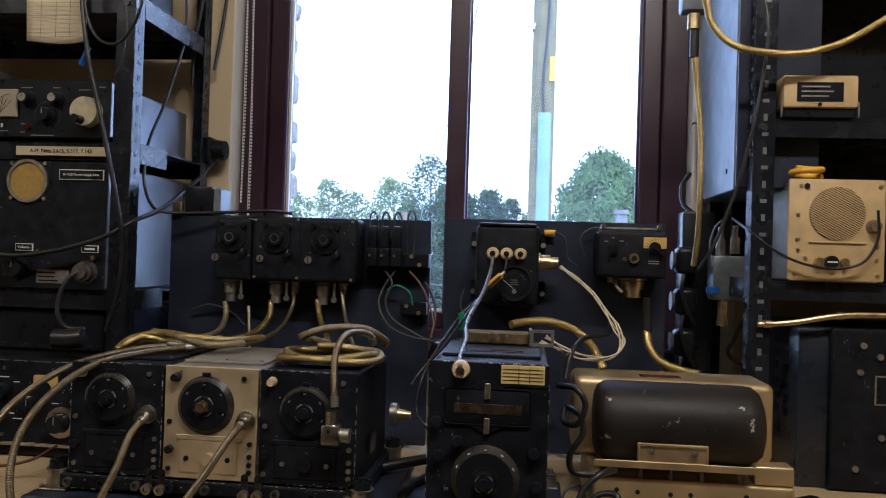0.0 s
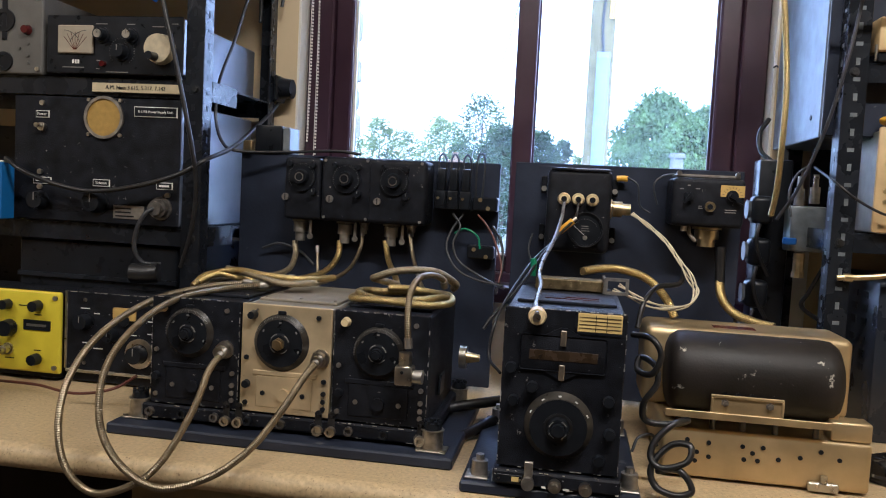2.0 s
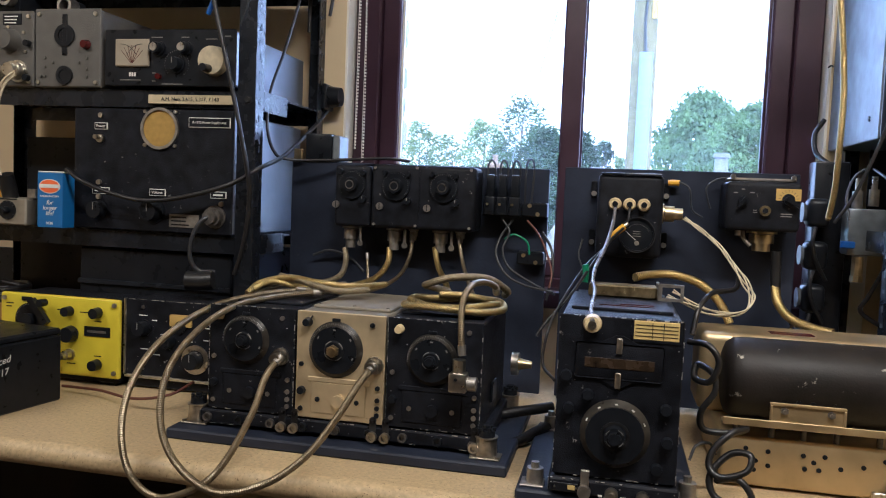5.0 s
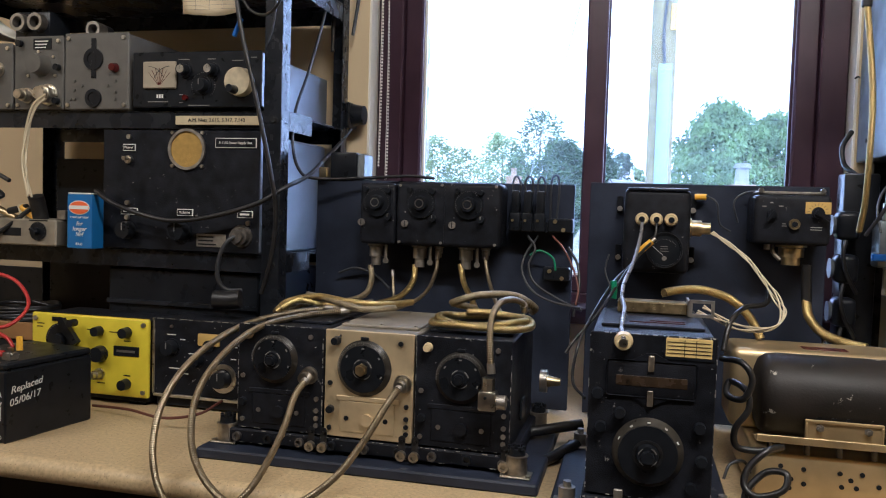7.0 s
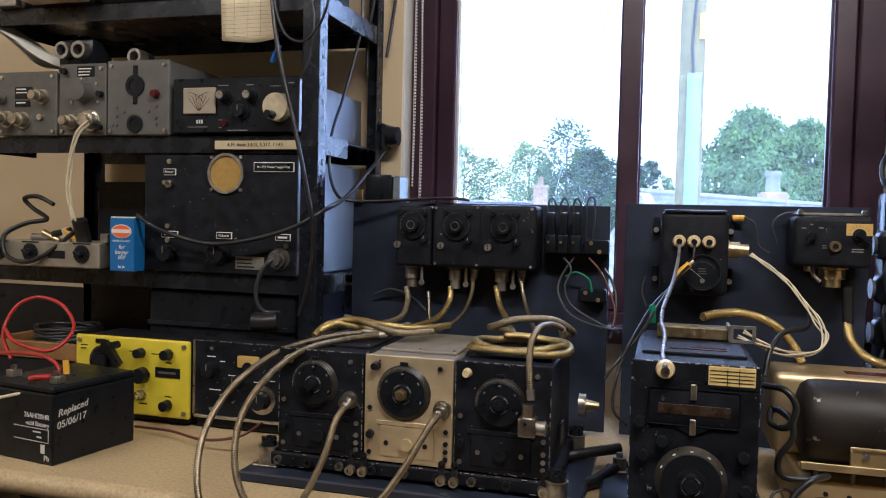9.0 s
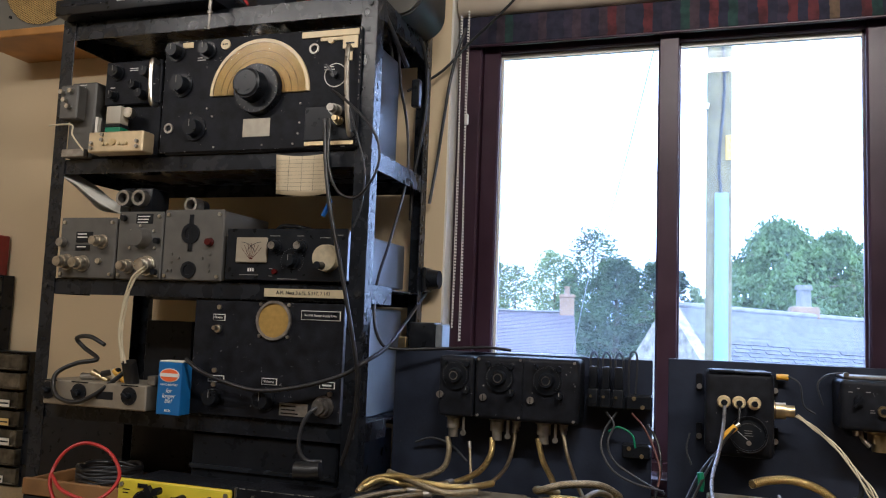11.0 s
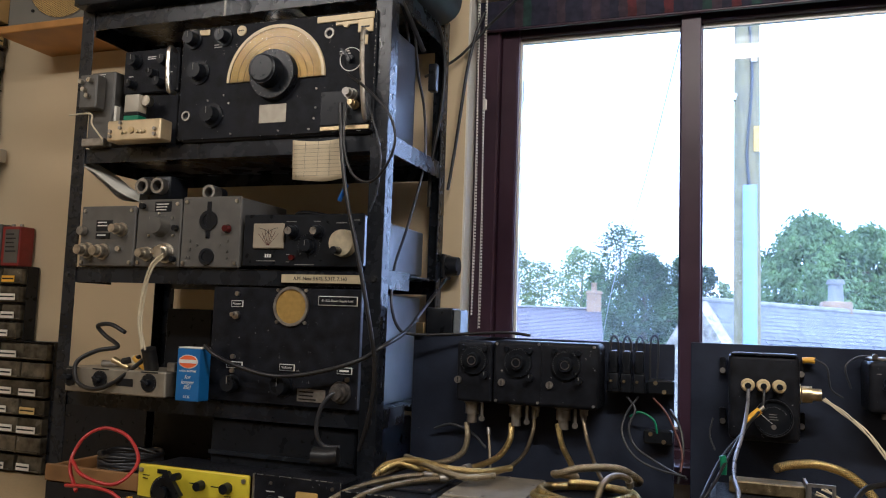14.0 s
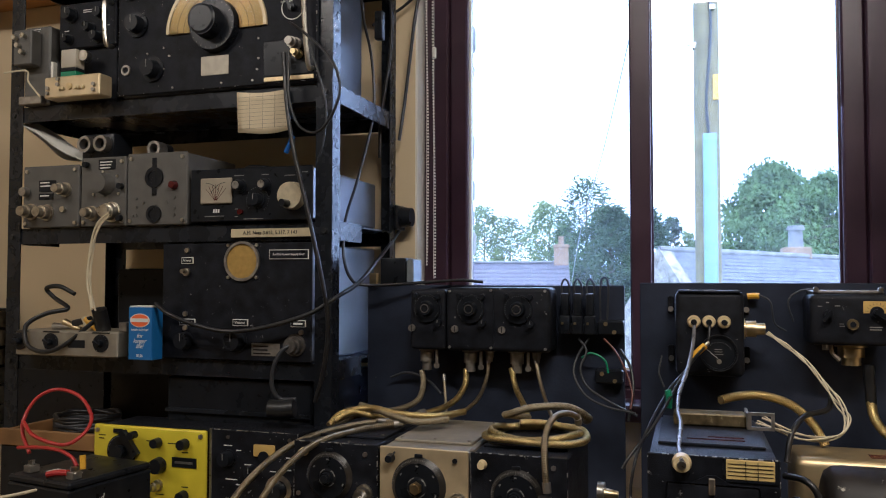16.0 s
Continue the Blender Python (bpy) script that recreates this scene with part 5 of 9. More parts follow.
part("terminal", bm, "steel", ins)
bx(bm := B(), -0.128, -0.094, 1.079, 1.0815, 0.779, 0.790, 0.0004)
np_ = part("name_plate", bm, "black_smooth", tx, "small black and cream name plate")
part("plate_field", bx(B(), -0.108, -0.098, 1.0783, 1.0788, 0.7815, 0.7880), "label", np_)
for x in (-0.126, -0.096):
    part("rivet", cyl(B(), (x, 1.0785, 0.7845), 0.0015, 0.001, "y", 8), "steel", np_)
for x in (-0.085,):
    bx(bm := B(), x - 0.006, x + 0.006, 1.0755, 1.0815, 0.776, 0.812, 0.001)
    cyl(bm, (x, 1.072, 0.783), 0.009, 0.010, "y", 16)
    part("latch", bm, "dull_steel", tx)
for x in (-0.048, -0.006):
    cyl(bm := B(), (x, 1.076, 0.782), 0.009, 0.010, "y", 16)
    cyl(bm, (x, 1.069, 0.782), 0.005, 0.006, "y", 10)
    part("test_socket", bm, "steel", tx)
bars(bm := B(), -0.066, 1.0818, 0.778, 0.008, 1, 0.1, 0.003)
bars(bm, -0.036, 1.0818, 0.778, 0.010, 1, 0.1, 0.003)
part("print", bm, "white", tx)
# relay unit lying on the transmitter
ru = thing("relay_unit", (-0.03, 1.30, TZ1 + 0.005), "worn brass-coloured relay bracket lying on the transmitter", "relay unit")
bm = B()
bx(bm, -0.100, 0.008, 1.285, 1.330, TZ1 + 0.005, TZ1 + 0.024, 0.002)
part("body", bm, "dark_brass", ru)
bm = B()
bx(bm, 0.010, 0.048, 1.272, 1.276, TZ1 + 0.005, TZ1 + 0.010)
bx(bm, 0.010, 0.048, 1.272, 1.276, TZ1 + 0.027, TZ1 + 0.032)
bx(bm, 0.010, 0.015, 1.272, 1.276, TZ1 + 0.010, TZ1 + 0.027)
bx(bm, 0.043, 0.048, 1.272, 1.276, TZ1 + 0.010, TZ1 + 0.027)
bx(bm, 0.008, 0.012, 1.276, 1.33, TZ1 + 0.005, TZ1 + 0.030)
part("open_frame", bm, "dull_steel", ru)

# ---- modulator with dynamotor ----
md = thing("modulator_unit", (0.25, 1.36, DZ), "bare aluminium modulator chassis with a black dynamotor drum", "modulator")
M["gold_alu"] = mat("gold_alodine", (0.54, 0.425, 0.235), 0.42, metal=0.8, var=0.12, scale=20, bump=0.05, wear=(0.20, 0.15, 0.08), wear_amt=0.71)
ch_ = part("chassis", bx(B(), 0.112, 0.418, 1.245, 1.50, DZ + 0.004, 0.836, 0.007, 3), "gold_alu", md)
bm = B()
for x, z in ((0.150, 0.818), (0.165, 0.800), (0.182, 0.816), (0.183, 0.794), (0.163, 0.786), (0.232, 0.815), (0.247, 0.806), (0.262, 0.816), (0.235, 0.795), (0.255, 0.795), (0.285, 0.800), (0.316, 0.806), (0.345, 0.818), (0.372, 0.808)):
    part("chassis_hole", cyl(B(), (x, 1.2445, z), 0.0036, 0.002, "y", 12), "black_smooth", ch_)
bm = B()
bx(bm, 0.328, 0.372, 1.236, 1.245, DZ + 0.004, DZ + 0.018, 0.002)
cyl(bm, (0.35, 1.238, DZ + 0.024), 0.005, 0.010, "z", 10)
part("foot_clip", bm, "steel", md)
bm = B()
bx(bm, 0.357, 0.416, 1.246, 1.285, 0.8365, 0.866, 0.004, 3)
bx(bm, 0.357, 0.372, 1.262, 1.285, 0.860, 0.884, 0.003, 2)
part("end_bracket", bm, "gold_alu", md)
bm = B()
bx(bm, 0.088, 0.424, 1.375, 1.50, 0.8365, 0.972, 0.014, 4)
part("transformer_case", bm, "gold_alu", md, "pale gold aluminium transformer cover")
bx(bm := B(), 0.205, 0.275, 1.405, 1.435, 0.972, 0.9726)
part("print", bm, "maroon", md)
bm = B()
prof = [(0.1185, 0.0), (0.118, 0.046), (0.122, 0.056), (0.132, 0.0630), (0.145, 0.0645), (0.350, 0.0645), (0.364, 0.0630), (0.373, 0.056), (0.377, 0.046), (0.377, 0.0)]
cy, cz, sg = 1.305, 0.914, 40
rings = []
for x, r in prof:
    rings.append([bm.verts.new((x, cy + max(r, 0.0005) * math.cos(2 * math.pi * k / sg), cz + max(r, 0.0005) * math.sin(2 * math.pi * k / sg))) for k in range(sg)])
for a, b in zip(rings, rings[1:]):
    for k in range(sg):
        bm.faces.new((a[k], a[(k + 1) % sg], b[(k + 1) % sg], b[k]))
bm.faces.new(rings[0][::-1])
bm.faces.new(rings[-1])
M["drum"] = mat("worn_black_drum", (0.014, 0.0115, 0.010), 0.50, var=0.45, scale=14, bump=0.16, wear=(0.42, 0.39, 0.33), wear_amt=0.622, spec=0.32)
dn = part("dynamotor", bm, "drum", md, "black dynamotor drum with chipped paint")
bm = B()
for k in range(6):
    a = 2 * math.pi * k / 6
    cyl(bm, (0.20 + 0.02 * (k % 3), cy - 0.0645 * math.cos(radians(18)), cz - 0.0645 * math.sin(radians(18))), 0.004, 0.003, "y", 8) if k < 3 else None
part("plugs", bm, "black_smooth", dn)
bm = B()
bx(bm, 0.112, 0.353, 1.2305, 1.2335, 0.8560, 0.8670, 0.0006)
bx(bm, 0.112, 0.353, 1.2336, 1.262, 0.8560, 0.8580, 0.0004)
bar_ = part("mounting_bar", bm, "gold_alu", md, "flat aluminium bar before the dynamotor")
for x in (0.135, 0.187, 0.232, 0.279, 0.338):
    part("spacer", cyl(B(), (x, 1.254, 0.846), 0.0045, 0.0200, "z", 10), "worn_steel", bar_)
bm = B()
bx(bm, 0.1785, 0.2845, 1.2345, 1.2365, 0.8585, 0.8945, 0.0006)
bx(bm, 0.1785, 0.2845, 1.2310, 1.2345, 0.8905, 0.8945, 0.0012, 2)
bx(bm, 0.1785, 0.1820, 1.2310, 1.2345, 0.8672, 0.8905, 0.0008)
bx(bm, 0.2810, 0.2845, 1.2310, 1.2345, 0.8672, 0.8905, 0.0008)
cl = part("clamp_plate", bm, "gold_alu", md, "bolted aluminium clamp plate")
bm = B()
for x in (0.199, 0.264):
    cyl(bm, (x, 1.2325, 0.883), 0.0058, 0.004, "y", 6)
    cyl(bm, (x, 1.2295, 0.883), 0.0030, 0.004, "y", 10)
part("bolts", bm, "dull_steel", cl)

# ---- top bay of the rack: the large receiver and its neighbours ----
S1, S2, S3, S4 = SH[2], SH[1], SH[0], SH[3]
fy = 1.512
R = thing("vintage_receiver", (-1.12, 1.64, S1), "black wartime receiver with a half-moon amber dial and large knob", "radio receiver")
part("case", bx(B(), -1.378, -0.862, fy + 0.006, 1.76, S1 + 0.001, 1.968, 0.006, 2), "case_dark", R, "dark grey wrinkle-finish case")
part("front_plate", bx(B(), -1.386, -0.860, fy - 0.002, fy + 0.006, S1 + 0.004, 1.974, 0.003), "black", R)
edge_chips(R, -1.384, -0.862, fy - 0.002, S1 + 0.006, 1.972, 9, 60)
dc = (-1.115, fy - 0.004, 1.829)
def half_disc(r0, r1, y, d, a0=0.0, a1=180.0, seg=40):
    bm = B()
    vs = []
    for k in range(seg + 1):
        a = radians(a0 + (a1 - a0) * k / seg)
        vs.append([bm.verts.new((dc[0] + r * math.cos(a), yy, dc[2] + r * math.sin(a))) for r, yy in ((r0, y), (r1, y), (r1, y + d), (r0, y + d))])
    for p, q in zip(vs, vs[1:]):
        for j in range(4):
            bm.faces.new((p[j], q[j], q[(j + 1) % 4], p[(j + 1) % 4]))
    bm.faces.new(vs[0])
    bm.faces.new(vs[-1][::-1])
    return bm


dl = part("dial_scale", half_disc(0.050, 0.1235, fy - 0.005, 0.003), "dial", R, "aged amber half-moon tuning scale")
part("dial_rim", half_disc(0.1235, 0.1315, fy - 0.008, 0.006), "cream", dl, "cream painted dial rim")
bm = B()
for r in (0.068, 0.085, 0.102):
    for p in (half_disc(r, r + 0.0012, fy - 0.0056, 0.0005),):
        me = bpy.data.meshes.new("tmp")
        p.to_mesh(me)
        p.free()
        bm.from_mesh(me)
        bpy.data.meshes.remove(me)
M["dial_line"] = mat("faint_dial_print", (0.30, 0.20, 0.06), 0.5)
part("scale_lines", bm, "dial_line", dl)
part("dial_window", half_disc(0.052, 0.1225, fy - 0.0095, 0.0012), "perspex", dl, "curved clear dial window")
bm = B()
cyl(bm, (dc[0], fy - 0.012, 1.838), 0.061, 0.020, "y", 48, 0.058)
kb = part("drive_disc", bm, "black_smooth", R)
scale_ring(kb, (dc[0], fy - 0.0224, 1.838), 0.056, 24)
bm = B()
cyl(bm, (dc[0] - 0.006, fy - 0.036, 1.841), 0.038, 0.034, "y", 36, 0.035)
cyl(bm, (dc[0] - 0.006, fy - 0.0545, 1.841), 0.0345, 0.004, "y", 36, 0.029)
part("tuning_knob", bm, "black_smooth", kb)
part("maker_plate", bx(B(), -1.154, -1.082, fy - 0.0035, fy - 0.002, 1.726, 1.770, 0.0006), "alu_dull", R, "blank aluminium maker's plate")
for x, z, r in ((-1.352, 1.945, 0.024), (-1.262, 1.943, 0.022), (-1.330, 1.861, 0.030), (-1.285, 1.752, 0.030)):
    knob(R, (x, fy - 0.002, z), r * 0.72, 0.022, "black_smooth", skirt=r)
for x, z in ((-1.360, 1.755), (-0.977, 1.927)):
    ring(bm := B(), (x, fy - 0.004, z), 0.008, 0.0125, 0.005, "y", 20)
    part("jack", bm, "dull_steel", R)
cyl(bm := B(), (-1.214, fy - 0.004, 1.955), 0.0125, 0.004, "y", 24)
so = part("socket_plate", bm, "cream", R)
for dx in (-0.005, 0, 0.005):
    cyl(bm := B(), (-1.214 + dx, fy - 0.0066, 1.955), 0.0016, 0.002, "y", 8)
    part("pin", bm, "black_smooth", so)
for a in ((-1.010, -0.866, 1.953, 1.968), (-0.962, -0.905, 1.943, 1.951), (-0.905, -0.868, 1.922, 1.952), (-0.898, -0.880, 1.893, 1.921)):
    part("label_strip", bx(B(), a[0], a[1], fy - 0.006, fy - 0.002, a[2], a[3], 0.0008), "cream", R, "ivory engraved strip")
part("strip_slot", bx(B(), -0.897, -0.876, fy - 0.0068, fy - 0.0061, 1.932, 1.9355), "black_smooth", R)
part("label_strip", bx(B(), -1.335, -1.305, fy - 0.006, fy - 0.002, 1.953, 1.967, 0.001), "cream", R)
cyl(bm := B(), (-0.935, fy - 0.005, 1.943), 0.007, 0.006, "y", 14)
part("jewel", bm, "cream", R)
ring(bm := B(), (-0.921, fy - 0.0026, 1.862), 0.026, 0.028, 0.001, "y", 30)
part("arc", bm, "white", R)
pointer(R, -0.921, fy - 0.002, 1.862, -40, 0.030)
for a, b in ((-1.292, 1.928), (-0.95, 1.883)):
    bars(bm := B(), a, fy - 0.0022, b, 0.03, 2, 0.006, 0.002)
    part("print", bm, "white", R)
bm = B()
tube(bm, [(-0.884, fy - 0.002, 1.918), (-0.884, fy - 0.022, 1.915), (-0.880, fy - 0.026, 1.82), (-0.872, fy - 0.022, 1.725), (-0.872, fy - 0.002, 1.722)], 0.0055, 10, 6)
part("handle", bm, "steel", R)
part("plug_bay", bx(B(), -0.992, -0.866, fy - 0.0035, fy - 0.0022, 1.712, 1.790, 0.001), "black_smooth", R)
part("brass_strip", bx(B(), -0.990, -0.868, fy - 0.006, fy - 0.002, 1.699, 1.709, 0.0008), "brass", R)
plug(R, (-0.913, fy - 0.0035, 1.778), 0.011, 0.030, "y", "dull_steel")
plug(R, (-0.905, fy - 0.0035, 1.755), 0.008, 0.024, "y", "brass")
screws(bm := B(), fy - 0.002, [(-1.255, 1.80), (-1.255, 1.75), (-1.005, 1.80), (-1.005, 1.755), (-1.008, 1.73), (-1.23, 1.705), (-1.10, 1.706), (-1.02, 1.706), (-1.3, 1.79), (-1.24, 1.78)], 0.0025)
part("screws", bm, "dull_steel", R)["kind"] = "stuff"

R.location.x += 0.018
# small black control unit beside it
u = thing("control_unit", (-1.465, 1.6, S1), "black control unit with small knobs and a bright handle", "control unit")
part("case", bx(B(), -1.556, -1.392, fy + 0.012, 1.70, S1 + 0.001, 1.932, 0.004), "black", u)
part("front_plate", bx(B(), -1.558, -1.390, fy, fy + 0.011, 1.822, 1.934, 0.003), "black", u)
for x, z, r in ((-1.520, 1.905, 0.016), (-1.430, 1.900, 0.013), (-1.462, 1.868, 0.012), (-1.525, 1.845, 0.011), (-1.440, 1.845, 0.012)):
    knob(u, (x, fy, z), r, 0.018, "black_smooth", skirt=r * 1.2)
bars(bm := B(), -1.485, fy - 0.0003, 1.915, 0.035, 2, 0.005, 0.002)
bars(bm, -1.540, fy - 0.0003, 1.868, 0.018, 1, 0.005, 0.002)
bars(bm, -1.42, fy - 0.0003, 1.872, 0.018, 1, 0.005, 0.002)
part("print", bm, "white", u)
tube(bm := B(), [(-1.402, fy, 1.924), (-1.402, fy - 0.022, 1.922), (-1.400, fy - 0.026, 1.87), (-1.397, fy - 0.022, 1.818), (-1.397, fy, 1.816)], 0.0058, 10, 6)
part("handle", bm, "steel", u)
u.location.x += 0.013
rl = thing("silver_relay", (-1.50, 1.50, S1), "small silver relay can on a green base", "relay")
part("box", bx(B(), -1.562, -1.402, 1.462, fy - 0.006, S1 + 0.001, 1.742, 0.003), "alu", rl, "aluminium test unit with push buttons")
for k, x in enumerate((-1.515, -1.505, -1.468, -1.458, -1.448)):
    cyl(bm := B(), (x, 1.459, 1.712), 0.0042, 0.005, "y", 12)
    part("button", bm, "cream", rl)
for x, z in ((-1.55, 1.715), (-1.55, 1.703), (-1.417, 1.716), (-1.417, 1.703), (-1.520, 1.735), (-1.520, 1.722)):
    cyl(bm := B(), (x, 1.459, z), 0.0045, 0.005, "y", 10)
    part("screw", bm, "dull_steel", rl)
cyl(bm := B(), (-1.487, 1.4605, 1.716), 0.009, 0.003, "y", 6)
part("badge", bm, "brass", rl)
part("green_base", bx(B(), -1.522, -1.478, 1.47, 1.50, 1.7425, 1.755, 0.001), "green", rl)
part("dark_band", bx(B(), -1.523, -1.477, 1.469, 1.501, 1.7555, 1.763, 0.001), "black_smooth", rl)
part("can", bx(B(), -1.522, -1.478, 1.47, 1.50, 1.7635, 1.808, 0.003, 2), "plastic", rl, "off-white relay can")
cyl(bm := B(), (-1.466, 1.487, 1.793), 0.013, 0.016, "y", 18)
part("coil", bm, "steel", rl)
part("tag", bx(B(), -1.575, -1.568, 1.495, 1.508, 1.72, 1.79), "paper", rl, "white card tag")
rl.location.x += 0.024
rl.location.z -= 0.0005
fg = thing("grey_power_unit", (-1.63, 1.58, S1), "grey painted unit with a small terminal box", "power unit")
part("case", bx(B(), -1.655, -1.575, fy + 0.004, 1.75, S1 + 0.001, 1.888, 0.004), "grey", fg)
part("terminal_box", bx(B(), -1.655, -1.600, fy - 0.030, fy + 0.003, 1.785, 1.872, 0.003), "grey", fg)
for x, z in ((-1.645, 1.853), (-1.618, 1.855), (-1.635, 1.832), (-1.622, 1.815)):
    cyl(bm := B(), (x, fy - 0.036, z), 0.006, 0.012, "y", 14)
    part("terminal", bm, "steel", fg)
part("foot_bracket", bx(B(), -1.655, -1.585, fy - 0.012, fy + 0.003, S1 + 0.001, S1 + 0.022, 0.002), "dull_steel", fg)
bars(bm := B(), -1.632, fy + 0.0035, 1.882, 0.03, 2, 0.006, 0.002)
part("print", bm, "white", fg)
tube(bm := B(), [(-1.690, 1.49, 1.772), (-1.64, 1.485, 1.772), (-1.612, 1.485, 1.768), (-1.610, 1.485, 1.745), (-1.585, 1.48, 1.72), (-1.562, 1.475, 1.70)], 0.0022, 6, 6)
part("string", bm, "wire_white", fg)
# polythene bag on the receiver
bm = B()
bmesh.ops.create_icosphere(bm, subdivisions=3, radius=0.05, matrix=Matrix.Translation((-1.11, 1.56, 1.985)) @ Matrix.Diagonal((1.2, 0.9, 0.62, 1)))
for v in bm.verts:
    v.co += Vector(noise.noise_vector(v.co * 38)) * 0.012
    v.co.z = max(v.co.z, 1.9745)
solid("polythene_bag", bm, "poly", (-1.11, 1.56, 1.9745), "crumpled clear polythene bag on the receiver", "bag", angle=20)
# calibration sheet hanging over the shelf edge
pp = thing("calibration_sheet", (-0.98, 1.515, 1.59), "white ruled calibration sheet hanging from the shelf", "paper sheet")
bm = B()
g0 = [[bm.verts.new((-1.046 + 0.132 * i / 8 + 0.006 * j / 6, 1.5155 - 0.004 * math.sin(i * 0.9) * j / 6 - 0.003 * j / 6, 1.684 - 0.093 * j / 6 - 0.006 * math.sin(i / 8 * 3))) for i in range(9)] for j in range(7)]
for j in range(6):
    for i in range(8):
        bm.faces.new((g0[j][i], g0[j][i + 1], g0[j + 1][i + 1], g0[j + 1][i]))
r_ = bmesh.ops.extrude_face_region(bm, geom=list(bm.faces))
bmesh.ops.translate(bm, verts=[v for v in r_["geom"] if isinstance(v, bmesh.types.BMVert)], vec=(0, 0.0006, 0))
M["aged_paper"] = mat("aged_paper", (0.60, 0.51, 0.34), 0.8, var=0.06, scale=20)
part("sheet", bm, "aged_paper", pp, angle=180)
bm = B()
for k in range(9):
    z = 1.668 - k * 0.0088
    bx(bm, -1.038, -0.915, 1.5085, 1.5089, z, z + 0.0005)
for x in (-1.008, -0.975, -0.945):
    bx(bm, x, x + 0.0006, 1.5080, 1.5084, 1.596, 1.676)
part("ruling", bm, "grey", pp)["kind"] = "stuff"
# sheaf of papers on the middle shelf
sf = thing("paper_sheaf", (-1.58, 1.56, 1.545), "sheaf of curled white papers above a grey unit", "papers")
for k in range(5):
    bm = B()
    a0 = Vector((-1.672, 1.522 + 0.02 * k, 1.650 - 0.008 * k))
    pts_ = [a0, a0 + Vector((0.05, 0.01, -0.028 - 0.004 * k)), a0 + Vector((0.11, 0.02, -0.070 + 0.004 * k)), a0 + Vector((0.185, 0.02, -0.100 + 0.006 * k))]
    ln = curve_points(pts_, 6)
    rows_ = [[bm.verts.new(p + Vector((0, 0.06 * w_, 0.012 * w_))) for w_ in (0, 1)] for p in ln]
    rows2 = [[bm.verts.new(p + Vector((0.0005, 0.06 * w_, 0.012 * w_ - 0.0008))) for w_ in (0, 1)] for p in ln]
    for q in (rows_, rows2):
        for p1, p2 in zip(q, q[1:]):
            bm.faces.new((p1[0], p1[1], p2[1], p2[0]))
    part("sheet", bm, "paper", sf, angle=180)

# ---- middle bay: three grey units and the tuner ----
def grey_unit(x0, x1, z1, label):
    t = thing("grey_radio_unit", ((x0 + x1) / 2, 1.62, S2), label, "radio unit", "grey units on the shelf")
    part("case", bx(B(), x0 + 0.003, x1 - 0.003, fy + 0.006, 1.72, S2 + 0.001, z1 - 0.002, 0.003), "grey", t)
    part("front_plate", bx(B(), x0, x1, fy, fy + 0.005, S2 + 0.002, z1, 0.002), "grey", t)
    for x, z in ((x0 + 0.010, S2 + 0.012), (x1 - 0.010, S2 + 0.012), (x0 + 0.012, z1 - 0.012), (x1 - 0.012, z1 - 0.012)):
        cyl(bm := B(), (x, fy - 0.002, z), 0.0045, 0.004, "y", 12)
        part("screw", bm, "steel", t)
    return t


g1 = grey_unit(-1.645, -1.476, 1.538, "grey radio unit with three round sockets and data plates")
for x, z, r in ((-1.515, 1.478, 0.013), (-1.617, 1.426, 0.015), (-1.569, 1.423, 0.015)):
    plug(g1, (x, fy, z), r, 0.034, "y", "tin_plate")
for a in ((-1.595, -1.545, 1.475, 1.502), (-1.595, -1.552, 1.455, 1.470)):
    p = part("data_plate", bx(B(), a[0], a[1], fy - 0.002, fy, a[2], a[3], 0.0004), "black_smooth", g1)
    bars(b := B(), a[0] + 0.005, fy - 0.0021, a[3] - 0.004, a[1] - a[0] - 0.012, 2 if a[3] > 1.48 else 1, 0.008, 0.003)
    part("print", b, "white", p)
cyl(b := B(), (-1.52, fy - 0.004, 1.430), 0.007, 0.008, "y", 14)
part("button", b, "steel", g1)
knob(g1, (-1.632, fy, 1.475), 0.012, 0.014, "dull_steel", mark=False)
g2 = grey_unit(-1.470, -1.340, 1.552, "grey radio unit with a domed cap and a cabled socket")
cyl(b := B(), (-1.397, fy - 0.014, 1.487), 0.026, 0.028, "y", 28, 0.021)
part("dome", b, "grey", g2)
plug(g2, (-1.433, fy, 1.418), 0.013, 0.030, "y", "tin_plate")
plug(g2, (-1.378, fy, 1.420), 0.018, 0.030, "y", "steel")
p = part("data_plate", bx(B(), -1.418, -1.370, fy - 0.002, fy, 1.522, 1.546, 0.0004), "black_smooth", g2)
bars(b := B(), -1.413, fy - 0.0021, 1.541, 0.036, 3, 0.007, 0.0025)
part("print", b, "white", p)
for x, z in ((-1.350, 1.480), (-1.352, 1.405), (-1.45, 1.535)):
    knob(g2, (x, fy, z), 0.008, 0.010, "black_smooth", mark=False)
screws(b := B(), fy, [(-1.432, 1.463), (-1.36, 1.463), (-1.405, 1.527 - 0.01), (-1.43, 1.505), (-1.365, 1.505)], 0.0035)
part("screws", b, "steel", g2)["kind"] = "stuff"
g3 = grey_unit(-1.336, -1.172, 1.556, "grey radio unit with two round apertures and a red lamp")
for z, r in ((1.498, 0.024), (1.412, 0.020)):
    ring(b := B(), (-1.260, fy - 0.002, z), r * 0.62, r, 0.005, "y", 30)
    q = part("aperture_ring", b, "black_smooth", g3)
    cyl(b := B(), (-1.260, fy - 0.001, z), r * 0.6, 0.003, "y", 26)
    part("aperture", b, "black_smooth", q)
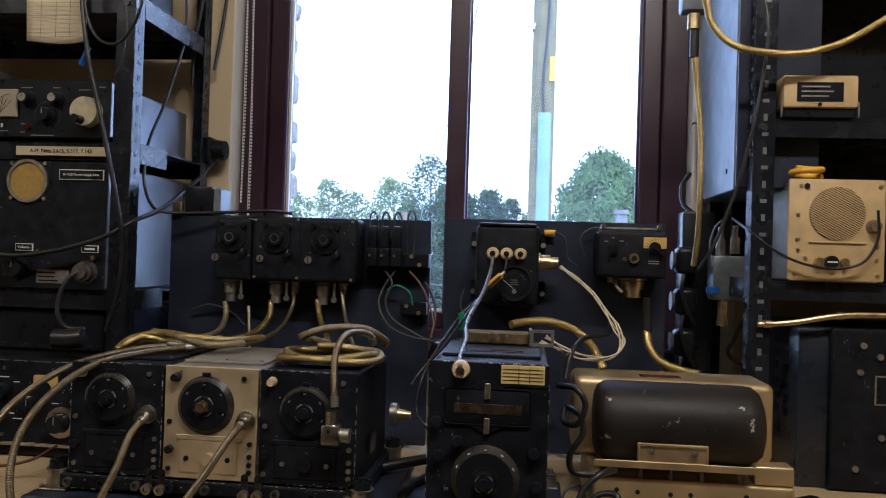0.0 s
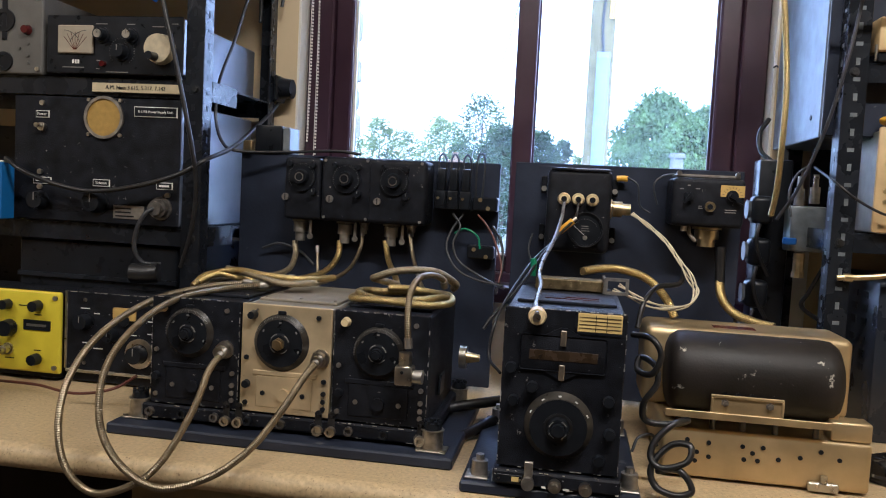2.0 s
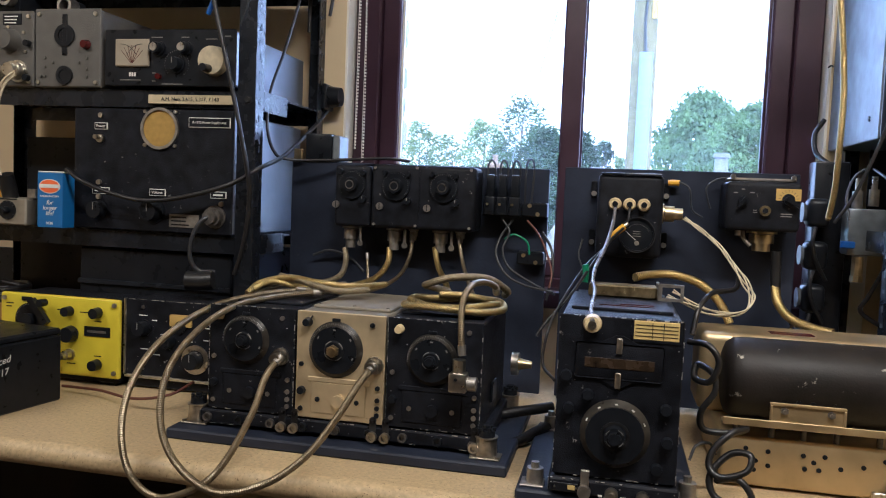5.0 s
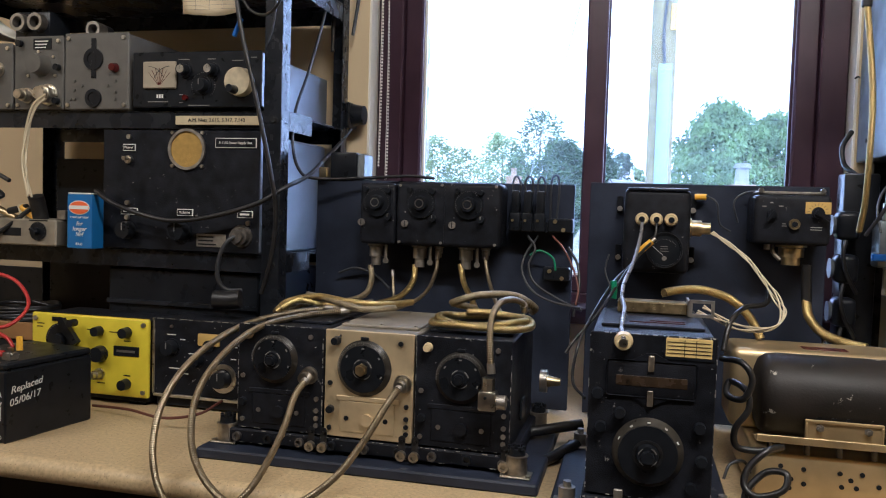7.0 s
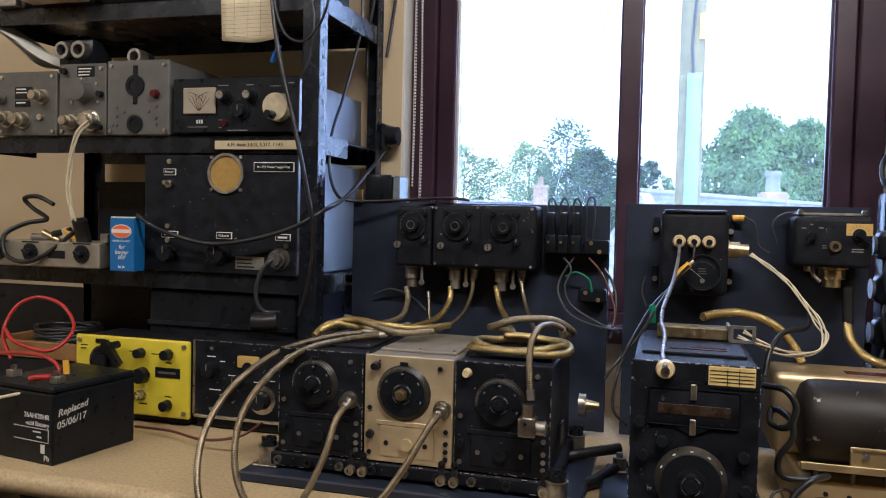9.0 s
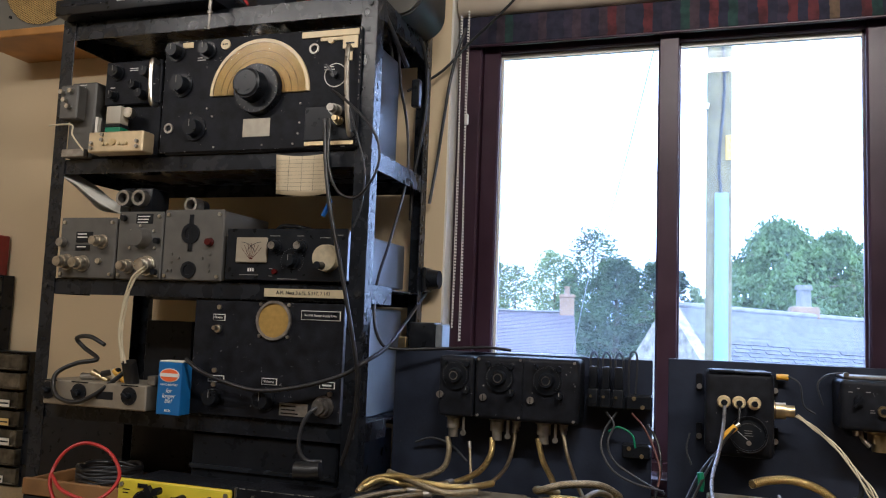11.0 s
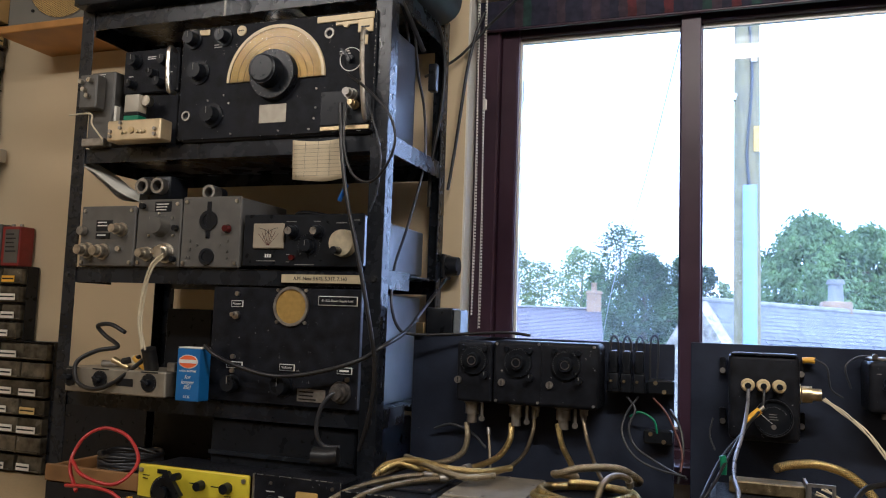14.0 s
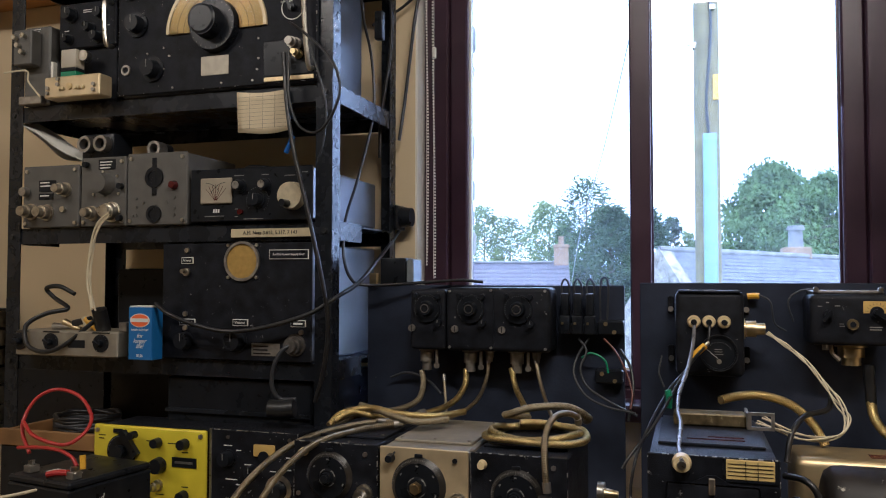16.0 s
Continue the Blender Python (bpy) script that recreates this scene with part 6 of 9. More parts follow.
part("slide", bx(B(), -1.266, -1.254, fy - 0.003, fy, 1.456, 1.544, 0.001), "black_smooth", g3)
cyl(b := B(), (-1.206, fy - 0.007, 1.478), 0.011, 0.012, "y", 20, 0.008)
part("lamp", b, "maroon", g3, "dark red indicator lamp")
screws(b := B(), fy, [(-1.31, 1.45), (-1.31, 1.43), (-1.31, 1.41), (-1.205, 1.45), (-1.205, 1.425), (-1.205, 1.41), (-1.29, 1.44), (-1.225, 1.44), (-1.32, 1.39 + 0.02)], 0.0035)
part("screws", b, "grey", g3)["kind"] = "stuff"
hp = thing("socket_adaptor", (-1.456, 1.6, 1.553), "dark twin socket adaptor standing on a grey unit", "adaptor")
part("body", bx(B(), -1.505, -1.408, 1.55, 1.62, 1.5535, 1.618, 0.006, 2), "black_smooth", hp)
for x in (-1.480, -1.433):
    ring(b := B(), (x, 1.540, 1.590), 0.013, 0.020, 0.022, "y", 26)
    part("collar", b, "dull_steel", hp)
hp2 = thing("socket_adaptor", (-1.300, 1.6, 1.557), "small round socket adaptor standing on a grey unit", "adaptor")
ring(b := B(), (-1.302, 1.575, 1.576), 0.012, 0.0185, 0.030, "y", 26)
part("collar", b, "dull_steel", hp2)
cyl(b := B(), (-1.302, 1.60, 1.576), 0.0175, 0.03, "y", 24)
part("body", b, "black_smooth", hp2)

M["knobface"] = mat("spun_pale_brass", (0.66, 0.58, 0.40), 0.32, metal=0.55, var=0.15, scale=50)
# cream card darkened: the shade on the meter is put into its colour
M["meter_card"] = mat("shaded_meter_card", (0.31, 0.27, 0.20), 0.6, var=0.08, scale=30)
tn = thing("aerial_tuner", (-1.015, 1.62, S2), "black aerial tuner with a cross-needle meter and three knobs", "aerial tuner")
part("case", bx(B(), -1.166, -0.862, fy + 0.004, 1.875, S2 + 0.008, 1.508, 0.003), "case", tn, "blue-grey metal case")
part("front_plate", bx(B(), -1.168, -0.860, fy - 0.002, fy + 0.003, S2 + 0.006, 1.510, 0.002), "black_smooth", tn)
for x in (-1.14, -0.89):
    for y in (1.55, 1.76):
        cyl(b := B(), (x, y, S2 + 0.004), 0.009, 0.008, "z", 12)
        part("foot", b, "black_smooth", tn)
mt = part("meter", bx(B(), -1.139, -1.058, fy - 0.008, fy - 0.002, 1.431, 1.489, 0.002), "meter_card", tn, "cream meter face with red and black arcs")
b = B()
for k in range(7):
    a = radians(-42 + 14 * k)
    bmesh.ops.create_cube(b, size=1, matrix=Matrix.Translation((-1.098, fy - 0.0084, 1.436)) @ Matrix.Rotation(a, 4, "Y") @ Matrix.Translation((0, 0, 0.021)) @ Matrix.Diagonal((0.0009, 0.0004, 0.036, 1)))
part("red_lines", b, "maroon", mt)
b = B()
for cx, s in ((-1.125, 1), (-1.072, -1)):
    for k in range(9):
        a = radians(s * (5 + 7 * k))
        bmesh.ops.create_cube(b, size=1, matrix=Matrix.Translation((cx, fy - 0.0086, 1.436)) @ Matrix.Rotation(a, 4, "Y") @ Matrix.Translation((0, 0, 0.042)) @ Matrix.Diagonal((0.005, 0.0004, 0.0010, 1)))
part("black_arcs", b, "black_smooth", mt)
for x, z in ((-1.039, 1.470), (-0.975, 1.470)):
    k = knob(tn, (x, fy - 0.002, z), 0.013, 0.016, "black_smooth", skirt=0.016)
    cyl(b := B(), (x, fy - 0.0225, z), 0.0085, 0.002, "y", 18)
    part("cap", b, "steel", k, "bright knob cap")
k = knob(tn, (-0.995, fy - 0.002, 1.437), 0.015, 0.016, "black_smooth", skirt=0.019)
scale_ring(tn, (-0.995, fy - 0.0024, 1.437), 0.029, 26, -140, 140)
cyl(b := B(), (-0.906, fy - 0.012, 1.443), 0.031, 0.020, "y", 40, 0.029)
k = part("roller_knob", b, "knobface", tn, "large pale brass-faced crank knob")
cyl(b := B(), (-0.911, fy - 0.034, 1.425), 0.009, 0.024, "y", 18, 0.008)
part("crank", b, "black_smooth", k)
cyl(b := B(), (-1.036, fy - 0.006, 1.411), 0.006, 0.008, "y", 14)
part("push_button", b, "maroon", tn)
b = B()
for x, z, w in ((-1.055, 1.494, 0.026), (-0.985, 1.494, 0.018), (-0.928, 1.490, 0.026), (-1.13, 1.404, 0.050), (-1.052, 1.419, 0.008), (-1.052, 1.402, 0.008), (-1.03, 1.396, 0.05), (-0.885, 1.496, 0.014)):
    bx(b, x, x + w, fy - 0.0026, fy - 0.002, z - 0.0016, z)
part("print", b, "engrave", tn)
b = B()
for k in range(3):
    bx(b, -1.108 + k * 0.006, -1.104 + k * 0.006, fy - 0.0026, fy - 0.002, 1.411, 1.419)
part("maker_mark", b, "white", tn)
tn.location.x += 0.008
# coiled black lead lying behind the tuner
wire("lead_coil", [(-1.15, 1.70, 1.512), (-1.10, 1.66, 1.535), (-1.04, 1.70, 1.53), (-1.07, 1.76, 1.515), (-1.14, 1.73, 1.535), (-1.11, 1.67, 1.515), (-1.05, 1.68, 1.513)], 0.005, "cable", "loose coil of black lead on the tuner", "cable")
# netting label on the shelf edge
M["tan_label"] = mat("yellowed_label", (0.50, 0.43, 0.27), 0.7, var=0.08, scale=40)
lbm = thing("shelf_label", (-0.958, fy, 1.352), "cream typed label stuck on the shelf edge", "label")
part("strip", bx(B(), -1.057, -0.860, fy + 0.0035, fy + 0.0115, 1.3545, 1.3735, 0.0005), "tan_label", lbm)
part("lettering", text_mesh("A.M. Nets 3.615, 5.317, 7.143", 0.0112, (-0.958, fy + 0.0030, 1.364)), "black_smooth", lbm)

# ---- lower bay: power supply, resistance box, battery carton ----
ps = thing("power_supply", (-1.04, 1.62, S3), "black power supply with a gauze speaker opening", "power supply")
part("case", bx(B(), -1.236, -0.862, fy + 0.008, 1.875, S3 + 0.001, 1.338, 0.004), "case", ps, "blue-grey metal case")
part("front_plate", bx(B(), -1.240, -0.860, fy, fy + 0.007, S3 + 0.002, 1.342, 0.002), "black", ps)
cyl(b := B(), (-1.030, fy - 0.001, 1.301), 0.039, 0.003, "y", 40)
q = part("gauze", b, "grille", ps, "golden speaker gauze")
ring(b := B(), (-1.030, fy - 0.003, 1.301), 0.0385, 0.0445, 0.006, "y", 40)
part("gauze_ring", b, "dull_steel", ps)
for dx, dz in ((-0.036, 0.036), (0.036, 0.036), (-0.036, -0.036), (0.036, -0.036)):
    cyl(b := B(), (-1.030 + dx, fy - 0.002, 1.301 + dz), 0.004, 0.004, "y", 10)
    part("screw", b, "steel", ps)
def engraved(parent, x0, x1, z0, z1, words, size):
    p = part("name_plate", bx(B(), x0, x1, fy - 0.003, fy, z0, z1, 0.0004), "white", parent, "engraved black name plate with a white edge")
    q = part("plate_face", bx(B(), x0 + 0.0016, x1 - 0.0016, fy - 0.0036, fy - 0.003, z0 + 0.0016, z1 - 0.0016), "black_smooth", p)
    if words:
        part("lettering", text_mesh(words, size, ((x0 + x1) / 2, fy - 0.0040, (z0 + z1) / 2), depth=0.0003), "white", p)
    else:
        part("print", bx(B(), x0 + 0.007, x1 - 0.007, fy - 0.0042, fy - 0.0036, (z0 + z1) / 2 - 0.002, (z0 + z1) / 2 + 0.002), "white", p)


engraved(ps, -0.962, -0.866, 1.305, 1.326, "R-1155 Power Supply Unit", 0.0072)
engraved(ps, -1.188, -1.157, 1.296, 1.311, "Power", 0.0085)
engraved(ps, -1.192, -1.150, 1.156, 1.171, "", 0)
engraved(ps, -1.052, -1.014, 1.157, 1.172, "Volume", 0.0085)
engraved(ps, -0.908, -0.872, 1.157, 1.172, "", 0)
for x, z in ((-1.173, 1.327), (-1.176, 1.182), (-1.176, 1.150), (-0.882, 1.146)):
    cyl(b := B(), (x, fy - 0.003, z), 0.0055, 0.006, "y", 12)
    part("terminal", b, "steel", ps)
cyl(b := B(), (-1.173, fy - 0.004, 1.277), 0.009, 0.008, "y", 14)
cyl(b, (-1.173, fy - 0.014, 1.279), 0.0035, 0.018, "y", 10, 0.005)
part("toggle_switch", b, "steel", ps)
knob(ps, (-1.173, fy, 1.122), 0.020, 0.022, "black_smooth")
knob(ps, (-1.042, fy, 1.124), 0.022, 0.024, "black_smooth", skirt=0.026)
p = part("maker_plate", bx(B(), -1.005, -0.935, fy - 0.0015, fy, 1.092, 1.120, 0.0004), "dull_steel", ps, "dull worn maker's plate")
bars(b := B(), -1.0, fy - 0.0016, 1.115, 0.05, 3, 0.008, 0.003)
part("print", b, "black_smooth", p)
plug(ps, (-0.897, fy, 1.118), 0.018, 0.026, "y", "worn_steel")

ps.location.x += 0.006
rb = thing("resistance_box", (-1.49, 1.53, S3), "dull aluminium resistance box with three pointer dials", "resistance box")
part("case", bx(B(), -1.628, -1.330, 1.480, 1.62, S3 + 0.001, 1.138, 0.003), "alu_dull", rb)
for x in (-1.612, -1.520, -1.376):
    cyl(b := B(), (x, 1.4785, 1.112), 0.021, 0.003, "y", 28)
    q = part("dial_plate", b, "black_smooth", rb)
    scale_ring(q, (x, 1.4766, 1.112), 0.020, 12)
    pointer(rb, x, 1.4770, 1.112, -60, 0.012)
    part("dial_label", bx(B(), x - 0.024, x + 0.024, 1.4788, 1.480, 1.1345, 1.1375), "black_smooth", rb)
part("plate", bx(B(), -1.470, -1.422, 1.4790, 1.480, 1.100, 1.118), "black_smooth", rb)
tube(b := B(), [(-1.395, 1.51, 1.139), (-1.393, 1.50, 1.165), (-1.392, 1.49, 1.19)], 0.017, 12, 4)
solid("rubber_plug", b, "cable", (-1.395, 1.51, 1.139), "fat black rubber plug standing on the resistance box", "plug")
wire("black_lead", [(-1.41, 1.50, 1.165), (-1.47, 1.475, 1.110), (-1.52, 1.462, 1.090), (-1.575, 1.465, 1.105), (-1.590, 1.475, 1.150), (-1.555, 1.50, 1.178), (-1.51, 1.52, 1.19), (-1.57, 1.54, 1.215), (-1.585, 1.53, 1.238), (-1.545, 1.53, 1.243), (-1.50, 1.53, 1.225)], 0.0055, "cable", "black lead looping in front of the resistance box", "cable")
cl = thing("test_clip_cluster", (-1.48, 1.53, 1.139), "brass clips and terminals piled on the resistance box", "clips")
for k, (x, z, a) in enumerate(((-1.50, 1.148, 20), (-1.47, 1.160, -15), (-1.44, 1.150, 35), (-1.53, 1.146, 0), (-1.455, 1.146, 70))):
    b = B()
    bmesh.ops.create_cone(b, cap_ends=True, segments=12, radius1=0.009, radius2=0.006, depth=0.05, matrix=Matrix.Translation((x, 1.525, z)) @ Matrix.Rotation(radians(90 + a), 4, "Y"))
    part("clip", b, ("brass", "cable", "yellow_p", "dull_steel", "wire_white")[k], cl)
part("panel", bx(B(), -1.515, -1.372, 1.70, 1.715, S3 + 0.001, 1.288, 0.002), "black_smooth", thing("standing_board", (-1.44, 1.70, S3), "plain black panel standing at the back of the shelf", "panel"))
part("back_sheet", bx(B(), -1.34, -1.25, 1.75, 1.76, S3 + 0.001, 1.33, 0.002), "case", thing("sheet_metal_offcut", (-1.295, 1.75, S3), "grey metal panel leaning at the back of the shelf", "panel"))
part("stub", bx(B(), -1.345, -1.322, 1.50, 1.53, 1.1385, 1.160, 0.002), "dull_steel", thing("terminal_post", (-1.333, 1.51, 1.139), "small grey terminal block on the box end", "terminal block"))

ev = thing("battery_carton", (-1.255, 1.47, S3), "blue printed radio battery carton with an orange oval", "carton")
part("carton", bx(B(), -1.286, -1.224, 1.462, 1.502, S3 + 0.001, 1.197, 0.0012), "blue", ev)
b = B()
cyl(b, (0, 0, 0), 1.0, 1.0, "y", 36)
bmesh.ops.transform(b, verts=b.verts, matrix=Matrix.Translation((-1.255, 1.4614, 1.168)) @ Matrix.Diagonal((0.0262, 0.0008, 0.0155, 1)))
part("white_oval", b, "white", ev)
b = B()
cyl(b, (0, 0, 0), 1.0, 1.0, "y", 36)
bmesh.ops.transform(b, verts=b.verts, matrix=Matrix.Translation((-1.255, 1.4606, 1.168)) @ Matrix.Diagonal((0.0242, 0.0008, 0.0138, 1)))
part("orange_oval", b, "orange", ev)
part("brand_bar", bx(B(), -1.279, -1.231, 1.4596, 1.4602, 1.1645, 1.1725), "white", ev)
part("lettering", text_mesh("RADIO BATTERY", 0.0062, (-1.255, 1.4616, 1.1465), depth=0.0003), "white", ev)
for k, w in enumerate(("for", "longer", "life!")):
    part("lettering", text_mesh(w, 0.0135, (-1.255, 1.4616, 1.133 - 0.0115 * k), depth=0.0003, lean=0.25), "white", ev)
part("lettering", text_mesh("B136", 0.0085, (-1.255, 1.4616, 1.0885), depth=0.0003), "white", ev)
part("flap", bx(B(), -1.286, -1.224, 1.464, 1.500, 1.1972, 1.2005, 0.001), "paper", ev)

# adaptor brick, mains plug and small box on the rack's side
ab = thing("adaptor_brick", (-0.79, 1.74, 1.86), "black in-line adaptor hanging on its lead", "adaptor")
part("body", bx(B(), -0.800, -0.778, 1.728, 1.75, 1.845, 1.915, 0.004, 2), "black_smooth", ab)
mp = thing("mains_plug", (-0.785, 1.925, 1.42), "black round mains plug on the rack post", "plug")
cyl(b := B(), (-0.782, 1.915, 1.424), 0.028, 0.030, "x", 24, 0.024)
part("body", b, "black_smooth", mp)
part("socket", bx(B(), -0.808, -0.797, 1.885, 1.945, 1.39, 1.455, 0.003), "black_smooth", mp)
sb = thing("clear_relay_box", (-0.70, 1.70, 1.2485), "small black box with a clear end on the board", "box")
part("body", bx(B(), -0.752, -0.690, 1.655, 1.72, 1.2485, 1.310, 0.004, 2), "black_smooth", sb)
part("clear_end", bx(B(), -0.689, -0.672, 1.657, 1.718, 1.2485, 1.307, 0.003), "sheet", sb, "clear plastic end cap")
part("terminal", bx(B(), -0.775, -0.755, 1.645, 1.66, 1.2485, 1.275, 0.002), "brass", sb)
b = B()
tube(b, [(-0.903, 1.485, 1.535), (-0.893, 1.482, 1.552), (-0.883, 1.478, 1.568)], 0.0052, 10, 4)
solid("blue_plug", b, "bluewire", (-0.893, 1.482, 1.55), "blue plastic plug on a thin lead", "plug")

# ---- under the rack: black cabinet and wooden tray ----
cb = thing("black_cabinet", (-1.2, 1.65, DZ), "glossy black equipment cabinet under the lowest shelf", "cabinet")
part("body", bx(B(), -1.235, -0.862, 1.535, 1.86, DZ, 1.036, 0.004), "black_smooth", cb)
part("rear_wing", bx(B(), -1.60, -1.2355, 1.775, 1.86, DZ, 1.036, 0.004), "black_smooth", cb)
part("top_rail", bx(B(), -1.235, -0.862, 1.528, 1.534, 0.955, 0.965, 0.001), "rack", cb)
wire("black_bung", [(-0.93, 1.47, 0.985), (-0.90, 1.475, 0.985), (-0.875, 1.48, 0.988)], 0.020, "cable", "fat black rubber plug lying on the receiver", "plug")
M["tray"] = mat("worn_pine", (0.20, 0.105, 0.035), 0.6, var=0.3, scale=12, bump=0.15)
lb0 = thing("low_black_box", (-1.48, 1.6, DZ), "plain black box under the pine tray", "box")
part("body", bx(B(), -1.62, -1.345, 1.436, 1.75, DZ, 0.8735, 0.003), "black_smooth", lb0)
tr = thing("wooden_tray", (-1.47, 1.5, 0.874), "worn pine tray holding dark coils of lead", "tray")
part("front", bx(B(), -1.62, -1.345, 1.432, 1.444, 0.874, 0.912, 0.002), "tray", tr)
part("side", bx(B(), -1.62, -1.608, 1.4445, 1.75, 0.874, 0.908, 0.002), "tray", tr)
part("side", bx(B(), -1.357, -1.345, 1.4445, 1.75, 0.874, 0.908, 0.002), "tray", tr)
part("bottom", bx(B(), -1.607, -1.358, 1.4445, 1.75, 0.874, 0.880), "tray", tr)
for k in range(3):
    wire("lead_coil", [(-1.48 + 0.075 * math.cos(a * 0.9 + k), 1.56 + 0.07 * math.sin(a * 0.9 + k), 0.898 + 0.014 * k + 0.006 * math.sin(a * 2.3)) for a in range(15)], 0.0055, "cable" if k != 1 else "cable_grey", "coil of dark lead in the wooden tray", "cable", "coils in the tray")
# ---- front left of the bench: yellow unit, black receiver, battery ----
yl = thing("yellow_test_set", (-1.195, 1.5, DZ), "bright yellow enamelled field set with black knobs", "field set")
part("case", bx(B(), -1.335, -1.058, 1.432, 1.56, DZ + 0.006, 0.936, 0.006, 2), "black", yl)
part("front_plate", bx(B(), -1.340, -1.052, 1.420, 1.431, DZ + 0.018, 0.940, 0.005, 3), "yellow", yl)
edge_chips(yl, -1.337, -1.055, 1.4215, DZ + 0.021, 0.937, 13, 50)["label"] = "chips in the yellow enamel"
cyl(b := B(), (-1.262, 1.417, 0.885), 0.036, 0.006, "y", 32)
q = part("dial", b, "black_smooth", yl)
scale_ring(q, (-1.262, 1.4136, 0.885), 0.034, 30, -90, 90)
part("dial_window", bx(B(), -1.285, -1.26, 1.4165, 1.4195, 0.924, 0.933, 0.0005), "black_smooth", yl)
b = B()
bmesh.ops.create_cube(b, size=1, matrix=Matrix.Translation((-1.235, 1.408, 0.905)) @ Matrix.Rotation(radians(-38), 4, "Y") @ Matrix.Diagonal((0.014, 0.012, 0.062, 1)))
cyl(b, (-1.262, 1.408, 0.885), 0.014, 0.014, "y", 18)
cyl(b, (-1.218, 1.396, 0.926), 0.008, 0.018, "y", 14)
part("crank_arm", b, "black_smooth", yl)
for x, z, r in ((-1.167, 0.910, 0.011), (-1.100, 0.911, 0.012), (-1.163, 0.862, 0.018), (-1.101, 0.802, 0.012)):
    knob(yl, (x, 1.420, z), r, 0.018, "black_smooth", mark=False)
plug(yl, (-1.168, 1.420, 0.818), 0.009, 0.026, "y", "steel")
p = part("name_plate", bx(B(), -1.134, -1.073, 1.4180, 1.420, 0.860, 0.881, 0.0005), "black_smooth", yl)
part("print", bx(B(), -1.126, -1.082, 1.4172, 1.4179, 0.868, 0.873), "dull_steel", p)
b = B()
for x, z, w in ((-1.325, 0.918, 0.018), (-1.325, 0.911, 0.014), (-1.20, 0.912, 0.016), (-1.145, 0.910, 0.02), (-1.11, 0.893, 0.016), (-1.11, 0.820, 0.016), (-1.175, 0.80, 0.02)):
    bx(b, x, x + w, 1.4193, 1.420, z - 0.002, z)
part("print", b, "black_smooth", yl)
for x in (-1.328, -1.063):
    for z in (0.928, 0.786):
        cyl(b := B(), (x, 1.418, z), 0.005, 0.004, "y", 10)
        part("screw", b, "dull_steel", yl)
for x in (-1.30, -1.09):
    part("foot", bx(B(), x - 0.02, x + 0.02, 1.44, 1.55, DZ, DZ + 0.0055), "black_smooth", yl)

br = thing("black_communications_set", (-0.945, 1.5, DZ), "worn black receiver with a cream meter and chipped edges", "radio receiver")
part("case", bx(B(), -1.046, -0.842, 1.440, 1.56, DZ + 0.004, 0.942, 0.003), "black", br)
part("front_plate", bx(B(), -1.046, -0.842, 1.432, 1.4395, DZ + 0.030, 0.944, 0.002), "black", br)
edge_chips(br, -1.046, -0.842, 1.432, DZ + 0.030, 0.944, 8, 120, 0.02)
for a in ((-1.047, -0.841, DZ + 0.024, DZ + 0.0295), ):
    part("edge_strip", bx(B(), a[0], a[1], 1.430, 1.4395, a[2], a[3], 0.001), "steel", br)
part("edge_strip", bx(B(), -1.0495, -1.0465, 1.430, 1.440, DZ + 0.03, 0.944, 0.0008), "steel", br)
mt = part("meter", bx(B(), -0.943, -0.893, 1.4285, 1.432, 0.893, 0.918, 0.003, 2), "dial", br, "cream meter face")
cyl(b := B(), (-0.918, 1.4275, 0.893), 0.012, 0.003, "y", 20)
part("meter_boss", b, "black_smooth", mt)
knob(br, (-1.003, 1.432, 0.885), 0.016, 0.02, "black_smooth", skirt=0.018)
knob(br, (-0.942, 1.432, 0.862), 0.014, 0.02, "black_smooth")
ring(b := B(), (-0.884, 1.430, 0.828), 0.020, 0.030, 0.004, "y", 32)
q = part("dial_ring", b, "steel", br)
knob(br, (-0.884, 1.432, 0.828), 0.019, 0.022, "black_smooth")
b = B()
for x, z, w in ((-1.015, 0.912, 0.02), (-0.985, 0.903, 0.012), (-0.965, 0.875, 0.018), (-1.01, 0.842, 0.028), (-0.985, 0.832, 0.02), (-0.868, 0.895, 0.014), (-0.868, 0.870, 0.012), (-0.905, 0.865, 0.014)):
    bx(b, x, x + w, 1.4313, 1.432, z - 0.002, z)
part("print", b, "white", br)
for x, z in ((-1.005, 0.928), (-1.005, 0.800), (-0.86, 0.930)):
    cyl(b := B(), (x, 1.431, z), 0.004, 0.003, "y", 10)
    part("screw", b, "steel", br)

bt = thing("lead_acid_battery", (-1.129, 1.121, DZ), "black sealed lead-acid battery with handwriting on its side", "battery", turn=-8.6)
def lb(*a, **k):
    return bx(B(), *a, **k)


part("case", lb(-0.168, 0, 0, 0.190, 0, 0.128, bev=0.003), "black_smooth", bt)
part("lid", lb(-0.168, 0, 0, 0.190, 0.1285, 0.142, bev=0.004), "black_smooth", bt)
for x, y in ((-0.025, 0.030), (-0.14, 0.030)):
    q = part("terminal", lb(x - 0.010, x + 0.010, y - 0.010, y + 0.010, 0.1425, 0.156, bev=0.001), "dull_steel", bt)
    cyl(b := B(), (x, y, 0.160), 0.006, 0.008, "z", 6)
    part("bolt", b, "steel", q)
tm = text_mesh("Replaced", 0.018, (0, 0, 0), depth=0.0003, align="LEFT", turn=8, lean=0.3)
bmesh.ops.transform(tm, verts=tm.verts, matrix=Matrix.Translation((0.0006, 0.010, 0.092)) @ Matrix.Rotation(radians(90), 4, "Z"))
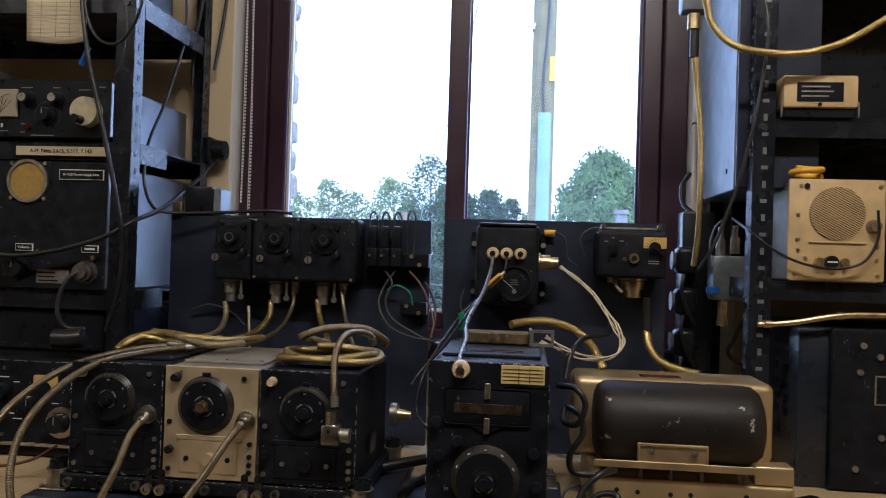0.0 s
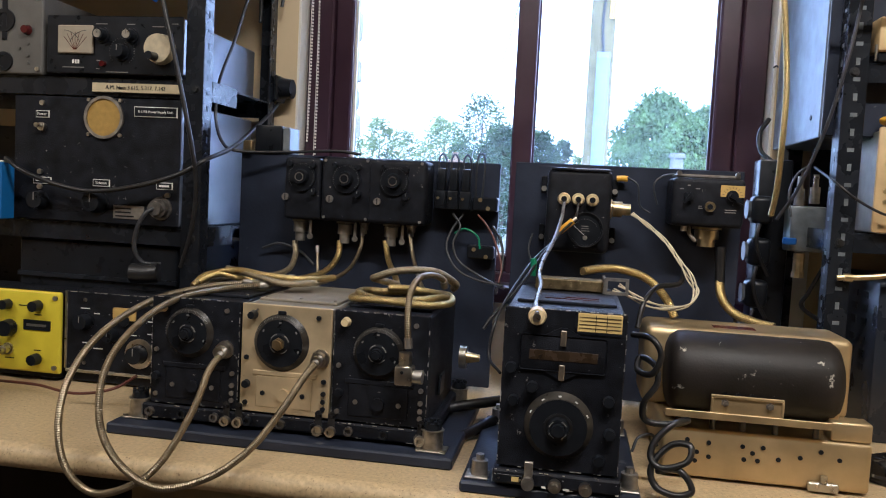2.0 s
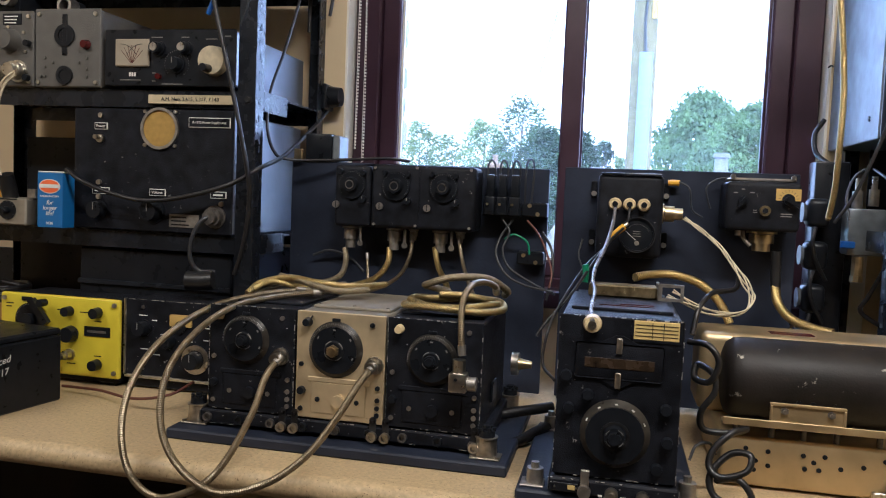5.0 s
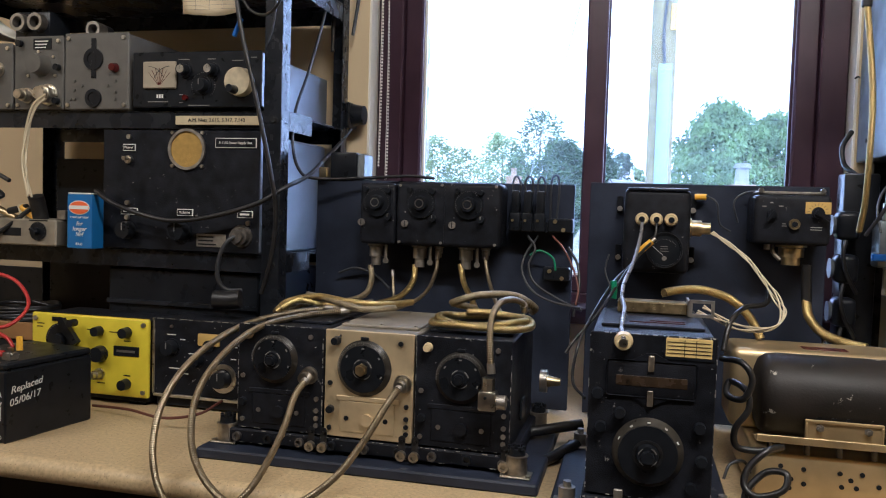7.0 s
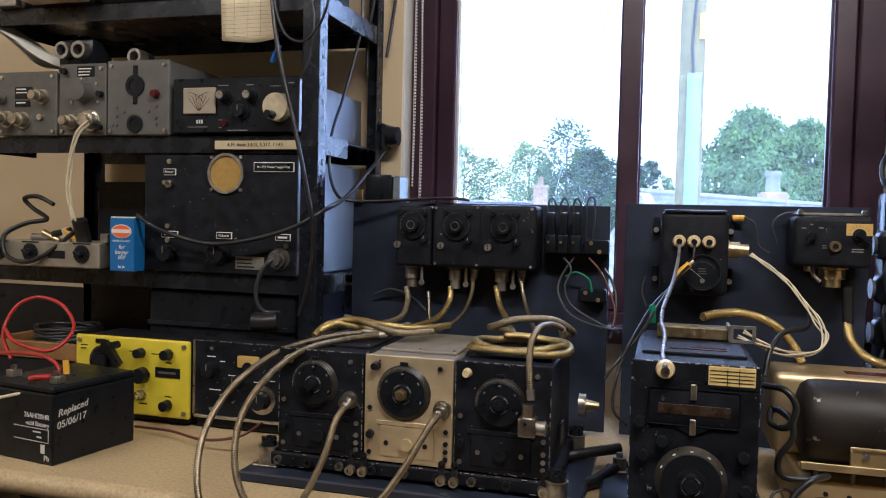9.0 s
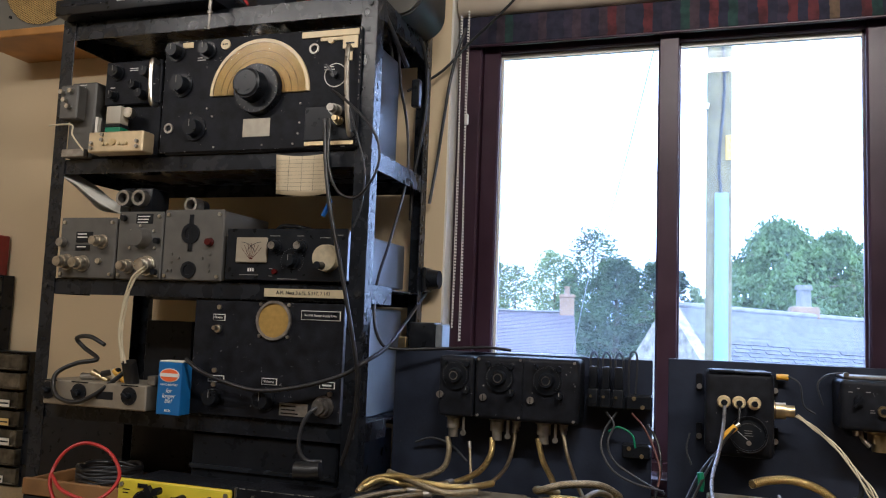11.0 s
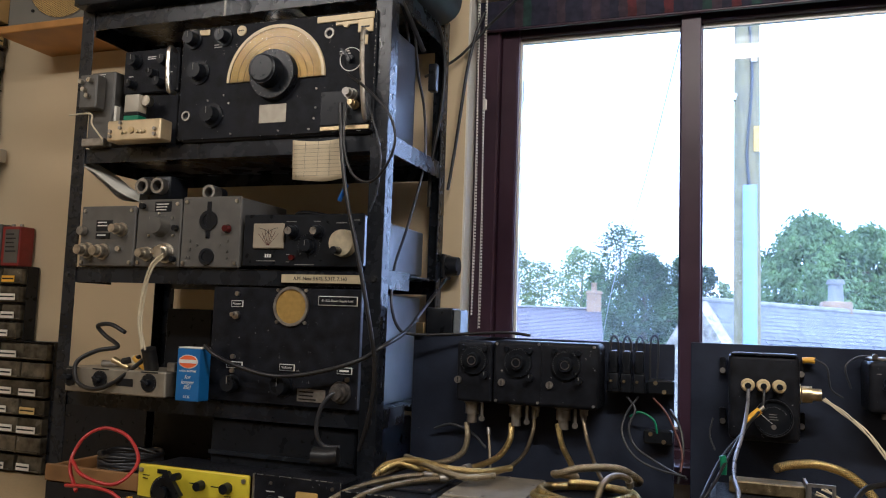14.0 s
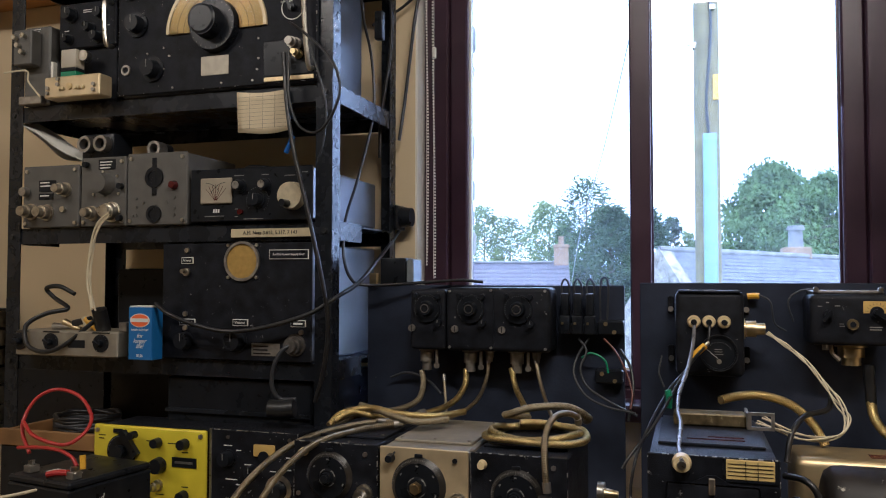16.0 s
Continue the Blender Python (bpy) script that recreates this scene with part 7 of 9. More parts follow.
part("handwriting", tm, "white", bt, "white handwritten date")
tm = text_mesh("05/06/17", 0.018, (0, 0, 0), depth=0.0003, align="LEFT", turn=8, lean=0.2)
bmesh.ops.transform(tm, verts=tm.verts, matrix=Matrix.Translation((0.0006, 0.008, 0.070)) @ Matrix.Rotation(radians(90), 4, "Z"))
part("handwriting", tm, "white", bt)
for words, z, s in (("26AH/20HR", 0.086, 0.013), ("-acid Battery", 0.072, 0.012), ("Pb", 0.012, 0.014)):
    part("lettering", text_mesh(words, s, (-0.008, -0.0004, z), depth=0.0003, align="RIGHT"), "white", bt)
b = B()
for x0, x1, z0, z1 in ((-0.10, -0.010, 0.0635, 0.0645), (-0.10, -0.010, 0.040, 0.041), (-0.011, -0.010, 0.041, 0.0635), (-0.03, -0.02, 0.02, 0.036), (-0.05, -0.03, 0.056, 0.059), (-0.04, -0.028, 0.047, 0.050)):
    bx(b, x0, x1, -0.0006, 0.0, z0, z1)
part("printed_box", b, "white", bt)
part("sticker", lb(-0.12, -0.05, 0.045, 0.07, 0.1421, 0.1425), "white", bt)
cr = thing("yellow_crimp", (-1.135, 1.17, 0.90), "yellow insulated crimp lug on the red lead", "crimp")
tube(b := B(), [(-1.141, 1.166, 0.938), (-1.139, 1.165, 0.925), (-1.137, 1.163, 0.913)], 0.0055, 10, 3)
part("sleeve", b, "yellow_p", cr)
ck = thing("red_clip", (-1.16, 1.15, 0.90), "red insulated crocodile clip on the battery", "clip")
tube(b := B(), [(-1.20, 1.145, 0.903), (-1.18, 1.148, 0.907), (-1.158, 1.150, 0.908)], 0.006, 10, 3)
part("boot", b, "red", ck)
part("jaw", bx(B(), -1.158, -1.138, 1.146, 1.154, 0.904, 0.911, 0.002), "dull_steel", ck)

# ---- drive fittings on the receivers ----
cf = thing("drive_coupling", (-0.596, 1.19, 0.903), "nickel-plated drive coupling on the receiver front", "coupling", "drive couplings")
plug(cf, (-0.596, FYR - 0.002, 0.904), 0.011, 0.026, "y", "steel", "nut")
cf2 = copy_thing(cf, pose(-0.432, 1.19, 0.902))
ef = thing("conduit_end_fitting", (-0.286, 1.17, 0.90), "square nickel end fitting on the hanging conduit", "end fitting")
part("block", bx(B(), -0.300, -0.272, 1.155, 1.180, 0.882, 0.912, 0.003, 2), "steel", ef)
cyl(b := B(), (-0.286, 1.168, 0.922), 0.0105, 0.020, "z", 8)
part("nut", b, "steel", ef)
cyl(b := B(), (-0.265, 1.168, 0.895), 0.011, 0.014, "x", 18)
part("cap", b, "dull_steel", ef)
cyl(b := B(), (-0.288, 1.1545, 0.903), 0.0025, 0.002, "y", 10)
part("hole", b, "black_smooth", ef)
# coil of braided cable on the third receiver
cx_, cy_, cz_ = -0.322, 1.315, 0.996
pts_ = []
for k in range(27):
    a = 2 * math.pi * k / 12 + 1.2
    rr = 0.094 - 0.012 * k / 12 + 0.004 * math.sin(1.7 * k)
    pts_.append((cx_ + rr * math.cos(a), cy_ + 0.9 * rr * math.sin(a), cz_ - 0.002 + 0.0045 * (k / 12) + 0.0025 * math.sin(1.3 * k)))
wire("cable_coil", pts_, 0.0060, "rope", "coil of brass-coloured braided cable on the receiver lid", "cable", "braided cables", woven=True)
wire("braided_cable", [(-0.36, 1.42, 1.005), (-0.385, 1.36, 1.02), (-0.372, 1.30, 1.030), (-0.33, 1.30, 1.044), (-0.275, 1.33, 1.043), (-0.245, 1.37, 1.02), (-0.255, 1.42, 1.005)], 0.0065, "rope_dark", "tarnished braided loop standing over the coil", "cable", "braided cables", woven=True)
# side plug of the third receiver and small parts between the mounts
sp_ = thing("side_plug", (-0.2, 1.36, 0.885), "nickel aerial plug on the side of the mount", "plug")
cyl(b := B(), (-0.222, 1.36, 0.893), 0.020, 0.012, "x", 24)
part("flange", b, "steel", sp_)
cyl(b := B(), (-0.205, 1.36, 0.893), 0.011, 0.024, "x", 16, 0.006)
part("nose", b, "brass", sp_)
tm_ = thing("green_clip", (-0.095, 1.33, 1.06), "green insulated clip hanging on a wire", "clip")
tube(b := B(), [(-0.110, 1.36, 1.075), (-0.108, 1.36, 1.06), (-0.109, 1.36, 1.045)], 0.0055, 10, 3)
part("boot", b, "green", tm_)
yc = thing("yellow_clip", (-0.055, 1.51, 1.14), "yellow insulated clip on the aerial lead", "clip")
tube(b := B(), [(-0.070, 1.500, 1.118), (-0.060, 1.500, 1.128), (-0.047, 1.503, 1.140)], 0.0062, 10, 4)
part("boot", b, "yellow_p", yc)
tube(b := B(), [(-0.047, 1.503, 1.140), (-0.040, 1.505, 1.146)], 0.003, 8, 2)
part("jaw", b, "steel", yc)
yc2 = thing("yellow_crimp", (0.05, 1.64, 1.225), "yellow crimp lug on the board", "crimp")
tube(b := B(), [(0.036, 1.645, 1.228), (0.048, 1.645, 1.229), (0.058, 1.645, 1.228)], 0.006, 10, 3)
part("sleeve", b, "yellow_p", yc2)

# ---- on top of the rack ----
dv = thing("disc_player", (-1.52, 1.62, S4), "flat black disc player overhanging the top shelf", "disc player")
part("body", bx(B(), -1.692, -1.215, 1.478, 1.74, S4 + 0.004, 2.098, 0.004, 2), "black_smooth", dv)
part("tray_line", bx(B(), -1.675, -1.525, 1.4772, 1.478, 2.078, 2.086), "black", dv)
b = B()
bx(b, -1.64, -1.63, 1.4772, 1.478, 2.080, 2.084)
bx(b, -1.50, -1.475, 1.4772, 1.478, 2.079, 2.085)
part("print", b, "white", dv)
for x in (-1.68, -1.32):
    part("foot", bx(B(), x - 0.012, x + 0.012, 1.60, 1.63, S4, S4 + 0.0035), "black_smooth", dv)
M["key_grey"] = mat("grey_key", (0.16, 0.155, 0.145), 0.5, var=0.15, scale=90)
ca = thing("keypad_receiver", (-1.36, 1.60, 2.10), "grey desktop receiver with a keypad and display", "receiver")
T_ = Matrix.Translation((-1.372, 1.592, 2.1)) @ Matrix.Rotation(radians(-22), 4, "X")
def tilt(bm):
    bmesh.ops.transform(bm, verts=bm.verts, matrix=T_)
    return bm


part("body", tilt(bx(B(), -0.135, 0.130, -0.02, 0.16, 0.004, 0.143, 0.006, 2)), "case", ca, "dark grey metal body")
part("front", tilt(bx(B(), -0.137, 0.132, -0.026, -0.0205, 0.004, 0.145, 0.003)), "black", ca)
part("display", tilt(bx(B(), -0.122, 0.030, -0.029, -0.0265, 0.104, 0.138, 0.001)), "grey", ca)
for i in range(7):
    for j in range(4):
        part("key", tilt(bx(B(), -0.128 + 0.0205 * i, -0.113 + 0.0205 * i, -0.030, -0.0265, 0.012 + 0.0215 * j, 0.025 + 0.0215 * j, 0.001)), "key_grey", ca)
for x, z in ((0.045, 0.03), (0.085, 0.04)):
    cyl(b := B(), (x, -0.034, z), 0.012, 0.018, "y", 18)
    part("knob", tilt(b), "black_smooth", ca)
for x in (-0.10, 0.10):
    part("foot", bx(B(), -1.36 + x - 0.01, -1.36 + x + 0.01, 1.62, 1.70, 2.0985, 2.115 - 0.01), "black_smooth", ca)
lm = thing("desk_lamp", (-1.27, 1.55, 2.10), "old grey metal lamp shade hanging over the rack edge", "lamp")
b = B()
prof = [(0.018, 2.262), (0.024, 2.255), (0.034, 2.247), (0.044, 2.235), (0.052, 2.205), (0.060, 2.178), (0.066, 2.160), (0.064, 2.160), (0.058, 2.178), (0.050, 2.203), (0.040, 2.232), (0.014, 2.250)]
sg, rings = 36, []
LX, LY = -1.240, 1.500
for r, z in prof:
    rings.append([b.verts.new((LX + r * math.cos(2 * math.pi * k / sg), LY + r * math.sin(2 * math.pi * k / sg), z - 0.043)) for k in range(sg)])
for a, c in zip(rings, rings[1:] + rings[:1]):
    for k in range(sg):
        b.faces.new((a[k], a[(k + 1) % sg], c[(k + 1) % sg], c[k]))
M["lampgrey"] = mat("worn_lamp_grey", (0.10, 0.095, 0.085), 0.45, metal=0.3, var=0.2, scale=30, wear=(0.25, 0.23, 0.2), wear_amt=0.71)
part("shade", b, "lampgrey", lm)
cyl(b := B(), (LX + 0.004, LY, 2.240), 0.016, 0.045, "z", 18)
cyl(b, (LX + 0.004, LY, 2.262), 0.022, 0.012, "z", 18)
part("lamp_holder", b, "lampgrey", lm)
tube(b := B(), [(LX + 0.004, LY, 2.26), (LX + 0.01, LY + 0.03, 2.33), (LX + 0.02, LY + 0.12, 2.38), (LX + 0.03, LY + 0.25, 2.36), (LX + 0.03, LY + 0.30, 2.2), (LX + 0.03, LY + 0.30, S4 + 0.006)], 0.008, 10, 6)
part("arm", b, "lampgrey", lm)
cyl(b := B(), (LX + 0.03, LY + 0.30, S4 + 0.010), 0.05, 0.018, "z", 24)
part("base", b, "lampgrey", lm)
for dx in (-0.03, 0.034):
    cyl(b := B(), (LX + 0.004 + dx, LY, 2.269), 0.008, 0.02, "x", 12)
    part("wing_nut", b, "lampgrey", lm)
rd = thing("telescopic_rod", (-1.245, 1.47, 2.06), "bright steel rod hanging under the lamp", "rod")
cyl(b := B(), (-1.252, 1.475, 2.085), 0.0045, 0.055, "z", 12)
cyl(b, (-1.252, 1.475, 2.052), 0.0065, 0.006, "z", 12)
cyl(b, (-1.252, 1.475, 2.030), 0.003, 0.04, "z", 10)
part("rod", b, "dull_steel", rd)
rd.location += Vector((0.028, 0, -0.028))
px_ = thing("plastic_box", (-1.60, 1.75, 2.10), "milky plastic storage box with a rolled rim", "storage box")
b = B()
bx(b, -1.748, -1.405, 1.66, 1.86, 2.0985, 2.330, 0.012, 2)
part("tub", b, "plastic", px_)
b = B()
bx(b, -1.758, -1.395, 1.65, 1.87, 2.3305, 2.345, 0.005, 2)
part("lid", b, "plastic", px_)
part("rest", bx(B(), -1.72, -1.41, 1.76, 1.86, S4 + 0.001, 2.098, 0.002), "black_smooth", px_)
M["copper_clamp"] = mat("tarnished_copper", (0.16, 0.09, 0.05), 0.45, metal=0.8, var=0.4, scale=80)
bp = thing("black_power_pack", (-1.09, 1.60, S4), "black power pack with red leads wrapped round it", "power pack")
part("body", bx(B(), -1.140, -1.062, 1.540, 1.790, S4 + 0.001, 2.188, 0.004, 2), "black", bp)
part("lid_edge", bx(B(), -1.143, -1.059, 1.537, 1.793, 2.1885, 2.193, 0.002), "black_smooth", bp)
part("socket", bx(B(), -1.124, -1.096, 1.536, 1.540, 2.135, 2.165, 0.003, 2), "black_smooth", bp)
ring(b := B(), (-1.110, 1.534, 2.150), 0.006, 0.010, 0.004, "y", 18)
part("socket_ring", b, "dull_steel", bp)
for k in range(3):
    z = 2.104 + 0.010 * k
    tube(b := B(), [(-1.144, 1.60, z), (-1.144, 1.535, z + 0.004), (-1.10, 1.532, z + 0.006), (-1.058, 1.535, z + 0.001), (-1.057, 1.62, z - 0.004), (-1.057, 1.74, z - 0.008)], 0.0034, 8, 6)
    part("red_lead", b, "red", bp)
for y, z in ((1.60, 2.095), (1.605, 2.138), (1.66, 2.10)):
    cyl(b := B(), (-1.054, y, z), 0.010, 0.016, "x", 16)
    cyl(b, (-1.043, y, z), 0.005, 0.010, "x", 8)
    part("terminal", b, "copper_clamp", bp)
tube(b := B(), [(-1.125, 1.55, 2.192), (-1.132, 1.54, 2.215), (-1.120, 1.54, 2.222), (-1.112, 1.55, 2.195)], 0.0034, 8, 6)
part("red_loop", b, "red", bp)
tube(b := B(), [(-1.144, 1.56, 2.165), (-1.172, 1.545, 2.150), (-1.186, 1.54, 2.10), (-1.160, 1.535, 2.062)], 0.0034, 8, 6)
part("red_tail", b, "red", bp)
tube(b := B(), [(-1.10, 1.64, 2.197), (-1.06, 1.63, 2.203), (-1.02, 1.63, 2.198)], 0.004, 8, 3)
part("crocodile_clip", b, "steel", bp)
CX, CY, CZ = -0.880, 1.665, S4 + 0.153
lz = thing("loudspeaker", (CX, CY, S4), "dark grey round-cornered loudspeaker with a punched gauze disc", "loudspeaker")
outline = []
for ang, cxr, czr in ((0, 1, 1), (90, -1, 1), (180, -1, -1), (270, 1, -1)):
    for k in range(7):
        a = radians(ang + 15 * k)
        outline.append((0.066 * cxr + 0.060 * math.cos(a), 0.092 * czr + 0.060 * math.sin(a)))


def slab(b, y0, y1, f):
    v0 = [b.verts.new((CX + x * f, y0, CZ + z * f)) for x, z in outline]
    v1 = [b.verts.new((CX + x * f, y1, CZ + z * f)) for x, z in outline]
    b.faces.new(v0)
    b.faces.new(v1[::-1])
    for k in range(len(v0)):
        b.faces.new((v0[k], v0[(k + 1) % len(v0)], v1[(k + 1) % len(v0)], v1[k]))
    return b


M["spk"] = mat("black_grey_cabinet", (0.030, 0.029, 0.028), 0.5, var=0.15, scale=14, bump=0.15)
M["baffle"] = mat("worn_grey_baffle", (0.078, 0.074, 0.063), 0.6, var=0.25, scale=16, bump=0.15, wear=(0.2, 0.19, 0.16), wear_amt=0.68)
M["gauze_grey"] = mat("punched_gauze", (0.21, 0.20, 0.17), 0.45, metal=0.4, var=0.15, scale=60, bump=0.1)
part("cabinet", slab(B(), CY, CY + 0.17, 1.0), "spk", lz)
part("baffle", slab(B(), CY - 0.008, CY - 0.0005, 0.97), "baffle", lz, "worn grey front baffle")
cyl(b := B(), (CX + 0.005, CY - 0.0095, CZ - 0.003), 0.067, 0.003, "y", 48)
gz = part("gauze", b, "gauze_grey", lz, "pale punched metal gauze")
b = B()
for i in range(-8, 9):
    for j in range(-9, 10):
        dx, dz = 0.0082 * i + 0.0041 * (j % 2), 0.0072 * j
        if dx * dx + dz * dz < 0.063 ** 2:
            cyl(b, (CX + 0.005 + dx, CY - 0.0112, CZ - 0.003 + dz), 0.0027, 0.0006, "y", 8)
part("perforation", b, "black_smooth", gz)["kind"] = "stuff"
for dx, dz in ((0.078, 0.10), (-0.078, 0.10), (0.078, -0.10), (-0.078, -0.10)):
    cyl(b := B(), (CX + dx, CY - 0.0095, CZ + dz), 0.004, 0.004, "y", 10)
    part("screw", b, "dull_steel", lz)
wire("thick_cable", [(-1.02, 1.60, 2.36), (-0.985, 1.575, 2.29), (-0.945, 1.565, 2.215), (-0.905, 1.565, 2.15), (-0.87, 1.57, 2.10), (-0.845, 1.60, 2.06)], 0.013, "cable", "fat black cable lying over the loudspeaker", "cable")
wire("black_lead", [(-0.915, 1.560, 2.165), (-0.87, 1.555, 2.12), (-0.835, 1.56, 2.06), (-0.81, 1.60, 2.0), (-0.795, 1.68, 1.93)], 0.006, "cable", "black lead running down from the loudspeaker", "cable")
jr = thing("junk_box", (-1.0, 1.78, S4), "dull yellowish carton of parts behind the power pack", "carton")
part("box", bx(B(), -1.06, -0.975, 1.76, 1.86, S4 + 0.001, 2.235, 0.004), "darkwood", jr)
# card pinned to the wall above, perforated tin and bracket pieces
tri = thing("grey_folded_sheet", (-1.28, 1.88, 2.06), "grey folded metal sheet leaning on the wall", "metal sheet")
b = B()
vs = [b.verts.new(p) for p in ((-1.38, 1.86, S4 + 0.001), (-1.10, 1.86, S4 + 0.001), (-1.14, 1.93, 2.56), (-1.24, 1.93, 2.56), (-1.38, 1.87, S4 + 0.001), (-1.10, 1.87, S4 + 0.001), (-1.14, 1.94, 2.56), (-1.24, 1.94, 2.56))]
for f in ((0, 1, 2, 3), (7, 6, 5, 4), (0, 4, 5, 1), (1, 5, 6, 2), (2, 6, 7, 3), (3, 7, 4, 0)):
    b.faces.new([vs[i] for i in f])
part("sheet", b, "greyspk", tri)
pk = thing("perforated_tin", (-1.60, 1.80, 2.334), "black tin with white dots on the plastic box", "tin")
q = part("tin", bx(B(), -1.70, -1.55, 1.70, 1.80, 2.334, 2.46, 0.004), "black_smooth", pk)
b = B()
for i in range(8):
    for j in range(7):
        cyl(b, (-1.692 + 0.019 * i + 0.009 * (j % 2), 1.6994, 2.343 + 0.017 * j), 0.0052, 0.0012, "y", 8)
part("dots", b, "white", q)["kind"] = "stuff"
gm = thing("grey_mechanism", (-1.48, 1.76, 2.334), "dull grey metal mechanism on the plastic box", "mechanism")
part("body", bx(B(), -1.53, -1.41, 1.69, 1.80, 2.334, 2.40, 0.006, 2), "grey", gm)
part("lever", tube(B(), [(-1.55, 1.70, 2.345), (-1.49, 1.68, 2.36), (-1.43, 1.68, 2.352)], 0.006, 8, 4), "dull_steel", gm)
cyl(b := B(), (-1.44, 1.70, 2.43), 0.022, 0.06, "z", 18)
part("drum", b, "black", gm)
dk = thing("dark_picture", (-0.80, 1.955, 2.39), "dark framed panel high on the wall", "picture")
part("panel", bx(B(), -1.10, -0.62, 1.945, 1.958, 2.43, 2.74, 0.003), "black_board", dk)

# ---- wall shelf with a grey speaker, drawer cabinets and tins ----
ws = thing("wall_shelf", (-2.2, 1.85, 2.20), "varnished pine wall shelf", "shelf")
part("board", bx(B(), -2.27, -1.62, 1.735, 1.957, 2.129, 2.153, 0.003), "wood", ws)
gs = thing("grey_speaker", (-2.2, 1.85, 2.135), "grey wooden speaker cabinet with a brass gauze disc", "loudspeaker")
part("cabinet", bx(B(), -2.275, -1.835, 1.78, 1.93, 2.1535, 2.540, 0.004), "greyspk", gs)
SPX, SPZ, SPR = -2.050, 2.332, 0.152
M["speaker_cloth"] = mat("brown_speaker_cloth", (0.10, 0.066, 0.022), 0.9, var=0.3, scale=12)
M["gold_mesh"] = mat("gold_expanded_metal", (0.50, 0.35, 0.12), 0.5, metal=0.3, var=0.15, scale=30)
ring(b := B(), (SPX, 1.7790, SPZ), SPR, SPR + 0.003, 0.003, "y", 64)
part("opening_edge", b, "worn_steel", gs)
cyl(b := B(), (SPX, 1.7788, SPZ), SPR, 0.002, "y", 64)
q = part("gauze", b, "speaker_cloth", gs, "golden expanded-metal gauze")
b = B()
for s_ in (1, -1):
    for k in range(-25, 26):
        o_ = k * 0.0062
        hl = math.sqrt(max(0, (SPR - 0.001) ** 2 - o_ ** 2))
        if hl > 0.01:
            bmesh.ops.create_cube(b, size=1, matrix=Matrix.Translation((SPX, 1.7768 + 0.0006 * s_, SPZ)) @ Matrix.Rotation(radians(s_ * 62), 4, "Y") @ Matrix.Translation((o_, 0, 0)) @ Matrix.Diagonal((0.0024, 0.0010, 2 * hl, 1)))
part("wire_mesh", b, "gold_mesh", q)["kind"] = "stuff"
p = part("badge", bx(B(), -2.082, -2.012, 1.776, 1.780, 2.503, 2.529, 0.001), "brass", gs)
for dx, dz in ((-0.12, 0.12), (0.12, 0.12), (-0.12, -0.12), (0.12, -0.12)):
    cyl(b := B(), (SPX + dx, 1.778, SPZ + dz), 0.005, 0.005, "y", 10)
    part("bolt", b, "black_smooth", gs)

LBL = [M["paper"], M["label"], M["paper"], M["yellow_p"]]
def drawer_cabinet(x0, y, z0, cols, rows, w, h, label, seed, deep=0.15):
    """A stack of small clear drawers with paper labels."""
    rnd = random.Random(seed)
    t = thing("drawer_cabinet", (x0 + cols * w / 2, y + 0.08, z0), label, "drawer cabinet", "small-parts drawers")
    x1, z1 = x0 + cols * w + 0.006, z0 + rows * h + 0.006
    b = B()
    bx(b, x0, x1, y + 0.012, y + deep, z0, z0 + 0.004)
    bx(b, x0, x1, y + 0.012, y + deep, z1 - 0.004, z1)
    bx(b, x0, x0 + 0.003, y + 0.012, y + deep, z0 + 0.004, z1 - 0.004)
    bx(b, x1 - 0.003, x1, y + 0.012, y + deep, z0 + 0.004, z1 - 0.004)
    bx(b, x0 + 0.003, x1 - 0.003, y + deep - 0.005, y + deep, z0 + 0.004, z1 - 0.004)
    part("shell", b, "black_smooth", t)
    for i in range(cols):
        for j in range(rows):
            a, c = x0 + 0.005 + i * w, z0 + 0.006 + j * h
            out = rnd.random() * 0.014
            d = part("drawer", bx(B(), a, a + w - 0.006, y - out, y + deep - 0.02, c, c + h - 0.008, 0.002), "drawer", t)
            part("lip", bx(B(), a + 0.002, a + w - 0.008, y - out - 0.008, y - out - 0.0005, c + 0.004, c + 0.008), "drawer", d)
            if rnd.random() < 0.85:
                ww = w * (0.45 + 0.35 * rnd.random())
                ma = LBL[rnd.randrange(4)] if rnd.random() < 0.5 else LBL[0]
                lb_ = part("label", bx(B(), a + 0.008, a + 0.008 + ww, y - out - 0.0105, y - out - 0.0085, c + 0.006, c + 0.006 + h * 0.36), ma, d)
                part("print", bx(B(), a + 0.011, a + 0.005 + ww, y - out - 0.0110, y - out - 0.0106, c + 0.0075 + h * 0.12, c + 0.0075 + h * 0.2), "black_smooth", lb_)
    return t


drawer_cabinet(-2.531, 1.895, 0.7555, 4, 7, 0.105, 0.0582, "cabinet of smoky clear drawers with paper labels", 31, 0.055)
drawer_cabinet(-2.587, 1.895, 1.170, 4, 4, 0.085, 0.0582, "smaller stack of labelled clear drawers", 32, 0.055)
dcw = drawer_cabinet(-2.706, 1.733, 1.548, 4, 9, 0.070, 0.0772, "tall stack of dark drawers on the wall, turned sideways", 33, 0.15)
part("pale_tray", bx(B(), -2.655, -2.430, 1.672, 1.718, 1.765, 1.812, 0.006, 2), "plastic", dcw, "milky plastic tray pulled half out")
dcw.rotation_euler.z = radians(90)
TZB = 1.4095
tn2 = thing("red_tin", (-2.31, 1.92, TZB), "red and grey oblong tin on the drawers", "tin")
part("tin", bx(B(), -2.352, -2.275, 1.893, 1.952, TZB, 1.540, 0.003), "redcan", tn2)
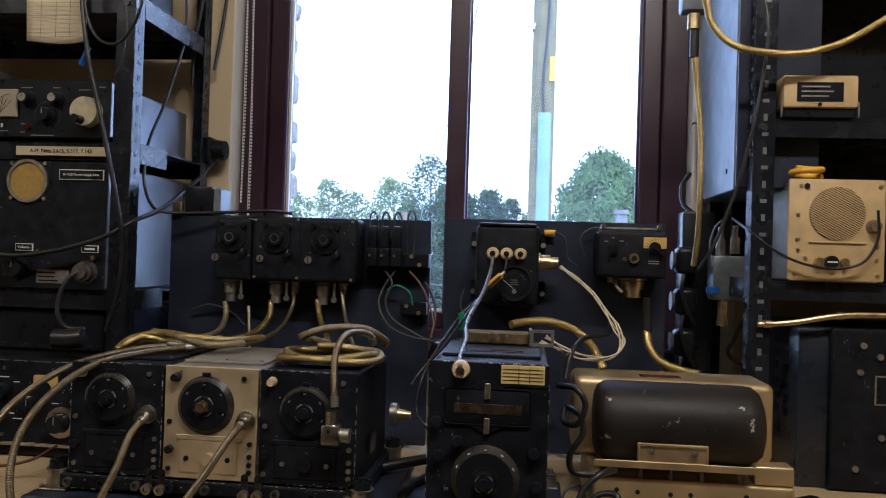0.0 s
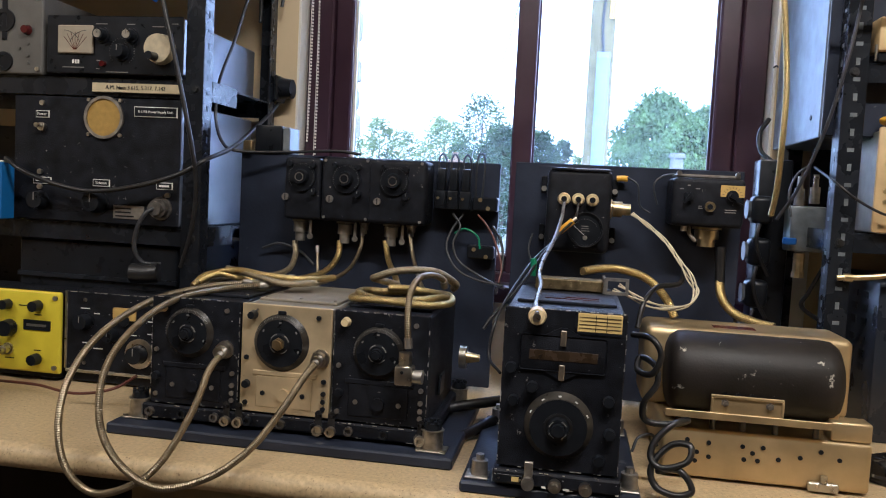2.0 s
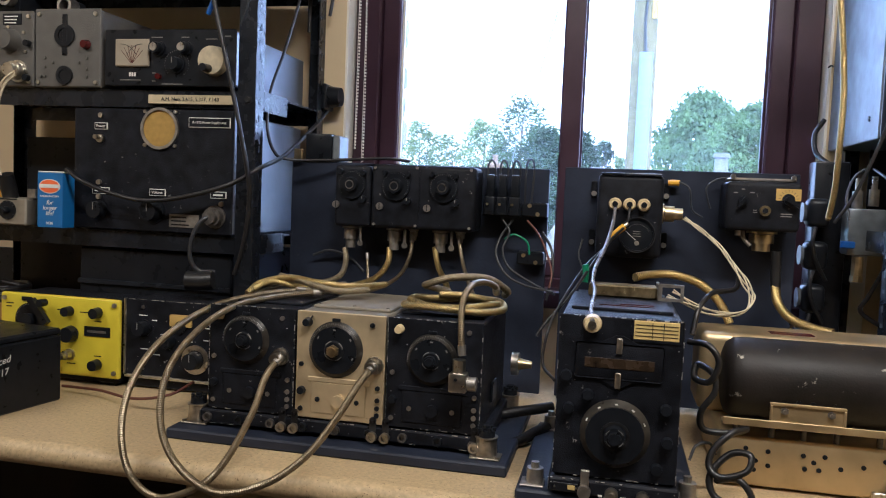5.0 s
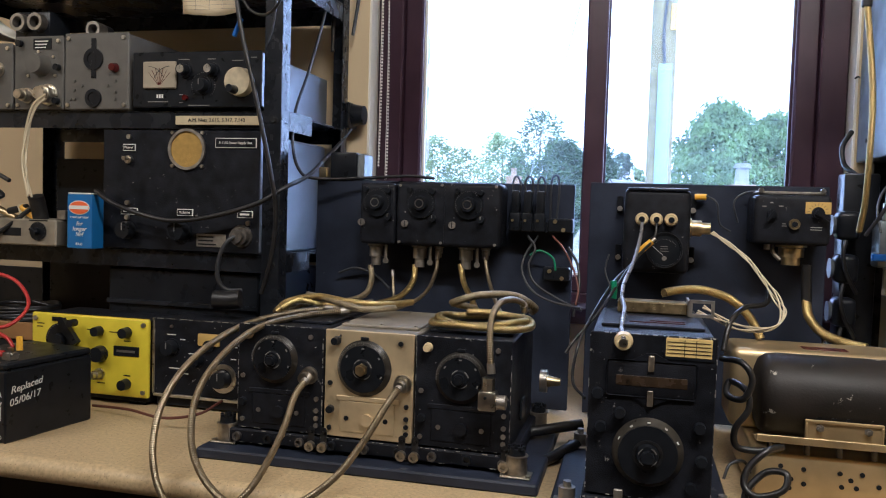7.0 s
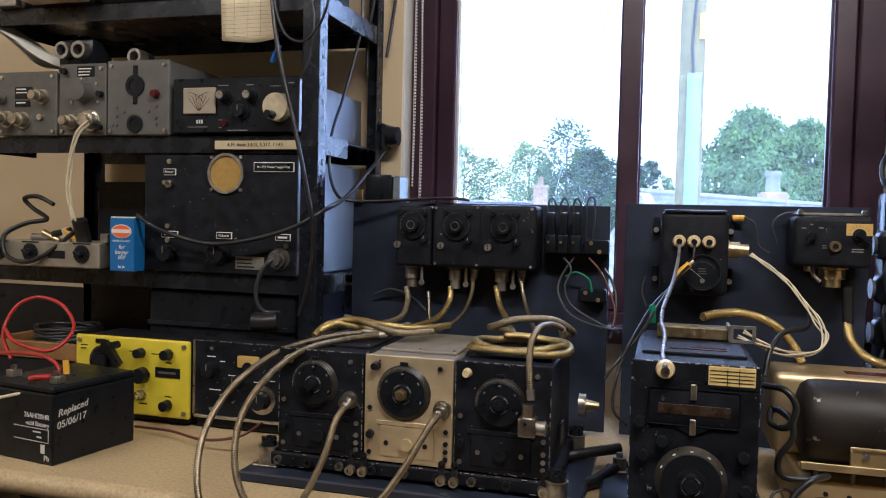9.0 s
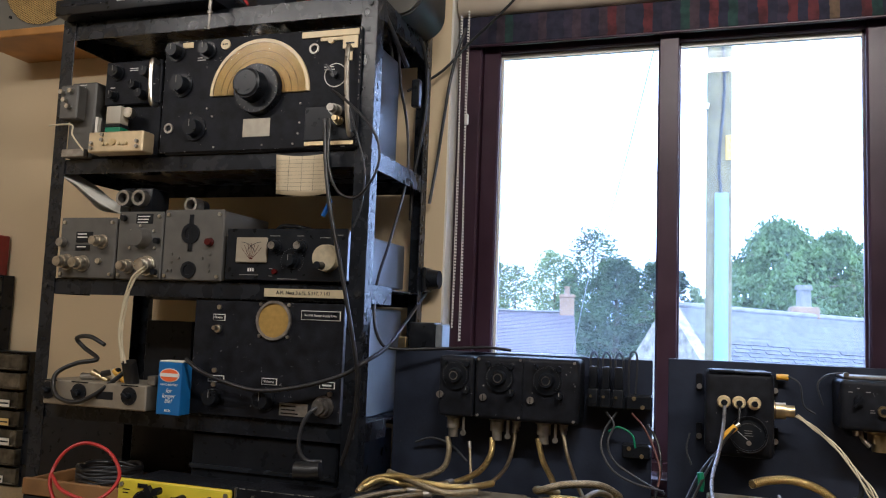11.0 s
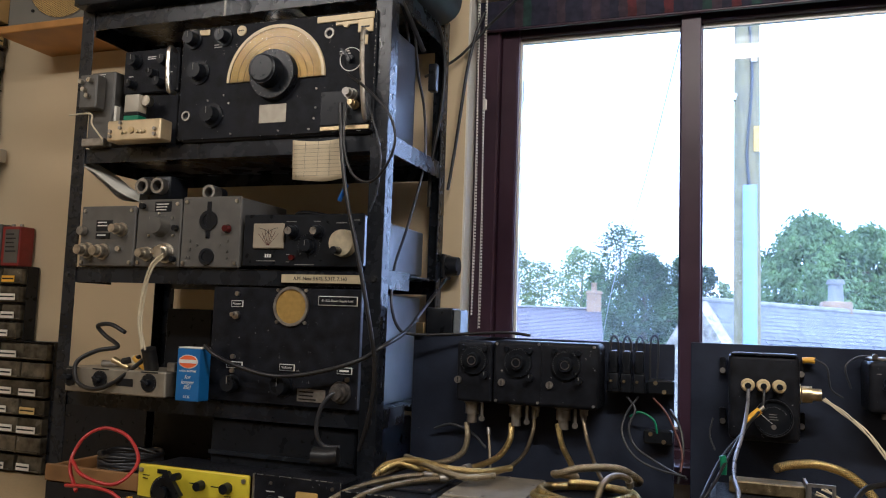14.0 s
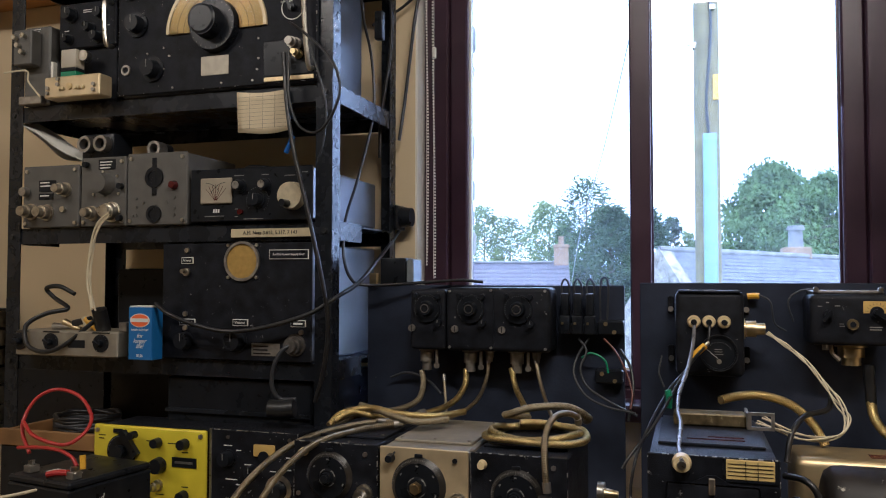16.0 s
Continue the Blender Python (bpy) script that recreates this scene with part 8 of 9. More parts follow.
q = part("label_panel", bx(B(), -2.336, -2.278, 1.891, 1.8926, 1.420, 1.530), "grey", tn2)
bars(b := B(), -2.331, 1.8908, 1.516, 0.045, 5, 0.014, 0.004)
part("print", b, "black_smooth", q)
for x in (-2.335, -2.30):
    cyl(b := B(), (x, 1.92, 1.545), 0.006, 0.010, "z", 12)
    part("cap", b, "dull_steel", tn2)
tn3 = thing("grey_tin", (-2.41, 1.92, TZB), "grey oblong tin with a domed cap", "tin")
part("tin", bx(B(), -2.472, -2.358, 1.893, 1.952, TZB, 1.548, 0.003), "grey", tn3)
cyl(b := B(), (-2.44, 1.92, 1.558), 0.014, 0.020, "z", 14, 0.010)
part("cap", b, "dull_steel", tn3)
ring(b := B(), (-2.387, 1.8918, 1.485), 0.006, 0.008, 0.002, "y", 18)
part("emblem", b, "white", tn3)
M["tan_card"] = mat("tan_card", (0.58, 0.40, 0.155), 0.8, var=0.08, scale=14)
tk = thing("carton", (-2.50, 1.89, 2.2555), "tan printed carton on the dark drawers", "carton")
part("box", bx(B(), -2.555, -2.455, 1.836, 1.935, 2.2555, 2.455, 0.002), "tan_card", tk)
part("dark_edge", bx(B(), -2.550, -2.452, 1.9355, 1.946, 2.2555, 2.450, 0.002), "black_smooth", tk)
b = B()
for k in range(4):
    bx(b, -2.4552, -2.4546, 1.872 + 0.009 * k, 1.8745 + 0.009 * k, 2.33 + 0.012 * (k % 2), 2.385)
part("print", b, "worn_steel", tk)
tk2 = thing("meter_box", (-2.53, 1.75, 2.2555), "cream meter box on the dark drawers", "meter box")
part("box", bx(B(), -2.60, -2.475, 1.690, 1.815, 2.2555, 2.37, 0.003), "greyspk", tk2)
part("face", bx(B(), -2.4748, -2.4725, 1.698, 1.807, 2.262, 2.363, 0.001), "paper", tk2)
for k in range(3):
    knob_b = cyl(B(), (-2.467, 1.725 + 0.03 * k, 2.33), 0.008, 0.012, "x", 14)
    part("knob", knob_b, "black_smooth", tk2)

# ---- right-hand rack ----
S21, S22 = 1.145, 1.456
fy2 = 1.535
ls = thing("speaker_unit", (0.58, 1.62, S21), "buff painted speaker unit with a slatted round grille", "speaker unit")
M["buff"] = mat("buff_paint", (0.52, 0.38, 0.185), 0.5, var=0.12, scale=25, bump=0.1, wear=(0.2, 0.14, 0.08), wear_amt=0.72)
part("case", bx(B(), 0.496, 0.654, fy2 + 0.006, 1.72, S21 + 0.002, 1.335, 0.003), "alu_dull", ls)
part("front_plate", bx(B(), 0.488, 0.662, fy2, fy2 + 0.005, S21 + 0.004, 1.340, 0.004, 2), "buff", ls)
cyl(b := B(), (0.576, fy2 - 0.0005, 1.275), 0.050, 0.002, "y", 48)
q = part("opening", b, "black_smooth", ls)
for k in range(-12, 13):
    o_ = k * 0.0039
    hl = math.sqrt(max(0, 0.050 ** 2 - o_ ** 2))
    if hl > 0.006:
        b = B()
        bmesh.ops.create_cube(b, size=1, matrix=Matrix.Translation((0.576, fy2 - 0.0025, 1.275)) @ Matrix.Rotation(radians(-62), 4, "Y") @ Matrix.Translation((o_, 0, 0)) @ Matrix.Diagonal((0.0021, 0.002, 2 * hl, 1)))
        part("slat", b, "buff", q)
part("ledge", bx(B(), 0.525, 0.628, fy2 - 0.004, fy2, 1.219, 1.223, 0.001), "buff", ls)
for x in (0.542, 0.588):
    cyl(b := B(), (x, fy2 - 0.007, 1.184), 0.008, 0.014, "y", 16)
    part("terminal", b, "brass", ls)
cyl(b := B(), (0.565, fy2 - 0.006, 1.184), 0.012, 0.012, "y", 20)
part("fuse_cap", b, "black_smooth", ls)
part("fuse_slot", bx(B(), 0.556, 0.574, fy2 - 0.0132, fy2 - 0.012, 1.183, 1.1855), "white", ls)
knob(ls, (0.640, fy2, 1.252), 0.011, 0.014, "darkwood", skirt=0.013, mark=False)
cyl(b := B(), (0.520, fy2 - 0.002, 1.326), 0.005, 0.004, "y", 12)
part("hole", b, "black_smooth", ls)
for x, z in ((0.505, 1.272), (0.505, 1.225), (0.506, 1.205), (0.648, 1.215), (0.500, 1.16), (0.650, 1.16), (0.652, 1.327), (0.52, 1.19), (0.648, 1.19), (0.51, 1.327)):
    cyl(b := B(), (x, fy2 - 0.001, z), 0.0036, 0.003, "y", 10)
    part("screw", b, "brass", ls)
rope_k = [(0.50 + 0.055 * (0.5 + 0.5 * math.cos(k * 1.05)), 1.56 + 0.02 * math.sin(k * 1.05), 1.347 + 0.0022 * k) for k in range(9)]
wire("cord_hank", rope_k, 0.006, "yellow_p", "hank of yellow cord on the speaker unit", "cord")
jx = thing("junction_box", (0.54, 1.60, S22), "buff metal junction box with a black printed plate", "junction box")
part("base", bx(B(), 0.478, 0.606, fy2 + 0.010, 1.64, S22 + 0.001, S22 + 0.018, 0.002), "black_smooth", jx)
part("cover", bx(B(), 0.474, 0.610, fy2 + 0.002, 1.645, S22 + 0.0185, 1.536, 0.005, 2), "buff", jx)
p = part("plate", bx(B(), 0.498, 0.582, fy2, fy2 + 0.0015, 1.486, 1.522, 0.0004), "black_smooth", jx)
bars(b := B(), 0.506, fy2 - 0.0001, 1.515, 0.066, 3, 0.009, 0.003)
part("print", b, "dull_steel", p)
cyl(b := B(), (0.540, fy2 + 0.0005, 1.480), 0.0035, 0.003, "y", 10)
part("screw", b, "black_smooth", jx)
for x in (0.505, 0.535, 0.565):
    cyl(b := B(), (x, 1.58, 1.539), 0.004, 0.005, "z", 10)
    part("top_screw", b, "brass", jx)
for x in (0.472, 0.611):
    part("side_clip", bx(B(), x - 0.0015, x + 0.0015, fy2 + 0.004, fy2 + 0.010, S22 + 0.001, S22 + 0.03), "steel", jx)
# dark boards added to blacken the rack's back, where bright wall would show
pb = thing("dark_backing", (0.87, 1.92, S22), "plain dark board added to keep the back of the rack black", "board")
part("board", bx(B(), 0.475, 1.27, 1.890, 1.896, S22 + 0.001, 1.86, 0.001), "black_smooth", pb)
pb2 = thing("dark_backing", (0.87, 1.92, S21), "plain dark board added to keep the space behind the speaker unit black", "board")
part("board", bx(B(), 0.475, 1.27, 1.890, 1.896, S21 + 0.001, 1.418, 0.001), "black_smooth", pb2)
M["blue_black"] = mat("blue_black_enamel", (0.018, 0.022, 0.032), 0.30, var=0.2, scale=12, bump=0.06)
bp_ = thing("black_transmitter_case", (0.8, 1.7, DZ), "large black equipment case with louvre slots", "equipment case")
part("body", bx(B(), 0.520, 1.12, 1.560, 1.90, DZ, 1.058, 0.005, 2), "blue_black", bp_, "blue-black metal body")
part("front", bx(B(), 0.575, 1.12, 1.540, 1.5595, DZ + 0.004, 1.060, 0.003), "black", bp_)
for k in range(6):
    part("louvre", bx(B(), 0.5180, 0.5205, 1.610, 1.635, 1.020 - 0.026 * k - 0.010 * (k > 2), 1.034 - 0.026 * k - 0.010 * (k > 2), 0.0005), "black_smooth", bp_)
    part("louvre", bx(B(), 0.5180, 0.5205, 1.665, 1.690, 1.020 - 0.026 * k - 0.010 * (k > 2), 1.034 - 0.026 * k - 0.010 * (k > 2), 0.0005), "black_smooth", bp_)
p = part("plate", bx(B(), 0.652, 0.72, 1.5385, 1.540, 0.92, 0.975, 0.0004), "dull_steel", bp_)
part("plate_face", bx(B(), 0.655, 0.717, 1.5378, 1.5384, 0.923, 0.972), "black_smooth", p)
for x, z in ((0.63, 1.03), (0.625, 0.98), (0.66, 1.01), (0.62, 0.80), (0.665, 0.86)):
    cyl(b := B(), (x, 1.538, z), 0.006, 0.006, "y", 12)
    part("bolt", b, "dull_steel", bp_)
cup = thing("bakelite_cap", (0.478, 1.345, DZ), "glossy black bakelite cap lying on the worktop", "cap")
b = B()
prof = [(0.0005, 0.040), (0.016, 0.039), (0.028, 0.034), (0.034, 0.025), (0.036, 0.014), (0.041, 0.010), (0.042, 0.002), (0.0005, 0.001)]
rings = [[b.verts.new((0.478 + r * math.cos(2 * math.pi * k / 32), 1.345 + r * math.sin(2 * math.pi * k / 32), DZ + z)) for k in range(32)] for r, z in prof]
for p, q in zip(rings, rings[1:]):
    for k in range(32):
        b.faces.new((p[k], p[(k + 1) % 32], q[(k + 1) % 32], q[k]))
part("dome", b, "gloss_black", cup)
ring(b := B(), (0.478, 1.345, DZ + 0.0405), 0.006, 0.010, 0.003, "z", 20)
part("boss", b, "gloss_black", cup)
hp_ = thing("thin_pipe", (0.55, 1.53, 1.07), "thin brass-coloured pipe clipped along the rack", "pipe")
tube(b := B(), [(0.438, 1.538, 1.062), (0.50, 1.535, 1.068), (0.58, 1.532, 1.084), (0.66, 1.532, 1.088), (0.80, 1.535, 1.085)], 0.0052, 10, 8)
part("pipe", b, "brass", hp_)
for x, z in ((0.456, 1.064), (0.585, 1.0845)):
    cyl(b := B(), (x, 1.535, z), 0.0075, 0.014, "x", 14)
    part("collar", b, "brass", hp_)

# pale strip added to brighten this patch of wall beside the window
solid("trim_panel", bx(B(), 0.404, 0.50, 1.942, 1.957, DZ + 0.002, 1.12, 0.002), "reveal", (0.45, 1.95, DZ), "white strip added below the wall cabinet for a bright patch of wall", "trim", kind="structure")
# wall cabinet beside the window, switch block and connectors
wc = thing("wall_cabinet", (0.46, 1.78, 1.32), "grey galvanised cabinet fixed beside the window", "wall cabinet")
part("body", bx(B(), 0.403, 0.56, 1.600, 1.955, 1.322, 2.42, 0.002), "sheet", wc)
part("door", bx(B(), 0.405, 0.56, 1.590, 1.5995, 1.325, 2.42, 0.002), "black_board", wc)
for y, z in ((1.66, 1.365), (1.88, 1.365)):
    cyl(b := B(), (0.4022, y, z), 0.005, 0.002, "x", 10)
    part("rivet", b, "black_smooth", wc)
hk = thing("wall_hook", (0.39, 1.955, 1.51), "small black hook in the wall", "hook")
tube(b := B(), [(0.402, 1.96, 1.515), (0.395, 1.945, 1.515), (0.388, 1.94, 1.510)], 0.002, 6, 3)
part("hook", b, "black_smooth", hk)
sw = thing("switch_block", (0.43, 1.73, 1.13), "grey aluminium switch block with round connectors", "switch block")
part("block", bx(B(), 0.392, 0.462, 1.705, 1.76, 1.098, 1.192, 0.005, 2), "sheet", sw)
for x, z in ((0.412, 1.21), (0.442, 1.215)):
    cyl(b := B(), (x, 1.73, z), 0.010, 0.034, "z", 14)
    cyl(b, (x, 1.73, z + 0.028), 0.006, 0.03, "z", 12)
    part("connector", b, "steel", sw)
part("blue_lever", bx(B(), 0.378, 0.404, 1.690, 1.704, 1.112, 1.126, 0.002), "bluewire", sw)
cyl(b := B(), (0.418, 1.72, 1.075), 0.011, 0.04, "z", 10)
cyl(b, (0.418, 1.72, 1.05), 0.013, 0.012, "z", 8)
part("gland", b, "brass", sw)
tw = thing("wall_terminal", (0.33, 1.62, 1.66), "blue-grey cable terminal with a brass gland", "terminal")
part("body", bx(B(), 0.292, 0.345, 1.585, 1.63, 1.675, 1.76, 0.006, 2), "sheet", tw)
cyl(b := B(), (0.318, 1.60, 1.655), 0.013, 0.030, "z", 12)
part("gland", b, "brass", tw)
cyl(b := B(), (0.320, 1.60, 1.615), 0.009, 0.06, "z", 14)
part("sleeve", b, "cable", tw)
vr = thing("power_strip", (0.36, 1.83, 1.0), "black vertical socket strip with plugs beside the window", "socket strip")
part("strip", bx(B(), 0.345, 0.415, 1.80, 1.86, 0.86, 1.29, 0.005, 2), "black_smooth", vr)
for k, z in enumerate((1.18, 1.09, 1.00, 0.915)):
    q = part("plug", bx(B(), 0.326, 0.372, 1.752, 1.799, z - 0.030, z + 0.030, 0.012, 3), "black_smooth", vr)
    # face towards the window: daylight on the black plug put into a pale colour
    cyl(b := B(), (0.3225, 1.776, z), 0.021, 0.007, "x", 24, 0.017)
    part("plug_face", b, "sheet", q, "plug face in a pale colour for window light")
    tube(b := B(), [(0.34, 1.74, z - 0.03), (0.335, 1.735, z - 0.06), (0.345, 1.74, z - 0.10), (0.37, 1.76, z - 0.14)], 0.0045, 8, 5)
    part("lead", b, "cable", q)

# dark board standing behind the lowest bay of the rack
bb = thing("backing_board", (-1.46, 1.913, DZ), "dark painted board standing behind the rack", "board")
part("panel", bx(B(), -2.14, -1.236, 1.910, 1.916, DZ + 0.001, 0.985, 0.002), "black_smooth", bb)

# ---- cables ----
M["lead_sleeve"] = mat("grey_sleeving", (0.13, 0.13, 0.14), 0.28, var=0.15, scale=40)
M["brownw"] = mat("brown_lead", (0.10, 0.03, 0.02), 0.45)
wire("steel_conduit", [(-0.589, 1.185, 0.907), (-0.598, 1.15, 0.881), (-0.596, 1.1, 0.834), (-0.615, 1.05, 0.77), (-0.648, 1.03, 0.735), (-0.713, 1.03, 0.712), (-0.766, 1.04, 0.738), (-0.789, 1.05, 0.8), (-0.792, 1.08, 0.87), (-0.77, 1.13, 0.932), (-0.734, 1.22, 0.975), (-0.669, 1.3, 0.994), (-0.596, 1.36, 1), (-0.564, 1.42, 1.005)], 0.0057, "conduit", "corrugated steel conduit looping over the bench edge", "conduit", "conduits", ribs=0.0035)
wire("steel_conduit", [(-0.428, 1.185, 0.907), (-0.441, 1.15, 0.883), (-0.462, 1.1, 0.834), (-0.493, 1.06, 0.787), (-0.541, 1.03, 0.753), (-0.611, 1.02, 0.736), (-0.678, 1.03, 0.763), (-0.715, 1.04, 0.817), (-0.727, 1.07, 0.886), (-0.714, 1.12, 0.941), (-0.687, 1.2, 0.98), (-0.638, 1.28, 0.993), (-0.573, 1.33, 1)], 0.0057, "conduit", "corrugated steel conduit looping over the bench edge", "conduit", "conduits", ribs=0.0035)
wire("braided_cable", [(-0.637, 1.618, 1.06), (-0.628, 1.6, 1.032), (-0.624, 1.55, 1.005), (-0.645, 1.48, 0.996), (-0.682, 1.4, 0.999), (-0.72, 1.34, 0.988)], 0.0060, "rope_dark", "tarnished braided cable from the remote control", "cable", "braided cables", woven=True)
wire("braided_cable", [(-0.536, 1.618, 1.066), (-0.534, 1.6, 1.034), (-0.544, 1.54, 1.006), (-0.576, 1.44, 0.997), (-0.634, 1.37, 1.001), (-0.687, 1.36, 1.009), (-0.717, 1.34, 0.994)], 0.0062, "rope", "brass-coloured braided cable bundled behind the receivers", "cable", "braided cables", woven=True)
wire("braided_cable", [(-0.484, 1.42, 1.01), (-0.522, 1.35, 1.011), (-0.585, 1.33, 1.016), (-0.653, 1.36, 1.018), (-0.71, 1.36, 1.005), (-0.723, 1.33, 0.987)], 0.0062, "rope", "brass-coloured braided cable doubled over the receivers", "cable", "braided cables", woven=True)
wire("braided_cable", [(-0.498, 1.36, 1.005), (-0.548, 1.32, 1.005), (-0.616, 1.34, 1.015), (-0.689, 1.4, 1.016)], 0.0060, "rope_dark", "tarnished braided cable lying in the bundle", "cable", "braided cables", woven=True)
wire("thin_conduit", [(-0.486, 1.615, 1.097), (-0.485, 1.6, 1.055), (-0.487, 1.52, 1.016), (-0.512, 1.42, 0.998), (-0.566, 1.34, 1), (-0.624, 1.32, 1.003)], 0.0042, "conduit", "thin corrugated conduit from the remote control", "conduit", "conduits", ribs=0.0035)
wire("thin_conduit", [(-0.593, 1.64, 1.051), (-0.584, 1.62, 1.011), (-0.574, 1.6, 0.952)], 0.0035, "conduit", "short length of thin corrugated conduit", "conduit", "conduits", ribs=0.0035)
wire("braided_cable", [(-0.436, 1.618, 1.071), (-0.418, 1.58, 1.034), (-0.384, 1.5, 1.011), (-0.36, 1.42, 0.997)], 0.0058, "rope", "brass-coloured braided cable running down to a coil", "cable", "braided cables", woven=True)
wire("thin_conduit", [(-0.384, 1.615, 1.098), (-0.368, 1.58, 1.052), (-0.338, 1.5, 1.014), (-0.308, 1.42, 0.992)], 0.0042, "conduit", "thin corrugated conduit from the remote control", "conduit", "conduits", ribs=0.0035)
wire("steel_conduit", [(-0.252, 1.3, 1.022), (-0.254, 1.285, 1.036), (-0.269, 1.26, 1.044), (-0.283, 1.22, 1.04), (-0.289, 1.19, 1.016), (-0.286, 1.172, 0.975), (-0.282, 1.168, 0.938)], 0.0054, "conduit", "corrugated steel conduit with a square end fitting", "conduit", "conduits", ribs=0.0035)
wire("braided_cable", [(-0.024, 1.42, 1.053), (0.006, 1.45, 1.057), (0.047, 1.47, 1.057), (0.094, 1.48, 1.042), (0.129, 1.48, 1.01), (0.147, 1.47, 0.975)], 0.0075, "rope", "brass-coloured braided cable behind the transmitter", "cable", "braided cables", woven=True)
wire("braided_cable", [(0.243, 1.6, 1.034), (0.246, 1.58, 1.006), (0.264, 1.55, 0.982), (0.299, 1.52, 0.97), (0.326, 1.5, 0.967)], 0.0085, "rope", "braided cable from the control box plug", "cable", "braided cables", woven=True)
wire("cable_sleeve", [(0.242, 1.605, 1.103), (0.243, 1.605, 1.07), (0.244, 1.6, 1.031)], 0.0095, "cable", "black rubber sleeve under the control box plug", "cable", "")
wire("power_lead", [(0.164, 1.52, 1.066), (0.152, 1.47, 1.039), (0.106, 1.4, 1.036), (0.081, 1.36, 1.012), (0.071, 1.34, 0.971)], 0.0045, "cable", "black rubber lead behind the transmitter", "cable", "")
wire("coiled_lead", [(0.053, 1.2, 0.982), (0.078, 1.17, 0.983), (0.092, 1.16, 0.961), (0.081, 1.16, 0.933), (0.062, 1.18, 0.933), (0.067, 1.2, 0.949), (0.086, 1.17, 0.943), (0.089, 1.16, 0.919), (0.072, 1.16, 0.889), (0.078, 1.17, 0.861), (0.114, 1.17, 0.859), (0.137, 1.17, 0.867), (0.115, 1.15, 0.865), (0.09, 1.14, 0.842), (0.084, 1.13, 0.819), (0.1, 1.12, 0.809), (0.132, 1.12, 0.821), (0.137, 1.13, 0.841), (0.112, 1.14, 0.837), (0.086, 1.13, 0.808), (0.092, 1.12, 0.782), (0.12, 1.11, 0.775), (0.14, 1.11, 0.785), (0.123, 1.12, 0.808), (0.095, 1.14, 0.798)], 0.0048, "cable", "curly black rubber lead beside the transmitter", "cable", "")
wire("thin_lead", [(0.06, 1.16, 0.816), (0.069, 1.17, 0.835), (0.089, 1.18, 0.838), (0.098, 1.18, 0.822)], 0.0022, "cable_grey", "thin grey lead curling by the modulator", "cable", "")
wire("aerial_lead", [(-0.065, 1.53, 1.176), (-0.068, 1.5, 1.144), (-0.078, 1.42, 1.105), (-0.091, 1.33, 1.076), (-0.093, 1.25, 1.059), (-0.088, 1.2, 1.047), (-0.09, 1.12, 1.031), (-0.086, 1.076, 1.02)], 0.0034, "lead_sleeve", "shiny grey aerial lead from relay to transmitter", "cable", "")
wire("black_lead", [(-0.038, 1.53, 1.175), (-0.043, 1.51, 1.145), (-0.068, 1.46, 1.117), (-0.098, 1.38, 1.076), (-0.129, 1.3, 1.028), (-0.165, 1.26, 0.984), (-0.177, 1.25, 0.964)], 0.0026, "cable", "thin black lead crossing the board gap", "cable", "")
wire("black_lead", [(-0.077, 1.45, 1.104), (-0.112, 1.38, 1.068), (-0.141, 1.28, 1.02), (-0.156, 1.22, 0.982), (-0.161, 1.2, 0.931), (-0.139, 1.16, 0.915)], 0.0024, "cable", "thin black lead drooping beside the transmitter", "cable", "")
wire("thin_lead", [(-0.128, 1.64, 1.106), (-0.134, 1.63, 1.074), (-0.124, 1.62, 1.046)], 0.0018, "cable_grey", "short loose wire on the board", "cable", "")
wire("thin_lead", [(0.057, 1.64, 1.231), (0.077, 1.63, 1.217), (0.084, 1.63, 1.177), (0.105, 1.63, 1.161)], 0.0018, "cable_grey", "thin wire from the yellow crimp", "cable", "")
wire("thin_lead", [(0.16, 1.64, 1.243), (0.128, 1.635, 1.238), (0.109, 1.63, 1.218), (0.118, 1.63, 1.179)], 0.0018, "cable_grey", "thin wire from the control box lid", "cable", "")
wire("grey_lead", [(-0.295, 1.628, 1.138), (-0.278, 1.62, 1.113), (-0.289, 1.61, 1.078), (-0.274, 1.6, 1.042), (-0.223, 1.58, 1.014), (-0.173, 1.55, 0.997)], 0.0024, "cable_grey", "grey wire from the plug strip", "cable", "board wires")
wire("grey_lead", [(-0.273, 1.628, 1.139), (-0.297, 1.62, 1.101), (-0.301, 1.6, 1.066), (-0.276, 1.58, 1.028), (-0.232, 1.56, 1.01), (-0.175, 1.54, 1.003)], 0.0024, "cable_grey", "grey wire looping under the plug strip", "cable", "board wires")
wire("green_lead", [(-0.29, 1.63, 1.098), (-0.269, 1.63, 1.108), (-0.242, 1.63, 1.094), (-0.235, 1.63, 1.068)], 0.0022, "green", "green wire between the junction blocks", "cable", "board wires")
wire("red_lead", [(-0.242, 1.62, 1.139), (-0.22, 1.61, 1.117), (-0.2, 1.6, 1.083), (-0.184, 1.58, 1.039), (-0.186, 1.56, 1.007)], 0.0021, "brownw", "dull red wire down the edge of the board", "cable", "board wires")
wire("brown_lead", [(-0.211, 1.64, 1.116), (-0.19, 1.62, 1.083), (-0.183, 1.6, 1.038), (-0.192, 1.58, 0.981)], 0.003, "cable", "dark wire down the edge of the board", "cable", "board wires")
wire("back_lead", [(-0.721, 1.645, 1.039), (-0.679, 1.64, 1.052), (-0.633, 1.64, 1.038), (-0.592, 1.62, 1.011)], 0.0028, "cable_grey", "grey wire behind the remote control cables", "cable", "")
